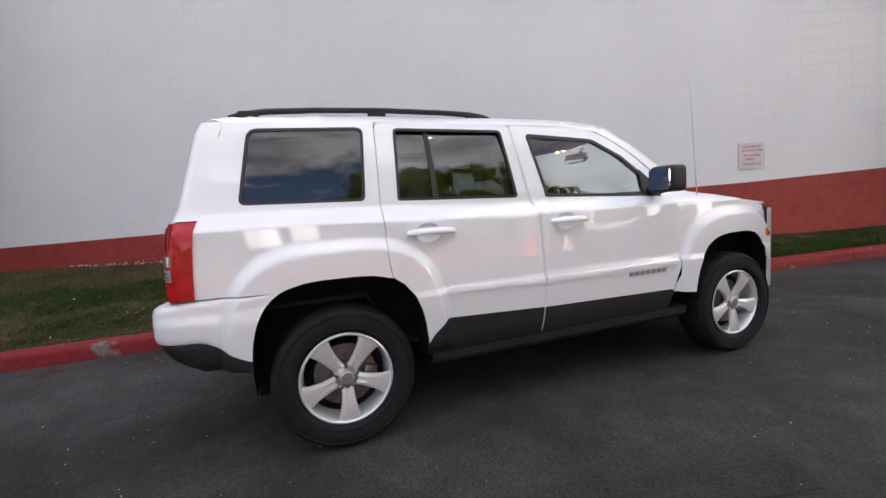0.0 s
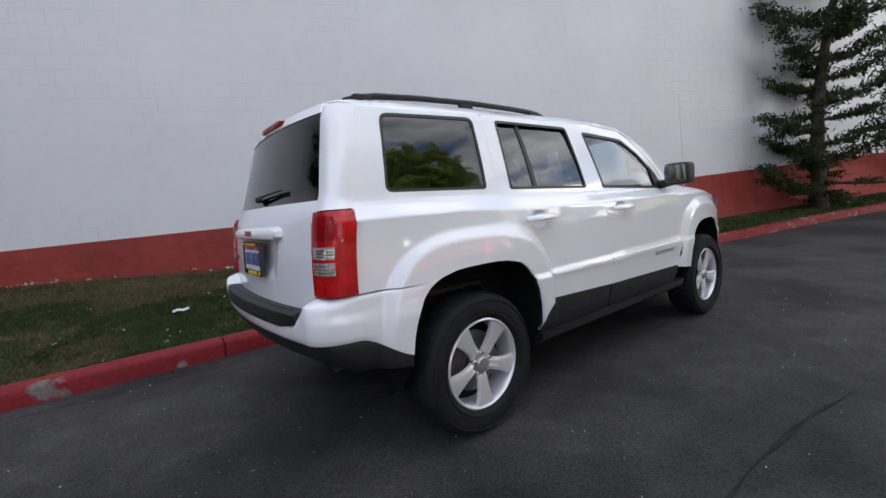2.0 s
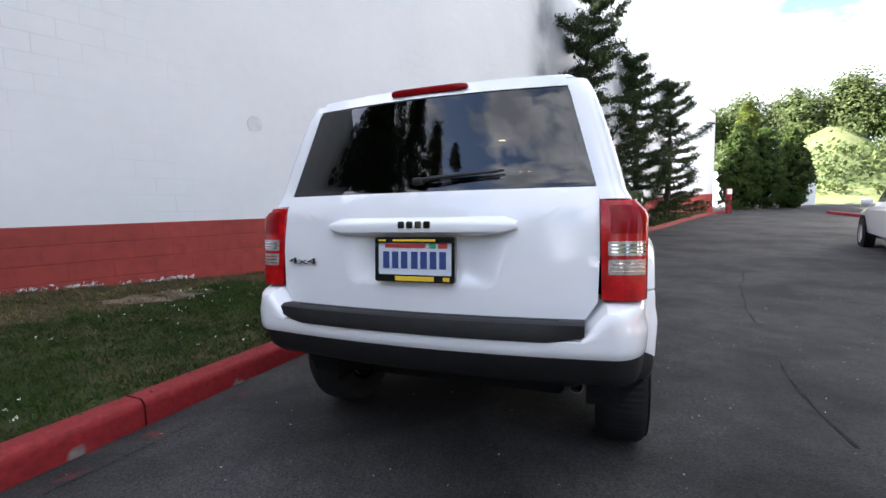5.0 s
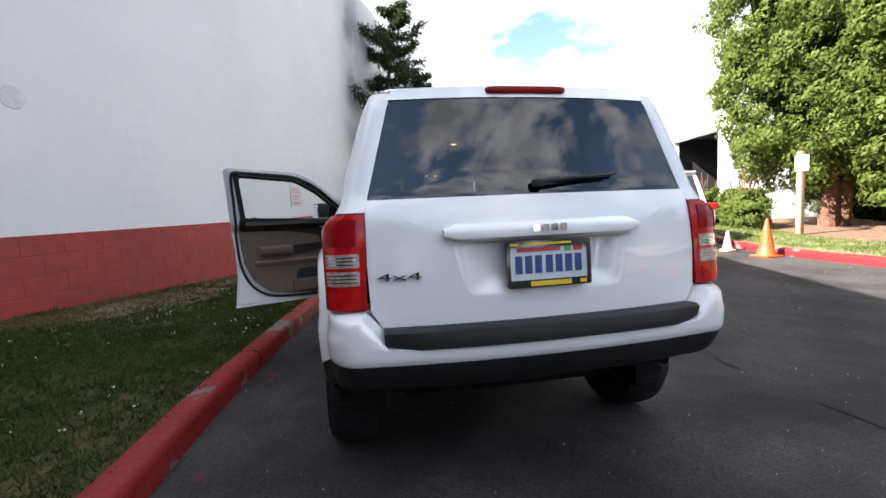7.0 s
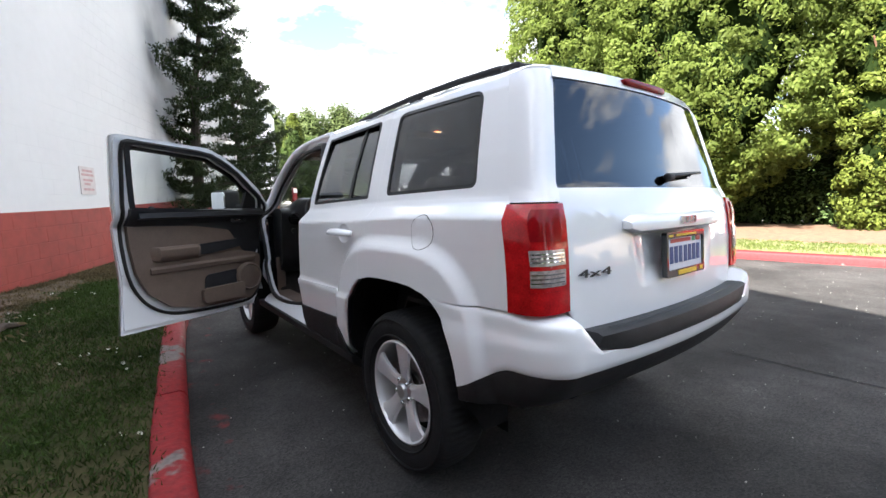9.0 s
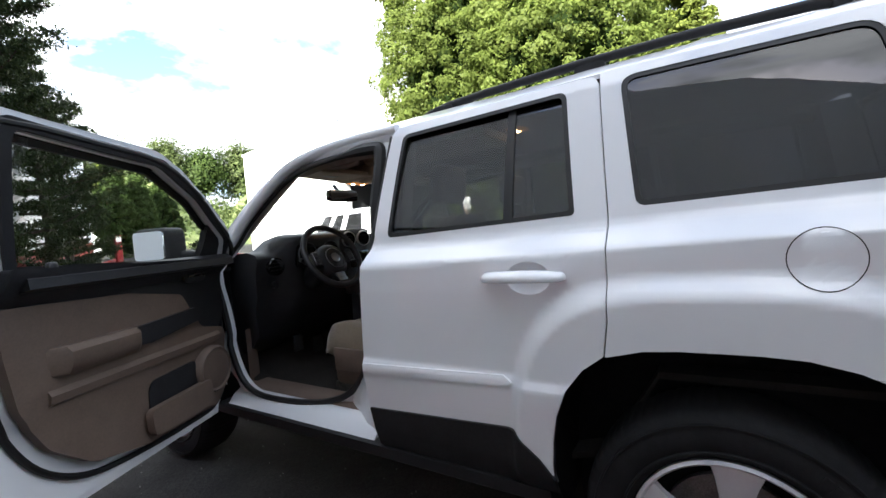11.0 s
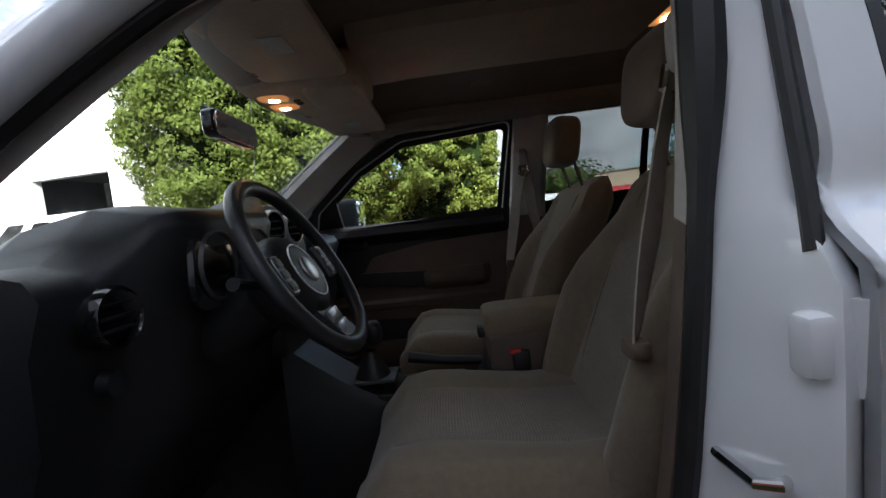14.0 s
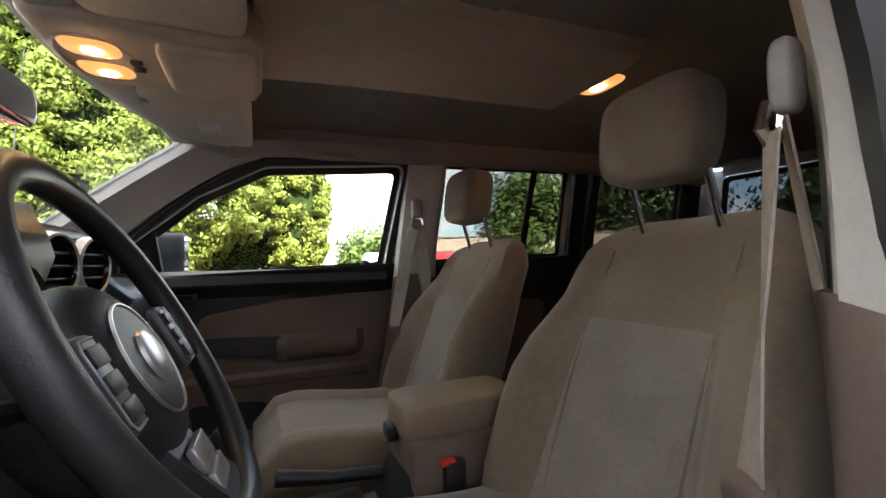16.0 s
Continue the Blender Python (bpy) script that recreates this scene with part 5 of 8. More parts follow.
for s in (-1, 1):
    fnn = side(s, 0.048)
    tr = part("rear_door_trim", sheet(rp([(0.27, 0.90), (0.43, 0.70), (0.47, 0.50), (1.05, 0.48), (1.08, 0.80), (1.06, 1.15), (1.00, 1.56), (0.29, 1.565), (0.25, 1.16)]), fnn, 0.03, [rp(RW)]), DARK_TRIM, car, "dark rear door trim")
    part("trim_insert", sheet(rp([(0.40, 0.98, 0.05), (1.04, 0.98, 0.03), (1.04, 0.56, 0.05), (0.52, 0.58, 0.05)]), side(s, 0.08), 0.012), TAN, tr)
    part("quarter_trim", sheet([Vector(p) for p in ((0.245, 1.575), (0.225, 1.16), (0.22, 0.86), (-0.42, 0.86), (-0.52, 1.0), (-0.50, 1.2), (-0.42, 1.57))], side(s, 0.03), 0.03, [rp(QW)]), DARK_TRIM, car, "dark load bay trim")
    # middle pillar inside
    rings = [[Vector((1.085 - 0.035 * smooth((z - 1.1) / 0.4) + a, s * (pillar_y(z) - b), z)) for a, b in ((-0.075, -0.01), (-0.07, 0.060), (-0.045, 0.082), (-0.01, 0.080), (0.020, 0.058))] + [Vector((pillar_x(z) + a, s * (pillar_y(z) - b), z)) for a, b in ((0.004, 0.044), (0.014, 0.036), (0.018, 0.002))] for z in fine(1.10, 1.545, 0.05)]
    bp = part("middle_pillar_trim", loft(rings), PILLAR_TRIM, car, "pale middle pillar trim")
    rings = [[Vector((1.10 + a + 0.02 * smooth((0.8 - z) / 0.35), s * (pillar_y(z) - b), z)) for a, b in ((-0.09, 0.0), (-0.075, 0.062), (-0.02, 0.080), (0.03, 0.066))] + [Vector((pillar_x(z) + a, s * (pillar_y(z) - b), z)) for a, b in ((0.004, 0.048), (0.014, 0.037), (0.018, 0.002))] for z in fine(0.46, 1.115, 0.07)]
    part("middle_pillar_foot", loft(rings), TAN, car, "tan lower pillar trim")
    # windscreen pillar inside
    rings = []
    for v in fine(-0.03, 1.0, 0.1):
        p = screen()(s * 0.95, v, 0.012)
        q = Vector((p.x - 0.16, s * (side_y(min(max(p.x - 0.12, 1.5), 2.15), p.z) - 0.055), p.z - 0.012))
        rings.append([p, p + Vector((-0.03, -s * 0.03, -0.035)), q + Vector((0.05, -s * 0.02, -0.02)), q + Vector((0, -s * 0.005, -0.03)), q])
    part("pillar_trim", loft(rings), PILLAR_TRIM, car, "pale windscreen pillar trim")
    # roof rail trim over the doors
    rings = [[Vector((x, s * (0.585 - a), roof_z(x, 0.0) - 0.075 - b)) for a, b in ((-0.02, 0.05), (0.02, 0.070), (0.06, 0.060), (0.09, 0.035), (0.09, 0.0))] for x in fine(-0.40, 1.70, 0.15)]
    part("roof_side_trim", loft(rings), LINER, car)
    pts = [(1.55 + 0.0 - 0.24 * t, s * (0.56 - 0.035 * math.sin(math.pi * t) ** 0.5), 1.512 - 0.012 * math.sin(math.pi * t)) for t in fine(0, 1, 0.1)]
    part("grab_handle", tube(pts, 0.011, 10), LINER, car, "grey roof grab handle")

# white door opening on the open side
def jamb(x, z, d):
    t = smooth((x - 1.25) / 0.5)
    return Vector((x, pillar_y(z) * (1 - t) + t * (side_y(x, z) - 0.045 - 0.025 * smooth((1.1 - z) / 0.35)) - d, z))


APER = spline([(1.112, 1.490), (1.126, 1.32), (1.148, 1.12), (1.166, 0.98), (1.196, 0.78), (1.240, 0.63), (1.33, 0.515), (1.48, 0.458), (1.70, 0.446), (1.90, 0.452), (2.01, 0.510), (2.062, 0.64), (2.095, 0.88), (2.120, 1.06), (2.105, 1.165), (2.00, 1.280), (1.86, 1.385), (1.73, 1.464), (1.58, 1.506), (1.36, 1.520), (1.165, 1.522)], 5, True)
part("door_opening", sheet(rp([(1.062, 1.57), (1.088, 1.12), (1.10, 0.70), (1.07, 0.385), (2.02, 0.385), (2.115, 0.60), (2.112, 1.08), (2.21, 1.135), (2.06, 1.31), (1.88, 1.43), (1.72, 1.515), (1.60, 1.55)]), jamb, 0.03, [APER], 0.05), PAINT, car, "white door opening")
pts = [jamb(p[0], p[1], 0.0) + Vector((0, 0.006, 0)) for p in APER]
# real seal, grown up the middle pillar to include the shadow beside it
part("opening_seal", tube(pts + pts[:2], [0.014 + 0.012 * smooth((p.z - 1.10) / 0.2) * smooth((1.35 - p.x) / 0.15) for p in pts + pts[:2]], 8), SEAL, car, "black rubber opening seal, shadow in its upper width")
part("jamb_seal", tube([(1.102, 0.790, 1.07), (1.092, 0.772, 1.13), (1.075, 0.728, 1.28), (1.052, 0.672, 1.47), (1.045, 0.648, 1.545)], 0.009, 8), SEAL, car, "black rubber edge seal")
# the white face of the middle pillar, from the seal round to the rear door
rings = []
for z in fine(0.40, 1.56, 0.04):
    xi = pillar_x(z)
    xe = lerp(z, [(0.405, 1.075), (0.66, 1.108), (0.78, 1.104), (1.09, 1.088), (1.16, 1.070), (1.572, 1.032)])
    yi, ye = pillar_y(z), side_y(1.09, z) - 0.030
    wob = 0.004 * math.sin(z * 23) + 0.003 * math.sin(z * 51)
    rings.append([Vector(p) for p in ((xi + 0.002, yi - 0.02, z), (xi, yi + 0.004, z), (xi + (xe - xi) * 0.35 + wob, yi + (ye - yi) * 0.42, z), (xi + (xe - xi) * 0.62 + wob, yi + (ye - yi) * 0.80, z), (xe + 0.016, ye, z), (xe - 0.004, ye - 0.004, z), (xe - 0.03, ye - 0.03, z))])
part("pillar_face", loft(rings, False, False), PAINT, car, "white middle pillar beside the open door", angle=60)
for z in (0.60, 0.985):
    hb = rbox((1.106, side_y(1.09, z) - 0.052, z), (0.055, 0.030, 0.062), 0.008)
    tube([(1.086, side_y(1.09, z) - 0.036, z - 0.045), (1.086, side_y(1.09, z) - 0.036, z + 0.045)], 0.013, 10, bm=hb)
    part("rear_door_hinge", hb, PAINT, car, "white rear door hinge")
part("door_buffer", lathe([(0.0, 0.012), (0.016, 0.010), (0.02, 0.0)], 16, Matrix.Translation((1.115, 0.785, 0.72)) @ Matrix.Rotation(radians(-70), 4, "X")), SEAL, car, "black rubber door buffer")
# white gutter between the door opening and the roof edge
rings = []
for x in fine(1.03, 1.74, 0.07):
    ze = roof_z(x, roof_half(x))
    fade = smooth((1.74 - x) / 0.40)
    rings.append([Vector((x, roof_half(x) + (y - roof_half(x)) * fade, ze + (z - ze) * fade)) for y, z in ((roof_half(x) + 0.002, ze + 0.002), (roof_half(x) + 0.003, ze - 0.012), (side_y(x, ze - 0.03) - 0.028, ze - 0.028), (side_y(x, ze - 0.05) - 0.046, ze - 0.050), (side_y(x, ze - 0.05) - 0.070, ze - 0.045), (roof_half(x) - 0.03, ze - 0.004))])
part("roof_gutter", loft(rings), PAINT, car, "white roof gutter over the door")
# rounded white frame from the roof edge down the windscreen pillar
edge = [(1.03, 1.572), (1.25, 1.574), (1.45, 1.566), (1.60, 1.545), (1.72, 1.500), (1.86, 1.410), (2.00, 1.300), (2.09, 1.210), (2.135, 1.145)]
part("roof_frame", tube(spline([(x, side_y(x, min(z, 1.58)) - 0.020 + 0.012 * smooth((x - 1.5) / 0.3), z) for x, z in edge], 5), 0.027, 14, flat=0.8), PAINT, car, "rounded white frame over the open door")
part("striker", tube([(1.128, 0.735, 0.842), (1.130, 0.785, 0.842), (1.148, 0.792, 0.842), (1.166, 0.785, 0.842), (1.168, 0.725, 0.842)], 0.007, 8), CHROME, car, "steel door striker")
part("sill_step", loft([[Vector((x, y, z)) for y, z in ((0.70, 0.30), (0.832, 0.34), (0.838, 0.385), (0.80, 0.43), (0.76, 0.452), (0.66, 0.452))] for x in fine(1.12, 2.09, 0.2)]), PAINT, car, "white sill inside the open door")
part("sill_trim", loft([[Vector((x, y, z)) for y, z in ((0.75, 0.455), (0.72, 0.468), (0.64, 0.468), (0.60, 0.40))] for x in fine(1.25, 2.06, 0.2)]), TAN, car, "tan sill plate")
part("kick_panel", loft([[Vector((2.055 + 0.02 * k, 0.725 - 0.07 * k, z)) for k in (0, 0.5, 1)] + [Vector((2.16, 0.62, z))] for z in (0.46, 0.6, 0.74)]), TAN, car, "tan kick panel")

# floor, headliner
part("cabin_floor", sheet([Vector(p) for p in ((-0.5, -0.68), (2.25, -0.70), (2.25, 0.70), (-0.5, 0.68))], lambda x, y, d: Vector((x, y, 0.415 + 0.30 * smooth((0.35 - x) / 0.2) + 0.35 * smooth((x - 2.0) / 0.3) - d)), 0.02, step=0.15), CARPET, car, "dark carpet")
part("fire_wall", sheet([Vector(p) for p in ((-0.72, 0.4), (0.72, 0.4), (0.72, 1.06), (-0.72, 1.06))], lambda y, z, d: Vector((2.2 + d, y, z)), 0.02, step=1), UNDER, car)
hp2 = [(1.87 - 0.10 * (y / 0.55) ** 2, y) for y in fine(0, 0.54, 0.11)] + [(1.4, 0.575), (1.0, 0.585), (0.2, 0.58), (-0.40, 0.52), (-0.50, 0.3), (-0.52, 0)]
part("headliner", sheet([Vector(p) for p in hp2 + [(x, -y) for x, y in reversed(hp2[1:-1])]], lambda x, y, d: Vector((x, y, roof_z(x, 0) - 0.036 - 0.075 * smooth((abs(y) - 0.42) / 0.18) + d)), 0.012, step=0.1), LINER, car, "grey-beige cloth headliner")
part("roof_band", sheet(rp([(1.22, 0.50, 0.05), (1.30, 0.50, 0.05), (1.30, -0.50, 0.05), (1.22, -0.50, 0.05)]), lambda x, y, d: Vector((x, y, roof_z(x, 0) - 0.040 + d)), 0.010, step=0.1), LINER, car)
part("screen_header", loft([[Vector((header_x(y * 1.0) + a, y, roof_z(header_x(y), y) - b)) for a, b in ((0.0, 0.012), (-0.01, 0.045), (-0.05, 0.062), (-0.10, 0.058), (-0.10, 0.02))] for y in fine(-0.58, 0.58, 0.08)]), PILLAR_TRIM, car)

# overhead console with two lamps
oh = part("overhead_console", pillow((1.775, 0.0, 1.545), (0.32, 0.26, 0.085), 0.3, 0.22), LINER_LIT, car, "tan overhead console with lit map lamps")
for y in (0.038, -0.045):
    part("map_lamp", pillow((1.865, y, 1.510), (0.085, 0.066, 0.028), 0.7, 0.7, 20, 10), LAMP_LENS, oh, "lit warm map lamp lens")
    part("lamp_bulb", pillow((1.862, y + 0.004, 1.4965), (0.030, 0.022, 0.010), 0.9, 0.9, 12, 6), LAMP_HOT, oh)
part("lamp_bezel", lathe([(0.075, 0.0), (0.088, 0.008), (0.092, 0.022)], 32, Matrix.Translation((1.865, -0.003, 1.502)) @ Matrix.Diagonal((0.72, 1.12, 1, 1))), PILLAR_TRIM, oh)
for y in (-0.012, 0.012):
    part("lamp_switch", rbox((1.812, y - 0.005, 1.501), (0.018, 0.014, 0.01), 0.003), DARK_TRIM, oh)
part("sunglass_bin", pillow((1.70, 0.0, 1.505), (0.15, 0.19, 0.03), 0.3, 0.25), LINER_LIT, oh)
# same cloth as the headliner, its door light painted in as a paler tone
part("roof_channel", loft([[Vector((x, y + k * 0.03, roof_z(x, 0) - 0.030 - b)) for y, b in ((-0.18, 0.0), (-0.165, 0.035), (-0.14, 0.046), (0.15, 0.046), (0.175, 0.035), (0.19, 0.0))] for x, k in ((1.63, 0.0), (1.5, 0.3), (1.3, 0.6), (1.0, 0.8), (0.86, 1.0))]), LINER_LIT, car, "raised headliner channel")
rd = part("rear_dome_lamp", pillow((0.785, -0.005, 1.628), (0.10, 0.14, 0.03), 0.6, 0.6, 20, 10), LAMP_LENS, car, "lit warm dome lamp")
part("lamp_bulb", pillow((0.785, -0.005, 1.611), (0.03, 0.05, 0.008), 0.9, 0.9, 12, 6), LAMP_HOT, rd)
for s in (-1, 1):
    v = part("sun_visor", pillow((1.745, s * 0.335, 1.522), (0.215, 0.42, 0.030), 0.35, 0.2, m=None), LINER_LIT, car, "folded beige sun visor")
    part("visor_label", rbox((1.735, s * 0.345, 1.5055), (0.05, 0.075, 0.002), 0.0), LABEL, v)
    part("visor_clip", rbox((1.845, s * 0.20, 1.52), (0.02, 0.03, 0.025), 0.004), LINER, v)
# rear-view mirror
rv = part("rear_view_mirror", pillow((2.005, 0.0, 1.442), (0.035, 0.255, 0.075), 0.35, 0.25, m=None), GLOSS_BLACK, car, "black rear-view mirror")
part("mirror_face", sheet(rp([(-0.115, 1.412, 0.02), (0.115, 1.412, 0.02), (0.115, 1.472, 0.02), (-0.115, 1.472, 0.02)]), lambda y, z, d: Vector((1.986 - d, y, z)), -0.003, step=1), MIRROR, rv)
part("mirror_stalk", tube([(2.01, 0, 1.45), (2.05, 0, 1.49), (2.075, 0, 1.515)], 0.011, 8), GLOSS_BLACK, rv)


# ---- dashboard ----
BEZEL = mat("bright silver bezel", (0.66, 0.66, 0.67), 0.35, 0.35, vary=0.05, scale=40)
GRAPHITE = mat("graphite trim", (0.07, 0.072, 0.076), 0.4, 0.3, vary=0.1, scale=30)
def dash_ring(y):
    hood = smooth((y - 0.12) / 0.07) * smooth((0.60 - y) / 0.07)
    mid = smooth((0.21 - abs(y)) / 0.05)
    end = -0.075 * smooth((abs(y) - 0.46) / 0.16)
    return [Vector((x, y, z)) for x, z in ((2.50 - 0.2 * (y / 0.7) ** 2, 1.045), (2.36 - 0.15 * (y / 0.7) ** 2, 1.072), (2.22 - end, 1.100 + 0.015 * hood), (2.06 - end, 1.128 + 0.065 * hood + 0.02 * mid), (1.95 - end, 1.135 + 0.080 * hood + 0.05 * mid), (1.885 - 0.03 * hood + 0.045 * mid - end, 1.118 + 0.078 * hood + 0.07 * mid), (1.868 - 0.02 * hood + 0.050 * mid - end, 1.09 + 0.08 * hood + 0.06 * mid), (1.895 + 0.010 * mid - end, 1.02), (1.90 + 0.010 * mid - end, 0.90), (1.93 - end, 0.82), (1.99, 0.70), (2.10, 0.60), (2.3, 0.6))]


dash = part("dashboard", loft([dash_ring(y) for y in fine(-0.69, 0.69, 0.03)], True, True), DARK_TRIM, car, "dark grained dashboard", angle=75)
part("instrument_glass", sheet(rp([(0.20, 1.03, 0.03), (0.53, 1.03, 0.03), (0.50, 1.165, 0.05), (0.23, 1.165, 0.05)]), lambda y, z, d: Vector((1.858 + (z - 1.03) * 0.05 - 0.004 + d, y, z)), 0.01, step=1), GLOSS_BLACK, dash, "dark instrument panel")
for y in (0.285, 0.445):
    part("dial_ring", lathe([(0.056, 0.0), (0.060, 0.006), (0.064, 0.0)], 32, Matrix.Translation((1.853, y, 1.10)) @ Matrix.Rotation(radians(-90), 4, "Y")), GRAPHITE, dash)


def vent(x, y, z, r, ring=None, yaw=0.0):
    face = Matrix.Translation((x, y, z)) @ Matrix.Rotation(radians(-yaw), 4, "Z") @ Matrix.Rotation(radians(-90), 4, "Y")
    v = part("air_vent", lathe([(r * 0.84, -0.004), (r * 0.87, 0.010), (r * 0.93, 0.015), (r, 0.010), (r * 1.02, -0.015)], 36, face), ring or GLOSS_BLACK, dash, "round dark air vent" if ring else "round air vent with a silver ring")
    if ring is None:
        part("vent_trim", lathe([(r * 0.90, 0.0155), (r * 0.93, 0.0185), (r * 1.0, 0.0165), (r * 1.06, 0.004)], 36, face), BEZEL, dash)
    part("vent_core", lathe([(0.0, 0.002), (r * 0.8, 0.0)], 24, face @ Matrix.Translation((0, 0, 0.001))), UNDER, dash)
    for k in (-0.4, 0.0, 0.4):
        part("vent_slat", rbox((k * r, 0, 0.006), (0.004, r * 1.4 * math.sqrt(1 - k * k), 0.012), 0.001, m=face), DARK_TRIM, dash)


vent(1.896, 0.098, 1.160, 0.047, yaw=10)
vent(1.890, -0.024, 1.160, 0.047, yaw=10)
part("vent_panel", pillow((1.930, 0.037, 1.160), (0.070, 0.275, 0.125), 0.3, 0.3), GRAPHITE, dash, "satin graphite vent panel")
vent(1.940, 0.59, 1.050, 0.046, GLOSS_BLACK)
vent(1.940, -0.59, 1.050, 0.046, GLOSS_BLACK)
part("centre_fascia", pillow((1.915, 0.0, 0.98), (0.06, 0.27, 0.32), 0.25, 0.2), GRAPHITE, dash, "dark graphite centre stack")
part("radio", rbox((1.886, 0.0, 1.035), (0.02, 0.20, 0.10), 0.008), GLOSS_BLACK, dash, "black radio face")
for y in (-0.075, 0.0, 0.075):
    part("heater_knob", lathe([(0.0, 0.02), (0.020, 0.018), (0.022, 0.0)], 20, Matrix.Translation((1.885, y, 0.90)) @ Matrix.Rotation(radians(-90), 4, "Y")), DARK_TRIM, dash)
part("light_knob", lathe([(0.0, 0.02), (0.018, 0.018), (0.02, 0.0)], 20, Matrix.Translation((1.958, 0.60, 0.955)) @ Matrix.Rotation(radians(-90), 4, "Y")), DARK_TRIM, dash)
part("ignition_plate", lathe([(0.0, 0.012), (0.02, 0.01), (0.022, 0.0)], 20, Matrix.Translation((1.85, 0.22, 0.985)) @ Matrix.Rotation(radians(-90), 4, "Y")), SILVER, dash)
part("defrost_grille", rbox((2.115, 0.56, 1.119), (0.05, 0.12, 0.006), 0.002), GLOSS_BLACK, dash)
for k in range(5):
    part("grille_bar", rbox((2.097 + k * 0.009, 0.56, 1.1225), (0.003, 0.11, 0.004), 0.0), DARK_TRIM, dash)

# ---- steering wheel ----
SW = Matrix.Translation((1.722, 0.388, 1.080)) @ Matrix.Rotation(radians(-62), 4, "Y")     # local z towards the driver
HUB = SW @ Matrix.Translation((-0.010, -0.012, -0.024))
sw = part("steering_wheel", bmesh.new(), LEATHER, car, "black steering wheel with silver trim")
bm = bmesh.new()
rings = []
R0, nr = 0.176, 56
for i in range(nr):
    a = 2 * math.pi * i / nr
    rings.append([SW @ Vector(((R0 + 0.0165 * math.cos(b)) * math.cos(a), (R0 + 0.0165 * math.cos(b)) * math.sin(a), 0.0145 * math.sin(b))) for b in [k * math.pi / 6 for k in range(12)]])
loft(rings + rings[:1], False, True, bm)
part("rim_grip", bm, LEATHER, sw, "black grained rim")
part("hub_cover", pillow((0, 0, -0.030), (0.190, 0.185, 0.105), 0.62, 0.9, 36, 20, m=HUB), DARK_TRIM, sw, "black padded hub")
part("hub_ring", lathe([(0.0565, 0.0), (0.0570, 0.0025), (0.0583, 0.0025), (0.0588, 0.0)], 48, HUB @ Matrix.Translation((0, 0, 0.019))), SILVER, sw, "silver hub ring")
part("hub_disc", lathe([(0.0, 0.005), (0.040, 0.003), (0.055, 0.001), (0.058, -0.020)], 48, HUB @ Matrix.Translation((0, 0, 0.019))), DARK_TRIM, sw)
part("hub_emblem", lathe([(0.0, 0.005), (0.020, 0.005), (0.026, 0.003), (0.028, -0.002)], 32, HUB @ Matrix.Translation((0, 0, 0.023))), SILVER, sw, "round bright emblem")
for sgn in (-1, 1):
    rings = [[SW @ Vector((-0.012 + a - 0.0 * t, sgn * (0.06 + 0.115 * t), -0.030 + b + 0.028 * t)) for a, b in ((-0.034, -0.008), (-0.030, 0.012), (0.030, 0.012), (0.034, -0.008))] for t in (0.0, 0.35, 0.7, 1.0)]
    part("spoke", loft(rings), DARK_TRIM, sw)
    part("spoke_buttons", rbox((-0.006, sgn * 0.118, -0.003), (0.078, 0.040, 0.014), 0.007, m=SW), GRAPHITE, sw, "dark satin switch pad")
    part("pad_rim", tube([SW @ Vector((-0.006 + 0.034 * a, sgn * (0.118 + 0.016 * b), 0.0042)) for a, b in ((-1, -0.7), (-1, 0.7), (-0.8, 1), (0.8, 1), (1, 0.7), (1, -0.7))], 0.0010, 5), SILVER, sw)
    for k in (-1, 0, 1):
        part("button", rbox((-0.006 + k * 0.021, sgn * 0.118, 0.005), (0.015, 0.026, 0.0025), 0.001, m=SW), DARK_TRIM, sw)
rings = [[SW @ Vector((-0.075 - 0.10 * t, a, -0.034 + b + 0.028 * t)) for a, b in ((-0.042 + 0.008 * t, -0.008), (-0.036, 0.012), (0.036, 0.012), (0.042 - 0.008 * t, -0.008))] for t in (0.0, 0.4, 0.8, 1.0)]
part("spoke", loft(rings), DARK_TRIM, sw)
for k in (-0.110, -0.139):
    part("lower_spoke_trim", rbox((k, 0, -0.008 - 0.1 * (k + 0.12)), (0.027, 0.056, 0.008), 0.002, m=SW), SILVER, sw, "silver lower spoke trim")
part("column_shroud", tube([SW @ Vector((0, 0, -0.02)), SW @ Vector((-0.01, 0, -0.11)), SW @ Vector((-0.02, 0, -0.22))], [0.06, 0.065, 0.07], 14), DARK_TRIM, sw)
for sgn in (-1, 1):
    part("column_stalk", tube([SW @ Vector((0.0, sgn * 0.05, -0.06)), SW @ Vector((0.012, sgn * 0.12, -0.055)), SW @ Vector((0.02, sgn * 0.175, -0.048))], [0.008, 0.009, 0.011], 8), DARK_TRIM, sw)


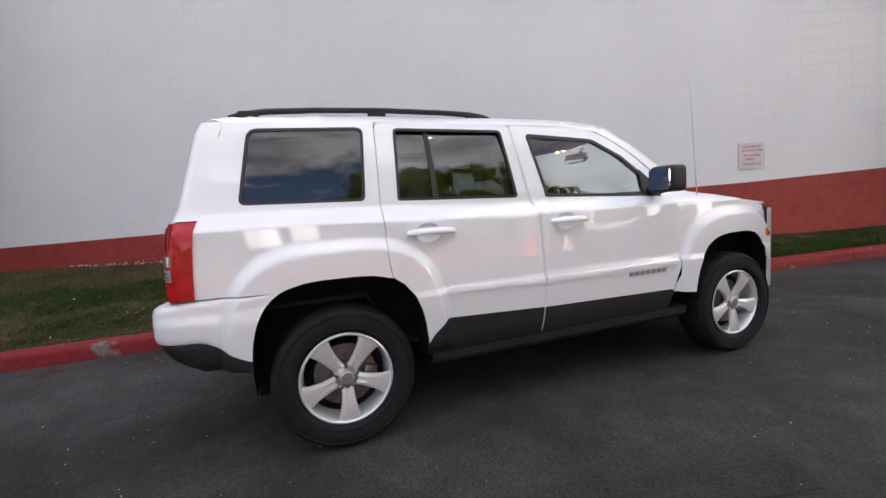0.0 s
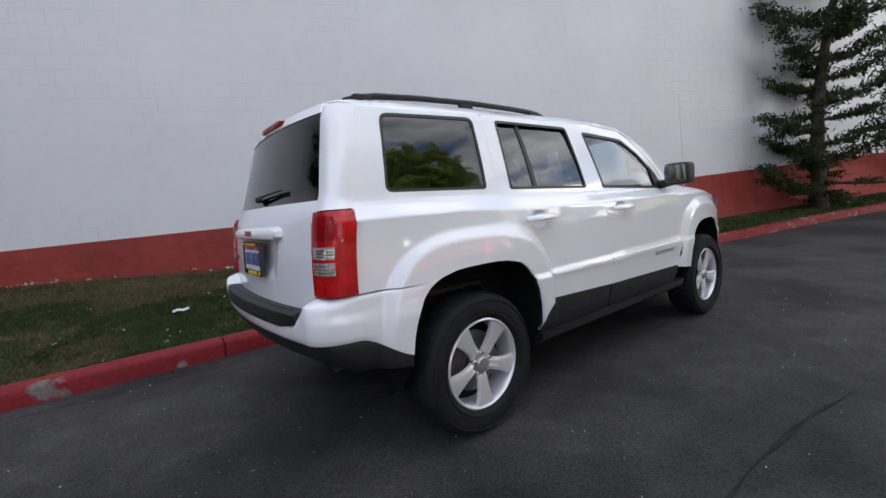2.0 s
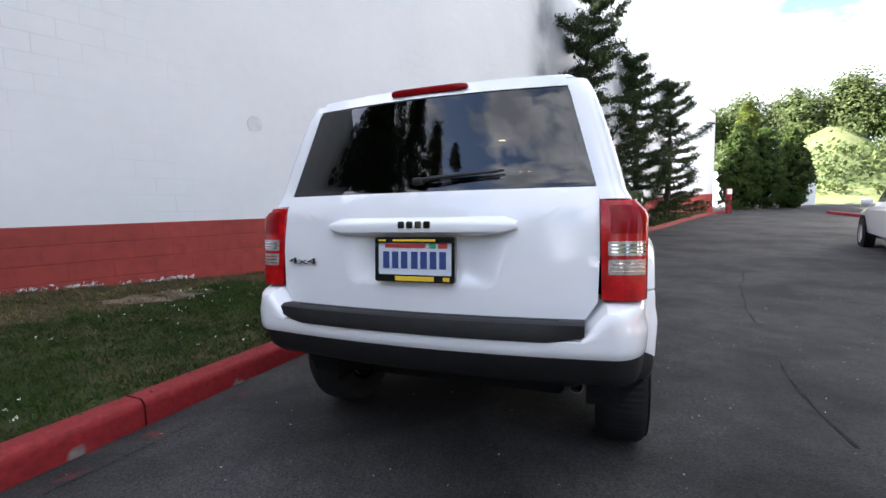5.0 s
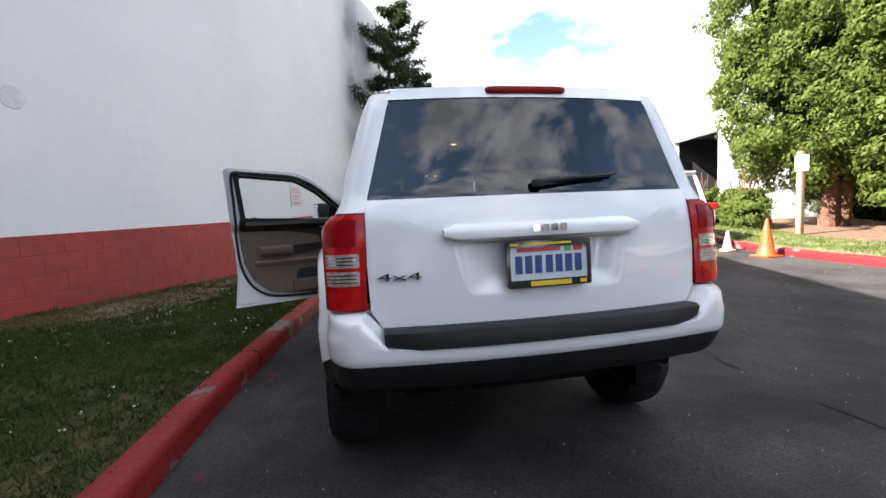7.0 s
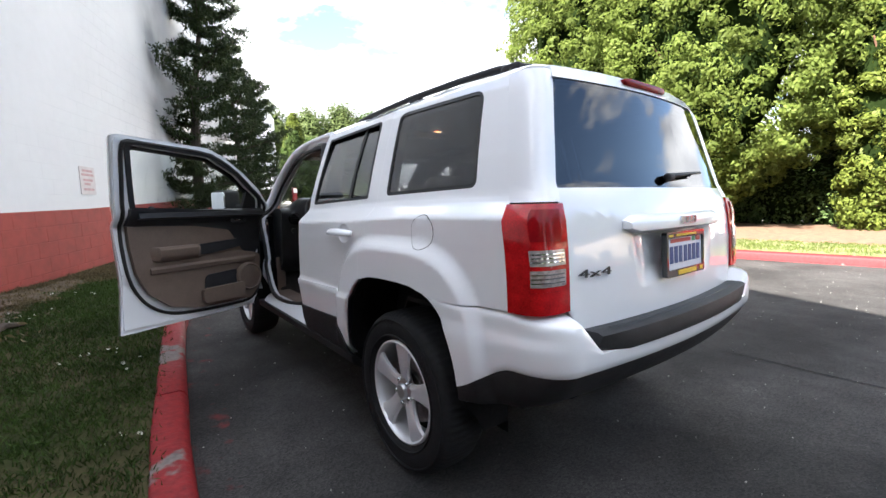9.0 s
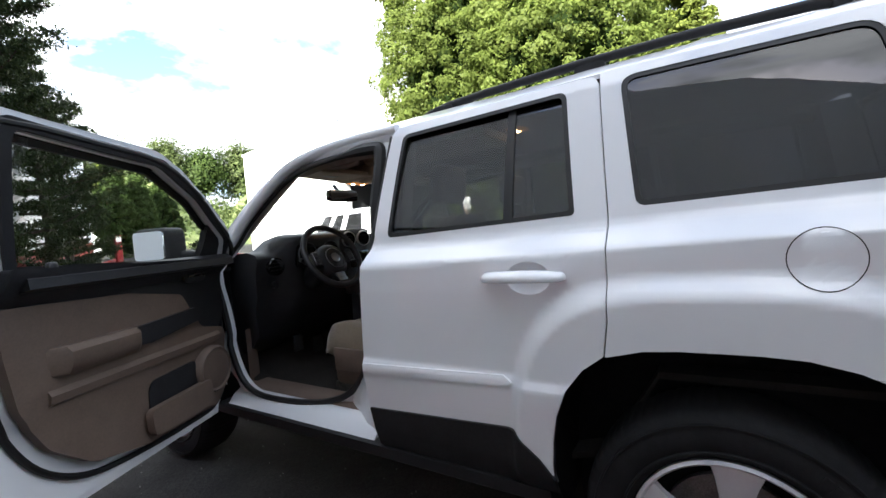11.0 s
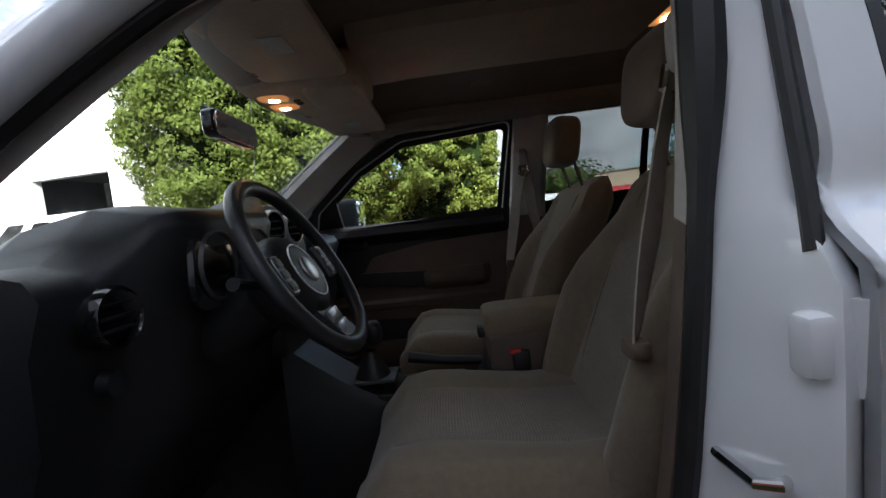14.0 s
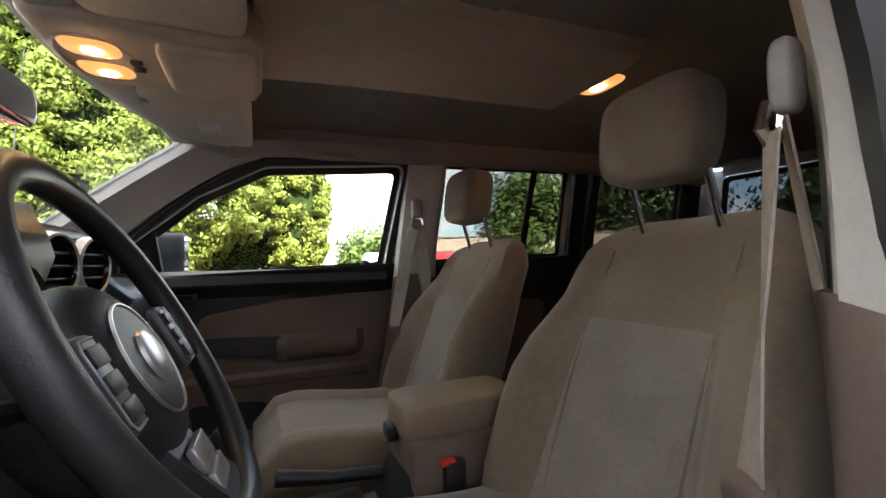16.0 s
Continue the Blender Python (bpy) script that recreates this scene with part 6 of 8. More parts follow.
# ---- seats ----
def front_seat(y0, label):
    """Seat base as the part, with its cushion, bolsters, back, insert and head rest below it."""
    s0 = part("front_seat", rbox((1.36, y0, 0.545), (0.47, 0.44, 0.17), 0.03), TAN, car, label)

    def arc(x):
        return 0.735 + 0.030 * smooth((x - 1.25) / 0.3) - 0.075 * smooth((x - 1.54) / 0.11) ** 2
    rings = []
    for x in fine(1.10, 1.645, 0.0545):
        hw = 0.245 - 0.012 * smooth((1.2 - x) / 0.1) - 0.028 * smooth((x - 1.56) / 0.09)
        zt, zb = arc(x), 0.60
        ring = []
        for t in fine(-1, 1, 0.1):
            e = abs(t)
            z = zt - 0.018 * smooth((0.62 - e) / 0.25) - 0.085 * max(0, (e - 0.86) / 0.14) ** 2
            ring.append(Vector((x, y0 + hw * t, z)))
        ring += [Vector((x, y0 + hw * 0.99, zb + 0.03)), Vector((x, y0 + hw * 0.9, zb)), Vector((x, y0 - hw * 0.9, zb)), Vector((x, y0 - hw * 0.99, zb + 0.03))]
        rings.append(ring)
    part("cushion", loft(rings), FABRIC, s0, "tan cloth cushion", angle=60)
    bm = bmesh.new()
    rows = []
    for x in fine(1.14, 1.58, 0.055):
        rows.append([bm.verts.new((x, y0 + 0.118 * t, arc(x) - 0.018 * smooth((0.62 - abs(0.118 * t / 0.245)) / 0.25) + 0.004 - 0.004 * abs(t) ** 4)) for t in fine(-1, 1, 0.25)])
    for a, b in zip(rows, rows[1:]):
        for i in range(len(a) - 1):
            bm.faces.new((a[i], a[i + 1], b[i + 1], b[i]))
    part("cushion_insert", bm, MESH_CLOTH, s0, "paler woven insert")

    def axis(h):        # the back's middle line, by height
        return 1.185 - 0.225 * ((h - 0.70) / 0.52) + 0.02 * math.sin(math.pi * (h - 0.7) / 0.52)

    def half(h):
        return lerp(h, [(0.66, 0.235), (0.74, 0.262), (0.90, 0.264), (0.98, 0.250), (1.06, 0.222), (1.13, 0.208), (1.18, 0.192), (1.205, 0.168), (1.222, 0.12)])

    def front(h, t):    # bolsters stand forward
        return axis(h) + (0.068 * smooth((abs(t) - 0.45) / 0.32) - 0.07 * max(0, (abs(t) - 0.86) / 0.14) ** 2) * smooth((1.16 - h) / 0.22) - 0.05 * smooth((h - 1.17) / 0.055) ** 2
    rings = []
    for h in (0.64, 0.70, 0.76, 0.82, 0.88, 0.94, 1.0, 1.05, 1.10, 1.14, 1.17, 1.195, 1.212, 1.222):
        hw, ring = half(h), []
        for t in fine(-1, 1, 0.1):
            ring.append(Vector((front(h, t), y0 + hw * t, h)))
        bx = axis(h) - 0.115 + 0.035 * smooth((h - 1.12) / 0.1)
        ring += [Vector((bx + 0.03, y0 + hw * 0.97, h)), Vector((bx, y0 + hw * 0.85, h)), Vector((bx, y0 - hw * 0.85, h)), Vector((bx + 0.03, y0 - hw * 0.97, h))]
        rings.append(ring)
    part("backrest", loft(rings), FABRIC, s0, "tan cloth backrest with side bolsters", angle=60)
    bm = bmesh.new()
    rows = []
    for h in fine(0.72, 1.045, 0.0325):
        w = 0.122 + 0.020 * (1.045 - h) / 0.3
        rows.append([bm.verts.new((front(h, w * t / half(h)) + 0.004 - 0.003 * abs(t) ** 4 - (0.003 if h > 1.04 else 0), y0 + w * t, h)) for t in fine(-1, 1, 0.25)])
    for a, b in zip(rows, rows[1:]):
        for i in range(len(a) - 1):
            bm.faces.new((a[i], a[i + 1], b[i + 1], b[i]))
    part("back_insert", bm, MESH_CLOTH, s0, "paler woven mesh insert")
    for sg in (-1, 1):
        pts = [(front(h, sg * 0.5) + 0.0015, y0 + sg * (0.120 + 0.0 * h), h) for h in fine(0.74, 1.21, 0.047)]
        part("seam", tube(pts, 0.0022, 5), FABRIC, s0)
    hr = part("headrest", pillow((0, 0, 0), (0.105, 0.204, 0.172), 0.45, 0.48, m=Matrix.Translation((0.995, y0 - 0.012, 1.363)) @ Matrix.Rotation(radians(-8), 4, "Y"), warp=lambda p: Vector((p.x, p.y * (1 - 0.9 * max(0, -p.z)), p.z))), FABRIC, s0, "tan cloth headrest")
    for sg in (-1, 1):
        part("headrest_post", tube([(0.945, y0 - 0.008 + sg * 0.073, 1.17), (0.985, y0 - 0.008 + sg * 0.073, 1.31)], 0.0065, 10), CHROME, s0, "chrome headrest post")
    for sg in (-1, 1):
        part("seat_rail", rbox((1.36, y0 + sg * 0.19, 0.445), (0.5, 0.03, 0.05), 0.006), STEEL, s0)
    part("side_shield", rbox((1.34, y0 + math.copysign(0.245, y0), 0.60), (0.42, 0.018, 0.11), 0.02), TAN, s0, "tan seat side shield")
    return s0


front_seat(0.352, "tan cloth driver's seat")
front_seat(-0.37, "tan cloth passenger seat")
# rear bench
bench = part("rear_bench", rbox((0.60, 0, 0.60), (0.46, 1.16, 0.20), 0.06, 3), FABRIC, car, "tan cloth rear bench")
part("bench_back", rbox((0, 0, 0), (0.14, 1.16, 0.58), 0.06, 3, m=Matrix.Translation((0.31, 0, 0.86)) @ Matrix.Rotation(radians(-14), 4, "Y")), FABRIC, bench)
for y in (-0.38, 0.38):
    part("rear_headrest", pillow((0.225, y, 1.205), (0.10, 0.24, 0.15), 0.5, 0.5), FABRIC, bench, "rear headrest")
# console between the seats
con = part("centre_console", loft([[Vector((x, a, b)) for a, b in ((-0.10, 0.42), (-0.088, z - 0.03), (-0.07, z), (0.07, z), (0.088, z - 0.03), (0.10, 0.42))] for x, z in ((1.08, 0.76), (1.36, 0.76), (1.40, 0.66), (1.62, 0.65), (1.76, 0.72), (1.92, 0.84))]), DARK_TRIM, car, "tan and dark centre console")
part("console_lid", pillow((1.235, 0.0, 0.838), (0.275, 0.150, 0.080), 0.28, 0.25), VINYL, con, "tan padded armrest lid")
part("console_bin", rbox((1.235, 0, 0.655), (0.262, 0.192, 0.315), 0.014), TAN, con, "tan moulded bin under the armrest")
part("lid_catch", rbox((1.378, -0.012, 0.805), (0.02, 0.05, 0.03), 0.005), DARK_TRIM, con)
part("console_top", rbox((1.60, 0, 0.668), (0.34, 0.15, 0.025), 0.01, m=None), DARK_TRIM, con)
part("shifter_boot", lathe([(0.055, 0.0), (0.045, 0.02), (0.018, 0.08)], 20, Matrix.Translation((1.70, 0, 0.705))), DARK_TRIM, con)
part("shift_knob", pillow((1.685, 0, 0.835), (0.05, 0.05, 0.075), 0.8, 0.8, 16, 10), DARK_TRIM, con, "dark shift knob")
part("shift_plate", rbox((1.70, 0, 0.708), (0.14, 0.11, 0.012), 0.01), GRAPHITE, con)
for y in (0.10, -0.10):
    b = part("belt_buckle", rbox((1.285, y, 0.735), (0.045, 0.026, 0.08), 0.008), DARK_TRIM, car, "belt buckle with a red button")
    part("release_button", rbox((1.300, y, 0.772), (0.030, 0.022, 0.012), 0.003, m=None), BUCKLE_RED, b, "red button")
part("hand_brake", tube([(1.36, -0.06, 0.70), (1.50, -0.06, 0.715), (1.60, -0.06, 0.735)], [0.013, 0.014, 0.017], 10), DARK_TRIM, con)


def webbing(pts, w, across, name, parent):
    """A flat strap along points, turned about the upright by degrees given along its length."""
    bm = bmesh.new()
    rings = []
    for p in pts:
        p = Vector(p)
        t = len(rings) / (len(pts) - 1)
        turn = radians(lerp(t, across))
        a = Vector((math.cos(turn), math.copysign(math.sin(turn), p.y), 0)) * w / 2
        n = Vector((-a.y, a.x, 0.0)).normalized() * 0.0014
        rings.append([p - a - n, p + a - n, p + a + n, p - a + n])
    return part(name, loft(rings, bm=bm), BELT, parent)


for s in (-1, 1):
    ring = part("belt_guide", pillow((1.098, s * 0.590, 1.345), (0.040, 0.026, 0.085), 0.6, 0.6), PILLAR_TRIM, car, "pale belt guide cover")
    part("belt_loop", tube([(1.080, s * 0.574, 1.290), (1.100, s * 0.572, 1.273), (1.120, s * 0.574, 1.290), (1.115, s * 0.578, 1.315), (1.085, s * 0.578, 1.315), (1.080, s * 0.574, 1.290)], 0.007, 6), CHROME, ring)
    webbing(spline([(1.112, s * 0.580, 1.285), (1.135, s * 0.586, 1.20), (1.155, s * 0.588, 1.10), (1.175, s * 0.588, 1.01), (1.19, s * 0.588, 0.935)], 4), 0.046, [(0, 46), (0.3, 40), (0.55, 31), (1, 56)], "belt_strap", ring)
    webbing([(1.092, s * 0.582, 1.300), (1.060, s * 0.606, 1.0), (1.045, s * 0.63, 0.6)], 0.046, [(0, 34), (1, 44)], "belt_strap", ring)
    part("belt_tongue", rbox((1.192, s * 0.588, 0.922), (0.03, 0.045, 0.030), 0.008), TAN, ring, "belt tongue plate")
# pedals
for y, z in ((0.30, 0.56), (0.44, 0.60)):
    part("pedal", rbox((2.02, y, z), (0.02, 0.06, 0.09), 0.006), BLACK_PL, car)

# ---- planting ----
rng = np.random.default_rng(7)


def leaf_mat(name, col, col2, trans=0.35, rough=0.55):
    m = bpy.data.materials.new(name)
    m.use_nodes = True
    t = m.node_tree
    b = t.nodes["Principled BSDF"]
    b.inputs["Roughness"].default_value = rough
    b.inputs["Specular IOR Level"].default_value = 0.12
    g = t.nodes.new("ShaderNodeNewGeometry")
    r = t.nodes.new("ShaderNodeValToRGB")
    r.color_ramp.elements[0].color, r.color_ramp.elements[1].color = (*col2, 1), (*col, 1)
    r.color_ramp.elements[0].position, r.color_ramp.elements[1].position = 0.1, 0.9
    t.links.new(g.outputs["Random Per Island"], r.inputs["Fac"])
    co = t.nodes.new("ShaderNodeTexCoord")
    n = t.nodes.new("ShaderNodeTexNoise")
    n.inputs["Scale"].default_value = 1.3
    t.links.new(co.outputs["Object"], n.inputs["Vector"])
    hs = t.nodes.new("ShaderNodeHueSaturation")
    mr = t.nodes.new("ShaderNodeMapRange")
    mr.inputs["From Min"].default_value, mr.inputs["From Max"].default_value = 0.3, 0.7
    mr.inputs["To Min"].default_value, mr.inputs["To Max"].default_value = 0.72, 1.25
    t.links.new(n.outputs["Fac"], mr.inputs["Value"])
    t.links.new(mr.outputs["Result"], hs.inputs["Value"])
    t.links.new(r.outputs["Color"], hs.inputs["Color"])
    t.links.new(hs.outputs["Color"], b.inputs["Base Color"])
    tr = t.nodes.new("ShaderNodeBsdfTranslucent")
    t.links.new(hs.outputs["Color"], tr.inputs["Color"])
    mi = t.nodes.new("ShaderNodeMixShader")
    mi.inputs["Fac"].default_value = trans
    o = t.nodes["Material Output"]
    t.links.new(b.outputs[0], mi.inputs[1])
    t.links.new(tr.outputs[0], mi.inputs[2])
    t.links.new(mi.outputs[0], o.inputs["Surface"])
    return m


LEAF_BRIGHT = leaf_mat("sunny laurel leaf", (0.160, 0.202, 0.047), (0.115, 0.156, 0.035), 0.6)
LEAF_YELLOW = leaf_mat("yellow-green conifer spray", (0.13, 0.16, 0.03), (0.08, 0.105, 0.02))
LEAF_DARK = leaf_mat("dark pine needle", (0.027, 0.045, 0.020), (0.012, 0.022, 0.011), 0.15)
LEAF_PINE = leaf_mat("pine needle", (0.050, 0.070, 0.026), (0.026, 0.038, 0.015), 0.2)
LEAF_MID = leaf_mat("mid green leaf", (0.07, 0.105, 0.026), (0.035, 0.06, 0.014))
# hedge leaf darkened in its colour to stand for the shade under the trees
LEAF_SHADE = leaf_mat("shaded hedge leaf", (0.085, 0.13, 0.038), (0.035, 0.060, 0.018), 0.2)
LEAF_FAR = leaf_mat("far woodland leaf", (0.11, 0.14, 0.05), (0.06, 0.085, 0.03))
GRASS = leaf_mat("grass blade", (0.050, 0.084, 0.019), (0.024, 0.046, 0.010), 0.3)
DRY = leaf_mat("dry grass blade", (0.17, 0.135, 0.070), (0.085, 0.068, 0.035), 0.3)
DAISY = leaf_mat("white clover head", (0.75, 0.75, 0.68), (0.5, 0.5, 0.42), 0.2)
# near-black, so the shade in a crown's gaps lies in this colour
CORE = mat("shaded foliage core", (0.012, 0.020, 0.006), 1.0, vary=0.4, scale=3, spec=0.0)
BARK = mat("red-brown bark", (0.15, 0.075, 0.045), 0.95, vary=0.45, scale=7, bump=0.8, bscale=35)
BARK_GREY = mat("grey-brown bark", (0.075, 0.055, 0.042), 0.95, vary=0.4, scale=9, bump=0.8, bscale=40)


def cloud_of_leaves(name, centres, size, spread, per, material, parent=None, up=0.35, slim=0.5, label="", kind="", face=None):
    """Clumps of small folded leaves round the given centres, joined in one mesh."""
    n = len(centres) * per
    c = np.repeat(np.asarray(centres, float), per, axis=0) + rng.normal(0, 1, (n, 3)) * np.asarray(spread)
    a = rng.normal(0, 1, (n, 3))
    a[:, 2] += up * 2
    a /= np.linalg.norm(a, axis=1)[:, None]
    b = np.cross(a, rng.normal(0, 1, (n, 3)))
    b /= np.linalg.norm(b, axis=1)[:, None] + 1e-9
    nn = np.cross(a, b)
    if face is not None:          # blades lie like shingles, facing out from the crown's middle
        out = c - np.asarray(face)
        out /= np.linalg.norm(out, axis=1)[:, None] + 1e-9
        out[:, 2] += 0.35
        nn = out + rng.normal(0, 0.34, (n, 3))
        nn /= np.linalg.norm(nn, axis=1)[:, None]
        a = np.cross(nn, rng.normal(0, 1, (n, 3)))
        a /= np.linalg.norm(a, axis=1)[:, None] + 1e-9
        b = np.cross(nn, a)
    s = size * rng.uniform(0.6, 1.35, (n, 1))
    v = np.stack([c - a * s * 0.5, c + b * s * slim * 0.5 + nn * s * 0.12, c + a * s * 0.5, c - b * s * slim * 0.5 + nn * s * 0.12], 1).reshape(-1, 3)
    me = bpy.data.meshes.new(name)
    me.vertices.add(n * 4)
    me.vertices.foreach_set("co", v.ravel())
    me.loops.add(n * 4)
    me.loops.foreach_set("vertex_index", np.arange(n * 4, dtype=np.int32))
    me.polygons.add(n)
    me.polygons.foreach_set("loop_start", np.arange(0, n * 4, 4, dtype=np.int32))
    me.polygons.foreach_set("loop_total", np.full(n, 4, dtype=np.int32))
    me.update(calc_edges=True)
    me.materials.append(material)
    ob = new(name, me)
    ob.parent = parent
    if label or kind:
        tagged(ob, label, kind=kind)
    return ob


def lump(c, r, seed, nu=22, nv=14, rough=0.22, taper=0.0):
    """An uneven added solid, near-black for inner shade, so that no light shines right through a crown."""
    rings = []
    for j in range(nv + 1):
        ph = -math.pi / 2 + math.pi * (j + 0.05) / (nv + 0.1)
        rings.append([])
        for i in range(nu):
            th = 2 * math.pi * i / nu
            d = Vector((math.cos(ph) * math.cos(th), math.cos(ph) * math.sin(th), math.sin(ph)))
            k = 1 + rough * noise.noise(d * 2.3 + Vector((seed, 0, 0)))
            w = 1 - taper * smooth((d.z * k + 0.3) / 1.3)
            rings[-1].append(Vector((c[0] + d.x * r[0] * k * w, c[1] + d.y * r[1] * k * w, c[2] + d.z * r[2] * k)))
    return loft(rings)


def clumps(name, centres, middle, size, radius, per, material, parent, slim=0.5):
    """Rounded tufts: leaves lie shingled over a small dome round each centre, tops and outsides fuller than undersides."""
    n = len(centres) * per
    c0 = np.repeat(np.asarray(centres, float), per, axis=0)
    out = c0 - np.asarray(middle)
    out[:, 2] *= 0.5
    out /= np.linalg.norm(out, axis=1)[:, None] + 1e-9
    u = rng.normal(0, 1, (n, 3)) + out * 0.75
    u[:, 2] += 0.35
    u /= np.linalg.norm(u, axis=1)[:, None] + 1e-9
    rad = np.repeat(radius * rng.uniform(0.65, 1.3, len(centres)), per)[:, None]
    c = c0 + u * rad * rng.uniform(0.62, 1.06, (n, 1)) * np.array([1.0, 1.0, 0.8])
    nn = u + rng.normal(0, 0.38, (n, 3))
    nn /= np.linalg.norm(nn, axis=1)[:, None]
    way = rng.normal(0, 0.8, (n, 3)) + out * 0.5
    way[:, 2] -= 0.5
    b = np.cross(nn, way)
    b /= np.linalg.norm(b, axis=1)[:, None] + 1e-9
    a = np.cross(b, nn)
    s = size * rng.uniform(0.6, 1.35, (n, 1))
    v = np.stack([c - a * s * 0.5, c + b * s * slim * 0.5 + nn * s * 0.10, c + a * s * 0.5 - nn * s * 0.10, c - b * s * slim * 0.5 + nn * s * 0.10], 1).reshape(-1, 3)
    me = bpy.data.meshes.new(name)
    me.vertices.add(n * 4)
    me.vertices.foreach_set("co", v.ravel())
    me.loops.add(n * 4)
    me.loops.foreach_set("vertex_index", np.arange(n * 4, dtype=np.int32))
    me.polygons.add(n)
    me.polygons.foreach_set("loop_start", np.arange(0, n * 4, 4, dtype=np.int32))
    me.polygons.foreach_set("loop_total", np.full(n, 4, dtype=np.int32))
    me.update(calc_edges=True)
    me.materials.append(material)
    ob = new(name, me)
    ob.parent = parent
    return ob


def crown_points(c, r, n, seed, power=2.6, rough=0.30, lo=-1.0, taper=0.0):
    """Points on an uneven superellipsoid shell."""
    out = []
    g = np.random.default_rng(seed)
    while len(out) < n:
        d = Vector(g.normal(0, 1, 3)).normalized()
        if d.z < lo:
            continue
        k = (abs(d.x) ** power + abs(d.y) ** power + abs(d.z) ** power) ** (-1 / power)
        k *= 1 + rough * noise.noise(d * 3.1 + Vector((seed, 0, 0))) + 0.75 * rough * noise.noise(d * 8 + Vector((seed, 3, 0)))
        k *= g.uniform(0.90, 1.02)
        w = 1 - taper * smooth((d.z * k + 0.3) / 1.3)
        out.append((c[0] + d.x * r[0] * k * w, c[1] + d.y * r[1] * k * w, c[2] + d.z * r[2] * k))
    return out


def broad_tree(x, y, z0, r, zc, hz, n, size, material, label, seed, trunk=0.22, per=22, bark=None, cat="tree", name="tree", clump=1.7, tuft=0.0, taper=0.0, power=2.6):
    t = thing(name, label, cat, at=(0, 0, 0))
    g = rise(min(x, 45), y) + z0
    tr = bmesh.new()
    g2 = np.random.default_rng(seed)
    for k in range(3 if trunk > 0.15 else 1):
        ox, oy = g2.uniform(-0.25, 0.25, 2) if k else (0, 0)
        tube([(x + ox, y + oy, g - 0.1), (x + ox * 1.3, y + oy * 1.3, g + zc * 0.35), (x + ox * 3, y + oy * 3, g + zc), (x + ox * 4, y + oy * 4, g + zc + hz * 0.6)], [trunk * 1.25, trunk, trunk * 0.7, 0.03], 9, bm=tr)
        for j in range(4):
            a, hh = g2.uniform(0, 6.28), g + zc * g2.uniform(0.5, 1.1)
            tube([(x + ox, y + oy, hh), (x + math.cos(a) * r[0] * 0.4, y + math.sin(a) * r[1] * 0.4, hh + 0.6), (x + math.cos(a) * r[0] * 0.75, y + math.sin(a) * r[1] * 0.75, hh + 1.3)], [trunk * 0.4, trunk * 0.25, 0.02], 6, bm=tr)
    part("trunk", tr, bark or BARK, t, "red-brown trunks" if bark is None else "")
    c = (x, y, g + zc)
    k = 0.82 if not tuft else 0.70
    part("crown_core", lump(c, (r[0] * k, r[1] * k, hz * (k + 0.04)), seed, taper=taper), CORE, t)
    if tuft:
        clumps("crown", crown_points(c, (r[0] - tuft * 0.6, r[1] - tuft * 0.6, hz - tuft * 0.5), n, seed, power, 0.22, taper=taper), c, size, tuft, per, material, t)
        return t
    cloud_of_leaves("crown", crown_points(c, (r[0], r[1], hz), n // 2, seed), size, size * clump, per * 2, material, t, up=0.1, slim=0.62, face=(c[0], c[1], c[2] - 0.4 * hz))
    return t


def pine(x, y, h, seed, lean, material, spread=1.0, sway=0.0, label="dark layered pine tree beside the wall"):
    """Open layered conifer with upswept limbs."""
    g = np.random.default_rng(seed)
    z0 = rise(x, y) + 0.15
    t = thing("pine_tree", label, "tree", "pines along the wall")
    tr = bmesh.new()
    top = (x + lean, y, z0 + h)

    def spine(k):
        return Vector((x + lean * k * k + 0.10 * math.sin(k * 7 + seed), y + sway * k * k + 0.08 * math.sin(k * 5 + seed * 2), z0 + h * k))
    tube([spine(k) for k in fine(0, 1, 0.1)], [0.14 * (1 - k) + 0.012 for k in fine(0, 1, 0.1)], 9, bm=tr)
    centres = []
    nl = int(47 * h / 8)
    for i in range(nl):
        k = 0.03 + 0.95 * (i + g.uniform(-0.3, 0.3)) / nl
        base = spine(k)
        ln = spread * (1.8 * (1 - k) ** 0.65 + 0.14) * g.uniform(0.5, 1.2)
        if g.uniform() < 0.24 and k < 0.88:
            ln *= 1.6
        a = i * 2.4 + g.uniform(-0.5, 0.5)
        lift = g.uniform(0.15, 0.5) + 0.25 * k

        def limb(u):
            return base + Vector((math.cos(a) * ln * u, math.sin(a) * ln * u, ln * (lift * u * u - 0.12 * u)))
        tube([limb(u) for u in fine(0, 1, 0.2)], [0.03 * (1 - u) + 0.006 for u in fine(0, 1, 0.2)], 5, bm=tr)
        for u in fine(0.12, 1.0, 0.075):
            p = limb(u)
            w = 0.20 * ln * (1.05 - u * 0.8)
            for q in range(2):
                centres.append((p.x + g.normal(0, w * 0.6), p.y + g.normal(0, w * 0.6), p.z + g.normal(0, 0.03) + 0.03))
    part("trunk", tr, BARK_GREY, t)
    cloud_of_leaves("needles", centres, 0.10, (0.11, 0.11, 0.035), 48, material, t, up=0.45, slim=0.28)
    return t


pine(10.9, -0.05, 7.2, 3, 0.2, LEAF_PINE, 1.2, -0.55)
pine(15.2, -1.95, 6.4, 11, 0.3, LEAF_PINE, 1.15)
pine(19.9, -3.75, 6.5, 23, 0.4, LEAF_PINE, 1.2)
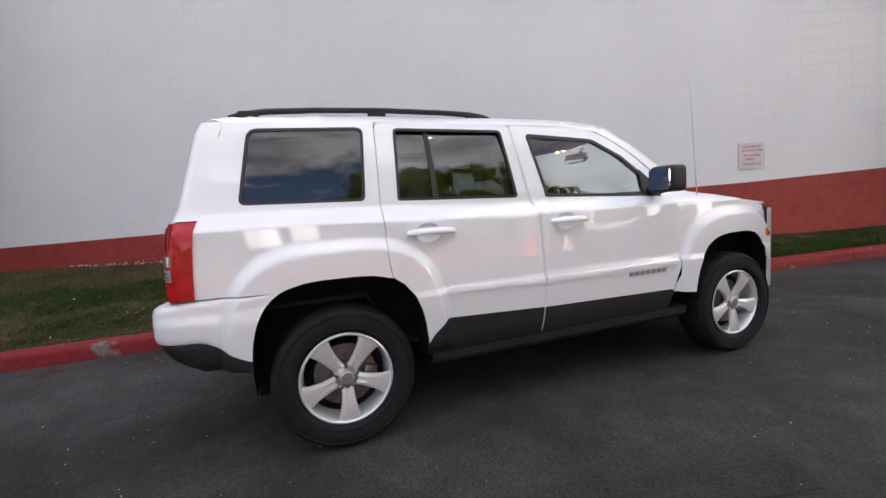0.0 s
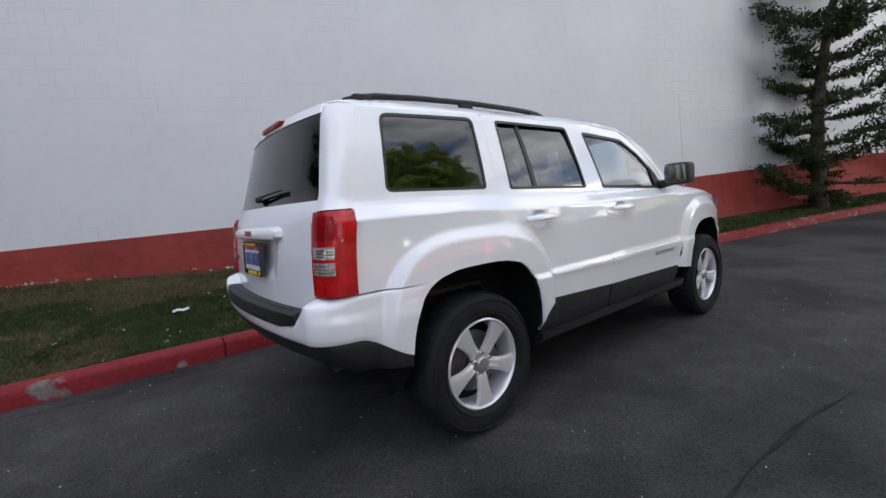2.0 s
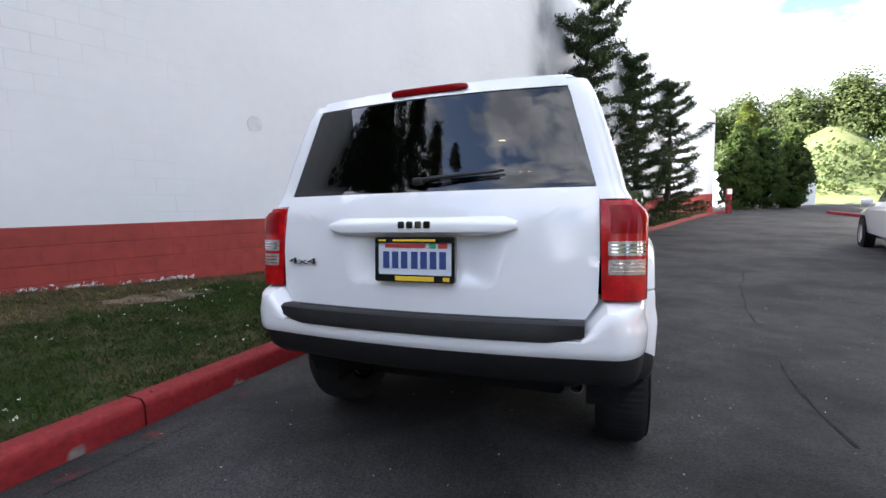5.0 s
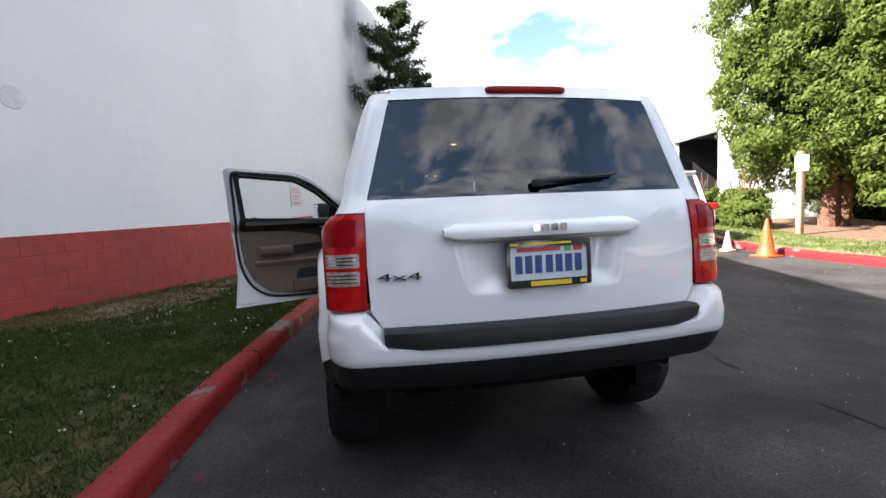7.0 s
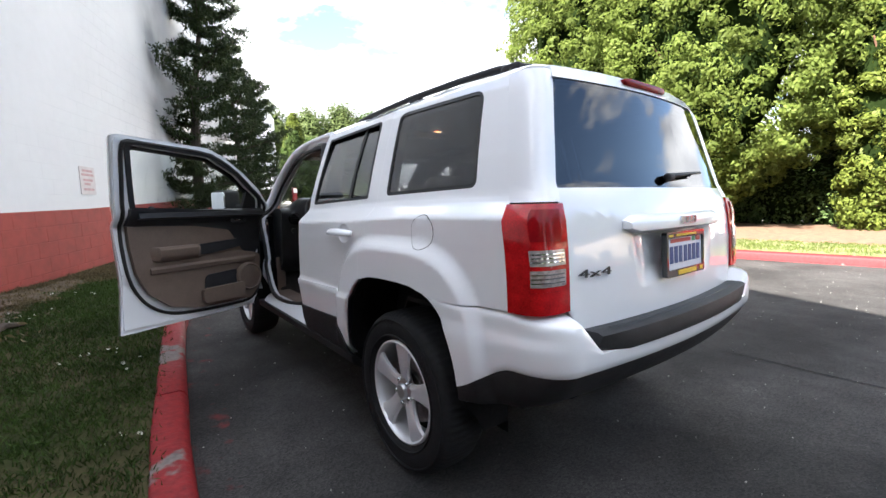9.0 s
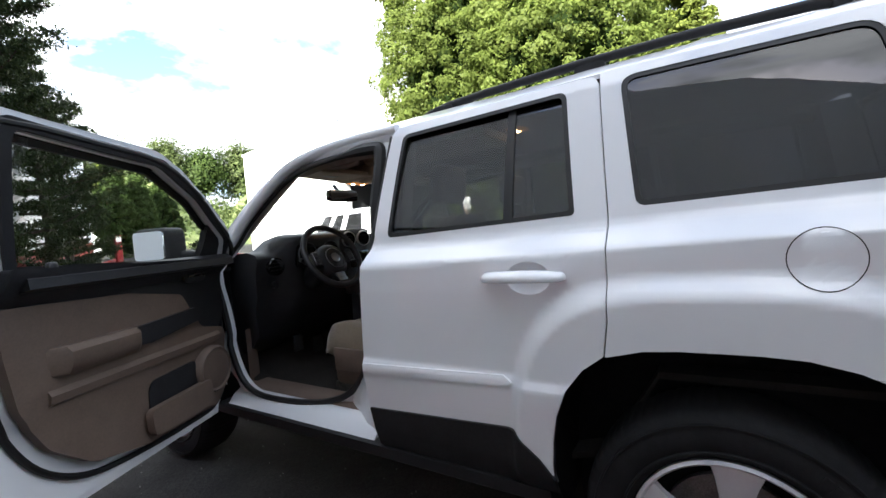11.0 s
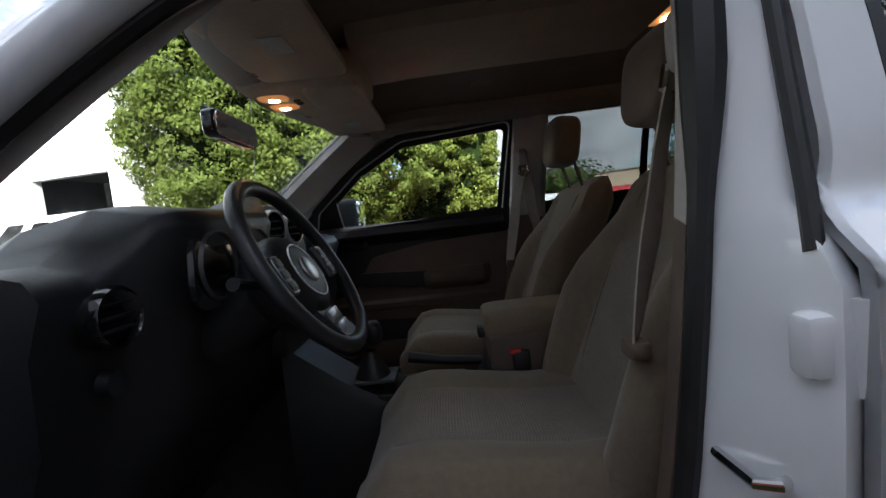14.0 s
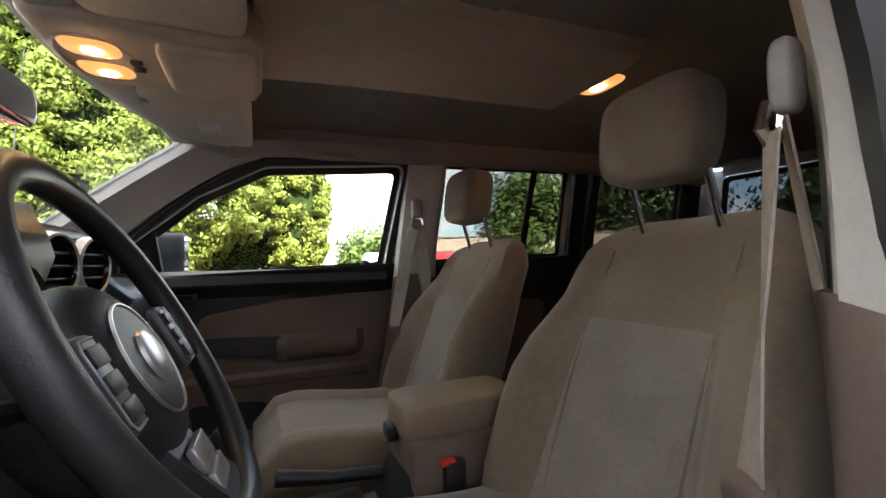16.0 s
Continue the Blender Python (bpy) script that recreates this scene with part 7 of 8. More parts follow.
# dense conifers behind the car, which its back window mirrors
for i, (bx, by, hh, br) in enumerate(((-7.2, 6.3, 12.4, 1.9), (-9.4, 5.4, 11.0, 1.9), (-11.6, 4.7, 10.2, 1.8), (-14.2, 4.0, 11.0, 1.8))):
    broad_tree(bx, by, 0, (br, br, 0), hh * 0.52, hh * 0.5, 560, 0.14, LEAF_DARK, "tall dense dark conifer in the verge behind the car", 41 + i, 0.12, 46, BARK_GREY, "tree", "columnar_conifer", tuft=0.34, taper=0.8, power=2.2)

# the big hedge trees across the drive
broad_tree(8.3, -13.0, 0, (2.6, 2.7, 0), 6.55, 5.2, 1350, 0.125, LEAF_BRIGHT, "large dense bright green laurel tree on red trunks", 61, 0.17, per=88, tuft=0.36, power=3.0)
broad_tree(4.4, -13.2, 0, (3.3, 2.9, 0), 6.2, 5.3, 1600, 0.125, LEAF_BRIGHT, "large dense bright green laurel tree on red trunks", 62, 0.17, per=88, tuft=0.36, power=3.0)
broad_tree(0.35, -14.2, 0, (1.05, 1.0, 0), 4.6, 4.7, 520, 0.12, LEAF_YELLOW, "columnar yellow-green conifer reaching the ground", 63, 0.12, per=70, tuft=0.26, taper=0.35)
broad_tree(1.6, -17.0, 0, (1.6, 1.4, 0), 5.5, 5.4, 420, 0.15, LEAF_DARK, "dark tall conifer behind the hedge", 64, 0.15, per=50, tuft=0.36, taper=0.4)
# low bushes at their foot
for i, (bx, by, br) in enumerate(((10.9, -11.2, 0.75), (12.0, -11.6, 0.8), (9.7, -11.4, 0.6), (8.9, -10.9, 0.5))):
    broad_tree(bx, by, 0, (br, br * 0.8, 0), 0.6, 0.75, 110, 0.10, LEAF_BRIGHT, "low bright green shrub on the bark bed", 70 + i, 0.04, 60, tuft=0.2, cat="shrub", name="shrub")
for i, bx in enumerate((1.6, 2.9, 4.2, 5.5, 6.8, 8.1, 9.4)):
    broad_tree(bx, -16.4, 0, (1.1, 0.8, 0), 1.3, 1.45, 260, 0.12, LEAF_SHADE, "dark clipped hedge in the shade of the trees", 80 + i, 0.04, 16, cat="hedge", name="hedge_bush")
# screens at the end of the wall
for i, (bx, by, hh, m_) in enumerate(((33.0, -10.0, 2.9, LEAF_MID), (33.6, -11.7, 2.7, LEAF_MID), (34.4, -13.5, 2.6, LEAF_MID), (36.8, -11.4, 3.9, LEAF_YELLOW))):
    broad_tree(bx, by, 0, (1.25, 1.15, 0), hh, hh, 300, 0.16, m_, "columnar conifer screen at the end of the drive", 90 + i, 0.1, 60, cat="tree", name="conifer", tuft=0.30, taper=0.5)


# ---- lawn, bark bed and turf ----
LAWN = mat("sunlit lawn", (0.095, 0.12, 0.032), 0.95, vary=0.35, scale=1.5, col2=(0.16, 0.14, 0.065), bump=0.7, bscale=45)
MULCH = mat("bark mulch", (0.17, 0.095, 0.055), 0.95, vary=0.5, scale=6, bump=0.9, bscale=28)


def strip(name, f0, f1, x0, x1, h, material, label, cat):
    bm = bmesh.new()
    prev = None
    for x in fine(x0, x1, 0.8):
        cur = [bm.verts.new((x, f0(x) + (f1(x) - f0(x)) * j / 6, rise(x, 0) + h + 0.03 * math.sin(j / 6 * math.pi) + 0.02 * noise.noise((x * 0.8, j, 0)))) for j in range(7)]
        if prev:
            for j in range(6):
                bm.faces.new((prev[j], cur[j], cur[j + 1], prev[j + 1]))
        prev = cur
    return tagged(part(name, bm, material), label, cat, kind="structure")


rk = lambda x: lerp(x, RKERB) - 0.14
strip("lawn", rk, lambda x: rk(x) - 2.2 - 0.3 * math.sin(x * 0.5), -16, 11.6, 0.13, LAWN, "narrow sunlit lawn beside the kerb", "ground")
strip("bark_bed", lambda x: rk(x) - 2.1 - 0.3 * math.sin(x * 0.5), lambda x: -19.0, -1.2, 11.4, 0.135, MULCH, "red-brown bark bed under the trees", "ground")


def turf_points(n, x0, x1, seed, dry):
    g = np.random.default_rng(seed)
    out = []
    while len(out) < n:
        x = g.uniform(x0, x1)
        k, w = kerb_y(x) + 0.15, wall_y(x) - 0.05
        u = g.uniform()
        y = k + (w - k) * u
        p = noise.noise((x * 0.9, y * 0.9, 4.0)) + 0.45 * noise.noise((x * 3, y * 3, 1.0)) + 0.9 * smooth((u - 0.45) / 0.4) - 0.30 * smooth((x + 1.5) / 2.0) + 0.16
        if (p > 0.35) != dry:
            continue
        if dry and g.uniform() < 0.4:
            continue
        out.append((x, y, verge_z(x, y)))
    return out


cloud_of_leaves("grass_tufts", turf_points(9500, -5.0, 7.5, 5, False), 0.05, (0.04, 0.04, 0.010), 16, GRASS, None, up=0.9, slim=0.12, label="short green grass of the verge", kind="stuff")
cloud_of_leaves("dry_grass_tufts", turf_points(5200, -5.0, 7.5, 6, True), 0.055, (0.04, 0.04, 0.010), 12, DRY, None, up=0.7, slim=0.12, label="dry yellowed grass beside the wall", kind="stuff")
cloud_of_leaves("grass_far", turf_points(1500, 7.5, 22, 8, False), 0.10, (0.10, 0.10, 0.02), 8, GRASS, None, up=0.8, slim=0.16, label="grass of the far verge", kind="stuff")
fl = [p for p in turf_points(900, -3.0, 5.0, 9, False) if noise.noise((p[0] * 1.4, p[1] * 1.4, 9.0)) > 0.12][:90]
cloud_of_leaves("clover_heads", [(a, b, c + 0.03) for a, b, c in fl], 0.015, 0.006, 3, DAISY, None, up=0.2, slim=0.9, label="small white clover flowers in the grass", kind="stuff")
cloud_of_leaves("lawn_grass", [(x, rk(x) - 0.1 - u * 1.9, rise(x, 0) + 0.17) for x, u in zip(rng.uniform(-4, 10, 2600), rng.uniform(0, 1, 2600))], 0.07, (0.06, 0.06, 0.01), 8, leaf_mat("lawn blade", (0.115, 0.145, 0.036), (0.07, 0.09, 0.024)), None, up=0.9, slim=0.14, label="sunlit lawn grass", kind="stuff")
# grit on the asphalt
GRIT = mat("pale grit", (0.30, 0.29, 0.27), 0.9, vary=0.4, scale=30, island=0.4)
gp = [(x, y, rise(x, y) + 0.002) for x, y in zip(rng.uniform(-3.5, 6.0, 1500), rng.uniform(-7.0, 1.55, 1500))]
cloud_of_leaves("grit", gp, 0.011, (0.02, 0.02, 0.001), 1, GRIT, None, up=0.0, slim=0.8, label="scattered pale grit on the asphalt", kind="stuff")
# litter
LITTER = mat("crumpled pale wrapper", (0.62, 0.66, 0.72), 0.4, vary=0.3, scale=30)
tagged(part("litter_wrapper", loft([[Vector((-0.93 + 0.05 * i, 2.90 + a, verge_z(-0.85, 2.92) + 0.030 + b + 0.012 * (i % 2))) for a, b in ((-0.03, 0), (0.0, 0.018), (0.03, 0.004), (0.0, -0.008))] for i in range(4)]), LITTER), "crumpled pale wrapper lying in the grass", "litter")
tagged(part("fallen_stick", tube([(3.05, 2.55, verge_z(3.0, 2.55) + 0.03), (3.2, 2.5, verge_z(3.2, 2.5) + 0.045), (3.32, 2.40, verge_z(3.3, 2.4) + 0.03)], [0.02, 0.03, 0.012], 7), BARK_GREY), "short dark piece of wood lying in the grass", "stick")


# bare earth at the foot of the wall
EARTH = mat("bare dry earth", (0.12, 0.082, 0.052), 0.95, vary=0.4, scale=5, col2=(0.055, 0.042, 0.026), bump=0.9, bscale=22)


def earth(cx, cy, rx, ry, seed):
    ring = [(cx + rx * math.cos(a) * (1 + 0.45 * noise.noise((math.cos(a) * 1.6, math.sin(a) * 1.6, seed))), cy + ry * math.sin(a) * (1 + 0.45 * noise.noise((math.cos(a) * 1.6, math.sin(a) * 1.6, seed + 7.0))) - 0.42 * rx * math.cos(a) * 0.8) for a in [i * math.pi / 20 for i in range(40)]]
    return tagged(part("earth_patch", sheet([Vector(p) for p in ring], lambda x, y, d: Vector((x, y, verge_z(x, y) + 0.012 - d + 0.02 * noise.noise((x * 5, y * 5, seed)))), 0.02, step=0.09), EARTH), "bare patch of dry brown earth in the verge", "ground", kind="structure")


earth(3.2, 2.95, 0.95, 0.33, 1.0)
earth(5.0, 2.45, 0.8, 0.22, 2.0)
earth(0.9, 3.6, 0.5, 0.2, 3.0)
cloud_of_leaves("dead_leaves", [(x, y, verge_z(x, y) + 0.022) for x, y in zip(rng.normal(3.2, 0.8, 260), rng.normal(2.85, 0.22, 260)) if y < wall_y(x) - 0.1], 0.05, 0.03, 3, DRY, None, up=0.0, slim=0.5, label="dead brown leaves on the bare earth", kind="stuff")
# flaked paint along the foot of the wall
FLAKE = mat("bare pale render", (0.62, 0.60, 0.57), 0.9, vary=0.3, scale=12)
fl = []
for x in rng.normal(0.75, 0.45, 60).tolist() + rng.normal(1.6, 0.12, 14).tolist() + rng.normal(-2.9, 0.6, 50).tolist():
    p = wall_pt(x, 0, 0.014)
    fl.append((p.x, p.y, verge_z(p.x, p.y) + 0.012 + abs(rng.normal(0, 0.018))))
cloud_of_leaves("paint_flakes", fl, 0.055, (0.03, 0.012, 0.006), 3, FLAKE, None, up=0.0, slim=0.45, label="pale flaked paint along the foot of the wall", kind="stuff")
# dark tar seam in the driveway
TAR = mat("dark crack filler", (0.030, 0.030, 0.030), 0.95, vary=0.4, scale=9, bump=0.4, bscale=60, spec=0.08)
ts = spline([(-3.2, -1.55), (-1.6, -1.72), (-0.1, -1.76), (0.9, -1.80), (2.2, -2.02), (4.2, -2.42), (6.6, -3.1)], 16)
seam = bmesh.new()
for a, b in zip(ts, ts[1:]):
    if noise.noise((a.x * 0.8, 3.3, 0)) > -0.12:
        loft([[Vector((p.x, p.y + w * (0.007 + 0.016 * noise.noise((p.x * 3, w, 0))) + 0.05 * noise.noise((p.x * 1.7, 0, 2)), rise(p.x, 0) + 0.0025)) for w in (-1, 1)] for p in (a, b)], False, False, seam)
tagged(part("tar_seam", seam, TAR), "dark broken tar-filled crack along the driveway", "ground", kind="structure")


# ---- wall details ----
SIGN_PALE = mat("faded sign face", (0.60, 0.55, 0.55), 0.6, vary=0.12, scale=8)
SIGN_INK = mat("faded red ink", (0.54, 0.34, 0.34), 0.6, vary=0.3, scale=14)
PATCH = mat("grey wall patch", (0.60, 0.61, 0.62), 0.9, vary=0.15, scale=9, bump=0.4, bscale=40)


def on_wall(lo, hi, off=0.008):
    return lambda u, v, d: wall_pt(u, v, off - d)


sg = tagged(part("wall_sign", sheet(rp([(6.86, 1.42, 0.02), (7.24, 1.42, 0.02), (7.24, 1.84, 0.02), (6.86, 1.84, 0.02)]), on_wall(0, 0, 0.02), 0.012, step=9), SIGN_PALE), "faded pinkish notice on the white wall", "sign")
for z0, x0, x1 in ((1.76, 6.92, 7.18), (1.70, 6.90, 7.20), (1.62, 6.93, 7.17), (1.56, 6.95, 7.10), (1.48, 6.92, 7.18)):
    part("sign_bar", sheet([Vector(p) for p in ((x0, z0), (x1, z0), (x1, z0 + 0.035), (x0, z0 + 0.035))], on_wall(0, 0, 0.023), 0.004, step=9), SIGN_INK, sg)
pp = [(2.62 + 0.10 * math.cos(a) * (1 + 0.3 * noise.noise((math.cos(a) * 2, math.sin(a) * 2, 0))), 2.42 + 0.11 * math.sin(a) * (1 + 0.4 * noise.noise((math.cos(a) * 2, math.sin(a) * 2, 5)))) for a in [i * math.pi / 12 for i in range(24)]]
tagged(part("wall_patch", sheet([Vector(p) for p in pp], on_wall(0, 0, 0.012), 0.008, step=9), PATCH), "rough grey repair patch on the white wall", "patch")


# ---- cones ----
ORANGE = mat("orange cone plastic", (0.60, 0.072, 0.009), 0.45, vary=0.15, scale=12)
CONE_WHITE = mat("white cone band", (0.78, 0.78, 0.76), 0.4, vary=0.08, scale=20)
CONE_PALE = mat("bleached cone plastic", (0.72, 0.42, 0.30), 0.55, vary=0.15, scale=12)


def cone(x, y, h, colour, label, bands=False):
    c = thing("traffic_cone", label, "traffic cone", "cones at the far kerb", at=(x, y, rise(x, y)))
    part("base", rbox((0, 0, 0.018), (h * 0.52, h * 0.52, 0.036), 0.012), colour, c)
    rad = lambda z: h * 0.19 * (1 - z / h) + 0.022
    part("body", lathe([(rad(z) + (0.02 if z < 0.05 else 0), z) for z in (0.036, 0.06, h * 0.3, h * 0.6, h * 0.96)] + [(0.012, h)], 24), colour, c)
    if bands:
        for a, b in ((0.42, 0.60), (0.70, 0.84)):
            part("band", lathe([(rad(h * a) + 0.004, h * a), (rad(h * b) + 0.004, h * b)], 24), CONE_WHITE, c, "white reflective band")
    return c


cone(5.95, -7.28, 0.46, CONE_PALE, "small bleached traffic cone at the far kerb")
cone(4.85, -7.10, 0.75, ORANGE, "tall plain orange traffic cone at the far kerb")
cone(2.45, -6.85, 0.46, ORANGE, "small plain orange traffic cone on the drive")
cone(2.05, -6.75, 0.72, ORANGE, "orange traffic cone with two white bands", True)

# post with a notice
WOOD = mat("weathered post wood", (0.33, 0.23, 0.14), 0.85, vary=0.3, scale=10, bump=0.4, bscale=60)
pz = rise(8, -12) + 0.12
pst = thing("sign_post", "weathered wooden post with a small pale notice", "sign post", at=(6.9, -10.35, pz))
part("post", rbox((0, 0, 1.05), (0.13, 0.13, 2.1), 0.015), WOOD, pst)
part("notice", rbox((-0.04, 0.075, 1.80), (0.28, 0.02, 0.40), 0.006, m=Matrix.Rotation(radians(25), 4, "Z")), SIGN_PALE, pst, "small pale notice")
bpost = thing("bollard", "short red-brown post at the end of the drive", "bollard", at=(28.0, -8.2, rise(28, 0)))
part("post", rbox((0, 0, 0.75), (0.28, 0.28, 1.5), 0.02), KERB_RED, bpost)
part("notice", rbox((-0.16, 0, 1.3), (0.02, 0.24, 0.3), 0.004), CONE_WHITE, bpost)


# ---- other vehicles ----
def other_car(name, paint, m, label, length=4.8, width=1.9, height=1.75, pickup=False, grp=""):
    """A parked car, x ahead from its rear axle."""
    c = thing(name, label, "car", grp)
    c.matrix_basis = m
    L0, L1, hw = -0.95, length - 0.95, width / 2
    rings = []
    for x, zt, w in ((L0, 0.92, 0.90), (L0 + 0.03, 1.0, 0.97), (L0 + 0.25, 1.03, 1.0), (0.8, 1.02, 1.0), (2.2, 1.0, 1.0), (2.9, 0.98, 0.98), (L1 - 0.25, 0.9, 0.93), (L1 - 0.03, 0.75, 0.8)):
        rings.append([Vector((x, s * hw * w * k, z)) for s, k, z in ((-1, 0.86, 0.30), (-1, 0.97, 0.40), (-1, 1.0, 0.62), (-1, 0.99, zt - 0.08), (-1, 0.92, zt), (1, 0.92, zt), (1, 0.99, zt - 0.08), (1, 1.0, 0.62), (1, 0.97, 0.40), (1, 0.86, 0.30))])
    part("body", loft(rings), paint, c)
    gx0, gx1 = (1.0 if pickup else L0 + 0.12), 2.35
    top = height
    rings = []
    for z, a, b, w in ((0.99, gx0, gx1 + 0.25, 0.90), (1.20, gx0 + 0.07, gx1 - 0.05, 0.86), (top - 0.10, gx0 + 0.26, gx1 - 0.62, 0.74), (top - 0.02, gx0 + 0.34, gx1 - 0.80, 0.68), (top, gx0 + 0.5, gx1 - 0.95, 0.55)):
        rings.append([Vector((a, -hw * w * 0.92, z)), Vector((a + 0.12, -hw * w, z)), Vector((b - 0.12, -hw * w, z)), Vector((b, -hw * w * 0.85, z)), Vector((b, hw * w * 0.85, z)), Vector((b - 0.12, hw * w, z)), Vector((a + 0.12, hw * w, z)), Vector((a, hw * w * 0.92, z))])
    part("cabin", loft(rings), paint, c)

    def cab(z):
        k = (z - 1.20) / (top - 0.10 - 1.20)
        return gx0 + 0.07 + 0.19 * k, gx1 - 0.05 - 0.57 * k, hw * (0.86 - 0.12 * k)
    zb, zt = 1.10, top - 0.13
    a0, b0, w0 = cab(zb)
    a1, b1, w1 = cab(zt)
    part("back_window", loft([[Vector((a0 - 0.008, -w0 * 0.80, zb)), Vector((a0 - 0.008, w0 * 0.80, zb))], [Vector((a1 - 0.008, -w1 * 0.80, zt)), Vector((a1 - 0.008, w1 * 0.80, zt))]], False, False), GLOSS_BLACK, c, "dark back window")
    for s in (-1, 1):
        cuts = ((0.05, 0.40), (0.43, 0.68), (0.70, 0.97)) if not pickup else ((0.1, 0.9), )
        for u0, u1 in cuts:
            e = 0.006
            part("side_window", loft([[Vector((a0 + (b0 - a0) * u0 + 0.1, s * (w0 + e), zb)), Vector((a0 + (b0 - a0) * u1 - 0.05, s * (w0 + e), zb))], [Vector((a1 + (b1 - a1) * u0 + 0.1, s * (w1 + e), zt)), Vector((a1 + (b1 - a1) * u1 - 0.1, s * (w1 + e), zt))]], False, False), GLOSS_BLACK, c, "dark side window")
        part("tail_lamp", rbox((L0 + 0.07, s * hw * 0.78, 0.98), (0.20, hw * 0.42, 0.16), 0.03), TAIL_RED, c, "red tail lamp")
        part("reflector", rbox((L0 - 0.10, s * hw * 0.74, 0.58), (0.02, 0.16, 0.05), 0.01), TAIL_RED, c)
        part("head_lamp", rbox((L1 - 0.12, s * hw * 0.68, 0.72), (0.16, 0.34, 0.14), 0.04), TAIL_CLEAR, c, "clear head lamp")
        part("door_mirror", pillow((gx1 - 0.25, s * (hw + 0.08), 1.12), (0.1, 0.2, 0.14), 0.5, 0.5, 12, 8), paint, c)
    part("rear_bumper", rbox((L0 - 0.02, 0, 0.50), (0.16, width * 0.92, 0.24), 0.06), paint, c)
    part("lower_bumper", rbox((L0 - 0.03, 0, 0.37), (0.18, width * 0.88, 0.20), 0.05), BLACK_PL, c)
    part("tailgate_seam", rbox((L0 - 0.008, 0, 0.70), (0.02, width * 0.66, 0.012), 0.0), UNDER, c)
    part("plate_trim", rbox((L0 - 0.014, 0, 0.91), (0.03, 0.62, 0.03), 0.008), CHROME, c)
    part("roof_spoiler", rbox((gx0 + 0.30, 0, top - 0.045), (0.22, width * 0.66, 0.04), 0.015), paint, c)
    part("number_plate", rbox((L0 - 0.012, 0, 0.80), (0.02, 0.32, 0.16), 0.004), PLATE_WHITE, c)
    part("grille", rbox((L1 - 0.03, 0, 0.72), (0.06, 0.9, 0.2), 0.03), GLOSS_BLACK, c)
    for wx in (0.0, length - 1.9):
        for s in (-1, 1):
            mm = Matrix.Translation((wx, s * (hw - 0.10), 0.36)) @ Matrix.Rotation(radians(-90 * s), 4, "X")
            part("wheel_arch", lathe([(0.43, 0.075), (0.43, 0.103)], 24, mm, caps=True), UNDER, c)
            part("tyre", lathe([(0.22, 0.12), (0.30, 0.125), (0.35, 0.10), (0.36, 0.0), (0.35, -0.1), (0.22, -0.1)], 28, mm), RUBBER, c)
            part("rim", lathe([(0.0, 0.10), (0.08, 0.115), (0.20, 0.10), (0.225, 0.12)], 20, mm), ALLOY, c)
    return c


CAR_RED = mat("red car paint", (0.42, 0.02, 0.02), 0.3, vary=0.05, scale=4, coat=1.0)
CAR_GREY = mat("silver car paint", (0.34, 0.35, 0.37), 0.35, 0.4, vary=0.05, scale=4, coat=1.0)
other_car("white_suv", PAINT, pose(7.6, -6.75, rise(7.6, -7) + 0.01, 0, -1.5, -16), "white SUV parked along the far kerb", 4.9, 1.98, 1.85, grp="parked cars")
other_car("red_suv", CAR_RED, pose(-0.6, -26.0, 0.0, 0, 0, 100), "red SUV parked beyond the trees", grp="parked cars")
other_car("white_pickup", PAINT, pose(-4.6, -25.0, 0.0, 0, 0, 95), "white pickup parked beyond the lawn", 5.2, 1.95, 1.85, True, "parked cars")
other_car("red_pickup", CAR_RED, pose(-8.6, -24.0, 0.0, 0, 0, 92), "red pickup parked beyond the lawn", 5.2, 1.95, 1.85, True, "parked cars")
other_car("silver_car", CAR_GREY, pose(-13.0, -19.0, 0.0, 0, 0, 80), "silver car parked beyond the lawn", 4.6, 1.8, 1.5, grp="parked cars")
other_car("dark_suv", mat("dark blue paint", (0.02, 0.03, 0.07), 0.3, vary=0.05, scale=4, coat=1.0), pose(-17.5, -13.0, 0.0, 0, 0, 60), "dark blue SUV parked beyond the lawn", grp="parked cars")
other_car("white_car", PAINT, pose(-21.0, -9.0, 0.0, 0, 0, 45), "white car parked in the lot", 4.6, 1.8, 1.5, grp="parked cars")

# ---- buildings ----
SUN_WHITE = mat("white rendered wall", (0.78, 0.78, 0.77), 0.8, vary=0.05, scale=0.8, bump=0.1, bscale=30)
DARK_IN = mat("dark workshop inside", (0.03, 0.03, 0.032), 0.9, vary=0.4, scale=1.5)
TANWALL = mat("tan siding", (0.42, 0.34, 0.25), 0.85, vary=0.12, scale=1.0, bump=0.2, bscale=20)
ROOFING = mat("brown roofing", (0.16, 0.12, 0.09), 0.9, vary=0.3, scale=2, bump=0.4, bscale=25)


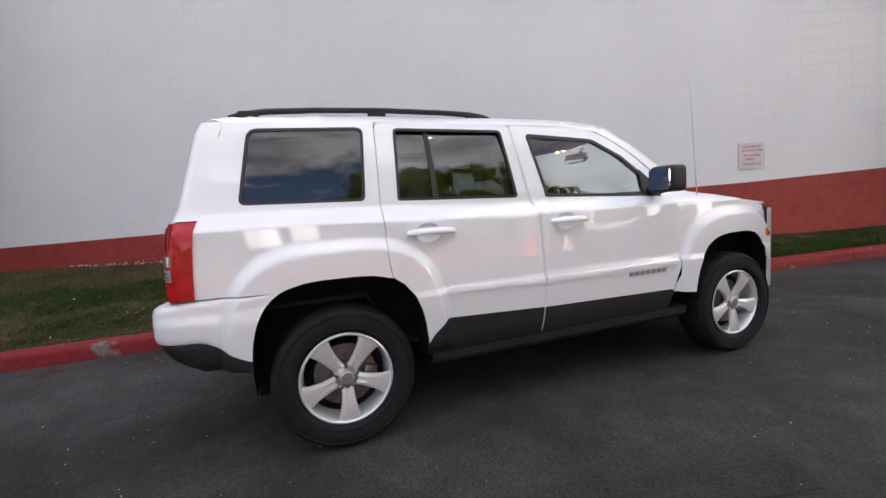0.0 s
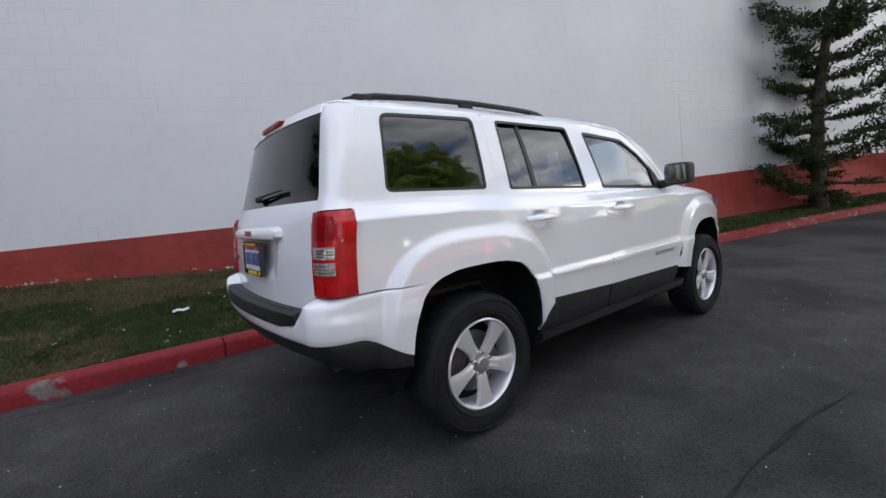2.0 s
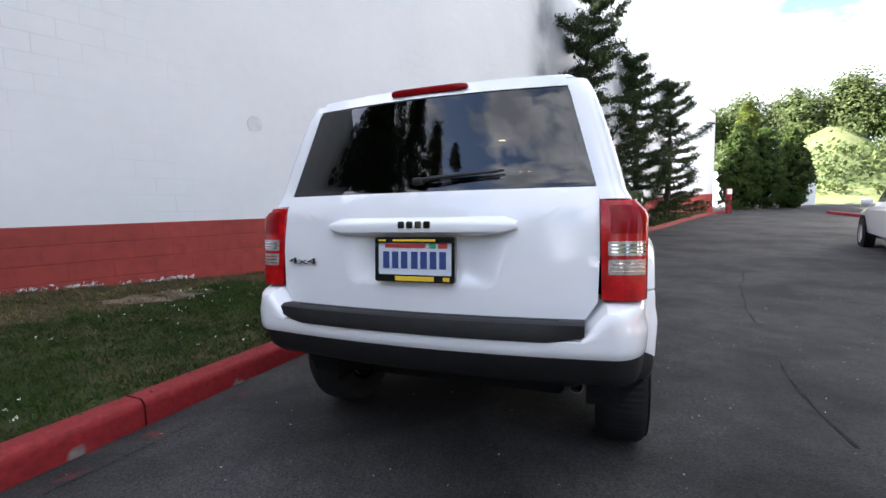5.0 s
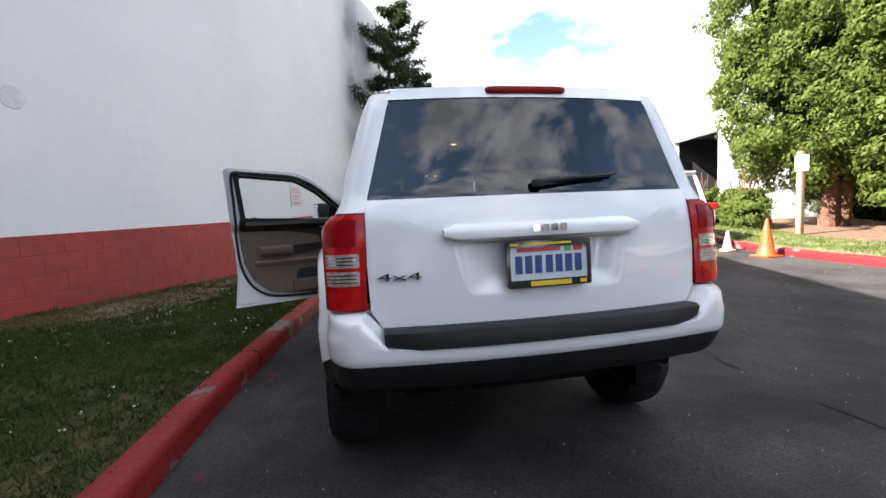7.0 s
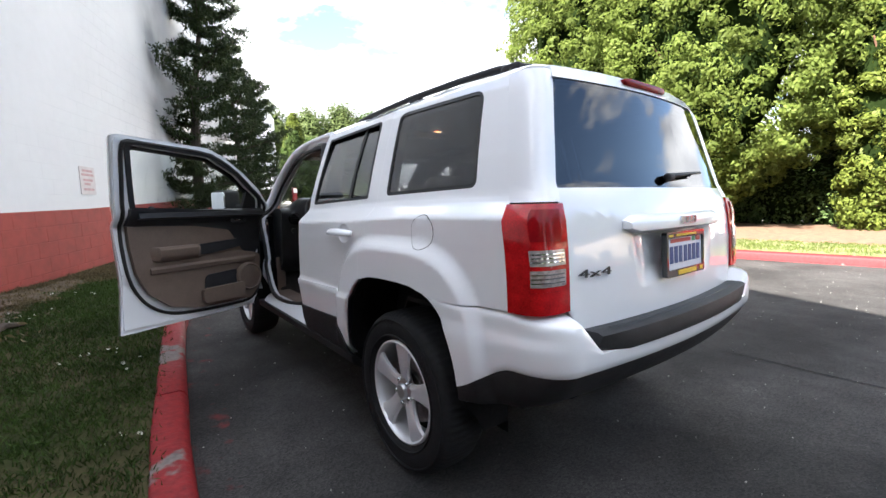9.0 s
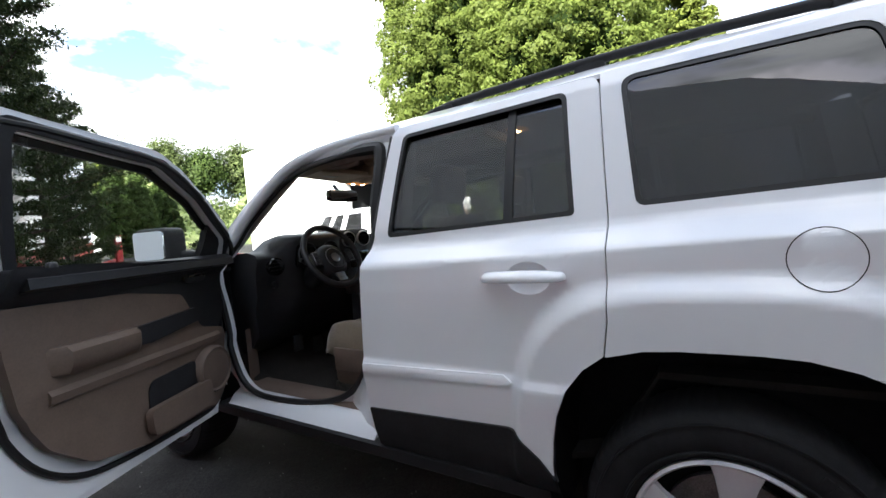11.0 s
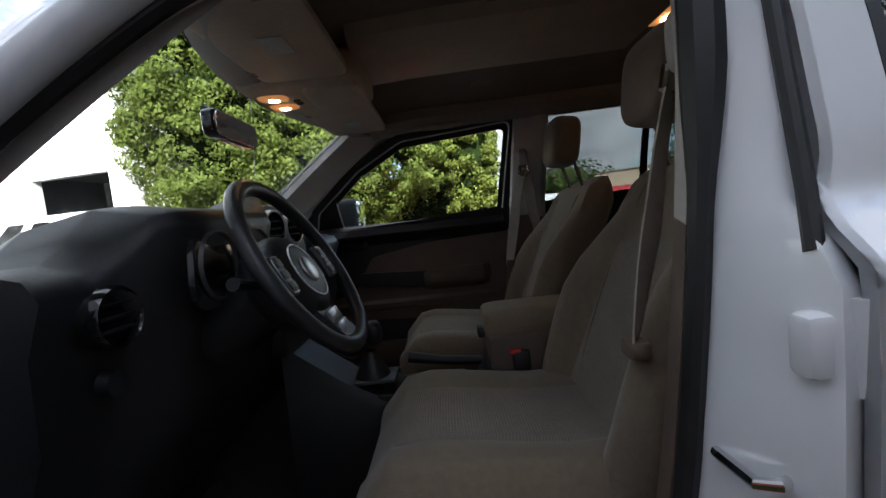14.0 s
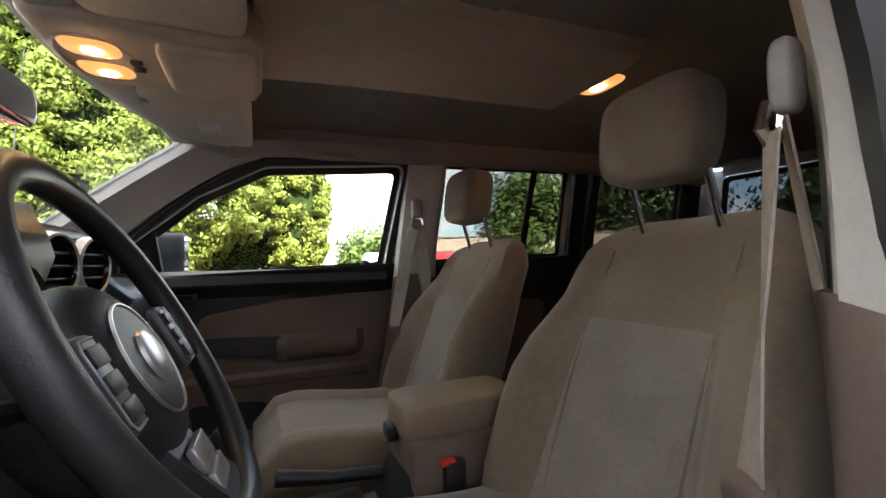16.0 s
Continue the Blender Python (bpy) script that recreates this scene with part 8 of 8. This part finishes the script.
def shed(name, p0, p1, depth, h, z0, material, label, opening=None):
    """A flat-roofed building along the line p0 to p1; depth lies to the right of that line."""
    b = thing(name, label, "building")
    d = (Vector(p1) - Vector(p0))
    ln = d.length
    m = Matrix.Translation((p0[0], p0[1], z0)) @ Matrix.Rotation(math.atan2(d.y, d.x), 4, "Z")
    b.matrix_basis = m
    holes = [[Vector(p) for p in ((o[0], 0.0 + 0.02), (o[1], 0.02), (o[1], o[2]), (o[0], o[2]))] for o in opening or []]
    part("front_wall", sheet([Vector((0, -1)), Vector((ln, -1)), Vector((ln, h)), Vector((0, h))], lambda u, v, e: Vector((u, -e, v)), 0.3, holes, step=4), material, b)
    part("side_wall", rbox((0.15, -depth / 2, h / 2 - 0.5), (0.3, depth - 0.62, h + 0.98), 0.0), material, b)
    part("side_wall", rbox((ln - 0.15, -depth / 2, h / 2 - 0.5), (0.3, depth - 0.62, h + 0.98), 0.0), material, b)
    part("back_wall", rbox((ln / 2, -depth + 0.15, h / 2 - 0.5), (ln, 0.3, h + 1), 0.0), material, b)
    part("roof", rbox((ln / 2, -depth / 2, h + 0.06), (ln + 0.15, depth + 0.15, 0.14), 0.03), ROOFING if material is TANWALL else material, b)
    for o in opening or []:
        part("bay_back", rbox(((o[0] + o[1]) / 2, -3.0, o[2] / 2), (o[1] - o[0] + 1.0, 0.1, o[2] + 0.6), 0.0), DARK_IN, b, "dark open bay")
        part("bay_side", rbox((o[0] - 0.25, -1.6, o[2] / 2), (0.1, 2.6, o[2] + 0.6), 0.0), DARK_IN, b)
        part("bay_side", rbox((o[1] + 0.25, -1.6, o[2] / 2), (0.1, 2.6, o[2] + 0.6), 0.0), DARK_IN, b)
        part("bay_ceiling", rbox(((o[0] + o[1]) / 2, -1.6, o[2] + 0.2), (o[1] - o[0] + 0.6, 2.6, 0.1), 0.0), DARK_IN, b)
    return b


shed("white_workshop", (11.9, -13.1), (25.8, -14.9), 12, 6.6, rise(18, -13), SUN_WHITE, "bright sunlit white workshop with a dark open bay", [(0.6, 3.6, 3.4)])
shed("tan_house", (-31, -22.5), (-12, -36), 8, 3.4, 0.0, TANWALL, "low tan building with a brown roof", [(4, 6, 2.2), (9, 11, 2.2)])
shed("pale_house", (-6, -46), (14, -48), 9, 3.6, 0.0, SUN_WHITE, "low pale building beyond the parked cars", [(3, 6, 2.4), (9, 12, 2.4)])
shed("far_white_house", (47, -7), (58, -16), 8, 3.0, 1.6, SUN_WHITE, "low white building far down the drive")

# a green hillside beyond the end of the drive
HILL = mat("rough hillside grass", (0.13, 0.15, 0.045), 0.95, vary=0.4, scale=0.06, col2=(0.07, 0.095, 0.03), bump=0.5, bscale=0.8)
bm = bmesh.new()
hv = []
for i in range(25):
    az = radians(-8 - 32 * i / 24)
    row = []
    for j in range(9):
        d = 56 + 9 * j
        row.append(bm.verts.new((d * math.cos(az), d * math.sin(az), 1.4 + 18.0 * smooth(j / 8) * (0.75 + 0.25 * math.sin(i * 0.7)) * smooth((i + 1) / 4) * smooth((25 - i) / 4) + 0.6 * noise.noise((i * 0.9, j * 0.9, 0)))))
    hv.append(row)
for i in range(24):
    for j in range(8):
        bm.faces.new((hv[i][j], hv[i][j + 1], hv[i + 1][j + 1], hv[i + 1][j]))
hill_pts = [v.co.copy() for row in hv for v in row[2:]]
tagged(part("hillside", bm, HILL), "green grassy hillside in the distance", "hill", kind="structure")
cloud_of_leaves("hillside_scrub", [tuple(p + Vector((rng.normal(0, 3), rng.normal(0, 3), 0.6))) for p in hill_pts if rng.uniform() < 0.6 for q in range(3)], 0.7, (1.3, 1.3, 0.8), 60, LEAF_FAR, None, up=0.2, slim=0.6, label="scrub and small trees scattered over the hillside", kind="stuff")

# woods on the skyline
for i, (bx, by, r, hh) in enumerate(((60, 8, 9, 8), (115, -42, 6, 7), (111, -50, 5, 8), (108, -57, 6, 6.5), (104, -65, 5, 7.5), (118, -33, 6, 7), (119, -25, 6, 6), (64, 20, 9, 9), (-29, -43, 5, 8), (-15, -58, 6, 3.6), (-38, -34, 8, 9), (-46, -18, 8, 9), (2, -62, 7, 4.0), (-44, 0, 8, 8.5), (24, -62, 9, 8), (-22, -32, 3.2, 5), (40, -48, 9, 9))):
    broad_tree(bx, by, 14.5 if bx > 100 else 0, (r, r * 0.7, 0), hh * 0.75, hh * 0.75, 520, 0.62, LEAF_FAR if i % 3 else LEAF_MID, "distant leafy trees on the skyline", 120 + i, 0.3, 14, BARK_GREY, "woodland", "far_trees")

# bunting over the lot
FLAGS = [mat("red flag", (0.6, 0.03, 0.03), 0.7, vary=0.1, scale=10), mat("white flag", (0.75, 0.75, 0.75), 0.7, vary=0.1, scale=10), mat("blue flag", (0.04, 0.12, 0.5), 0.7, vary=0.1, scale=10)]
for (x0, y0, x1, y1, z) in ((-2.0, -21.5, -13.0, -17.0, 2.9), (-13.0, -17.0, -20.0, -9.0, 2.9)):
    bt = thing("bunting", "string of red, white and blue flags over the car lot", "bunting", "bunting over the lot")
    part("cord", tube([(x0 + (x1 - x0) * t, y0 + (y1 - y0) * t, z - 0.5 * math.sin(math.pi * t)) for t in fine(0, 1, 0.1)], 0.008, 5), WOOD, bt)
    for k in range(26):
        t = (k + 0.5) / 26
        p = Vector((x0 + (x1 - x0) * t, y0 + (y1 - y0) * t, z - 0.5 * math.sin(math.pi * t)))
        dd = Vector((x1 - x0, y1 - y0, 0)).normalized()
        nn = Vector((-dd.y, dd.x, 0)) * 0.004
        part("flag", loft([[p - dd * 0.11 - nn, p - dd * 0.11 + nn], [p + dd * 0.11 - nn, p + dd * 0.11 + nn], [p - Vector((0, 0, 0.34)) + dd * 0.03 - nn, p - Vector((0, 0, 0.34)) + dd * 0.03 + nn]], False, False), FLAGS[k % 3], bt)
    for px_, py_ in ((x0, y0), (x1, y1)):
        part("pole", tube([(px_, py_, 0), (px_, py_, 3.1)], 0.04, 8), STEEL, bt)

# ---- painted blocks of the wall's red band ----
def block_mesh():
    bm = bmesh.new()
    w, h = 0.1994, 0.0975
    back = [bm.verts.new((a * w, -0.001, b * h)) for a, b in ((-1, -1), (1, -1), (1, 1), (-1, 1))]
    face = [bm.verts.new((a * (w - 0.0008), -0.005, b * (h - 0.004))) for a, b in ((-1, -1), (1, -1), (1, 1), (-1, 1))]
    bm.faces.new(face)
    for i in range(4):
        bm.faces.new((back[i], back[(i + 1) % 4], face[(i + 1) % 4], face[i]))
    bmesh.ops.recalc_face_normals(bm, faces=bm.faces[:])
    return bm


block = bpy.data.meshes.new("block")
bm = block_mesh()
bm.to_mesh(block)
bm.free()
block.materials.append(WALL_RED)
rest = bmesh.new()
step = 0.4 / math.hypot(1, WALL_M)
brng = random.Random(5)
for row in range(5):
    for i in range(88):
        x = -5.4 + (i + 0.5 * (row % 2)) * step
        z = band_z(x) - 0.104 - 0.2 * row
        tilt = Matrix.Rotation(-math.atan(0.024 if x < 7 else 0.046), 4, "Y")
        m = Matrix.Translation(wall_pt(x, z, 0.0052 + brng.uniform(-0.0005, 0.0005))) @ Matrix.Rotation(math.atan(WALL_M), 4, "Z") @ tilt
        if 4 <= i < 62:
            b = new("block", block)
            b.parent = wall
            b.matrix_world = m
        else:
            for v in block.polygons:
                rest.faces.new([rest.verts.new(m @ block.vertices[k].co) for k in v.vertices])
tagged(part("far_blocks", rest, WALL_RED, wall, smooth=False), kind="stuff")
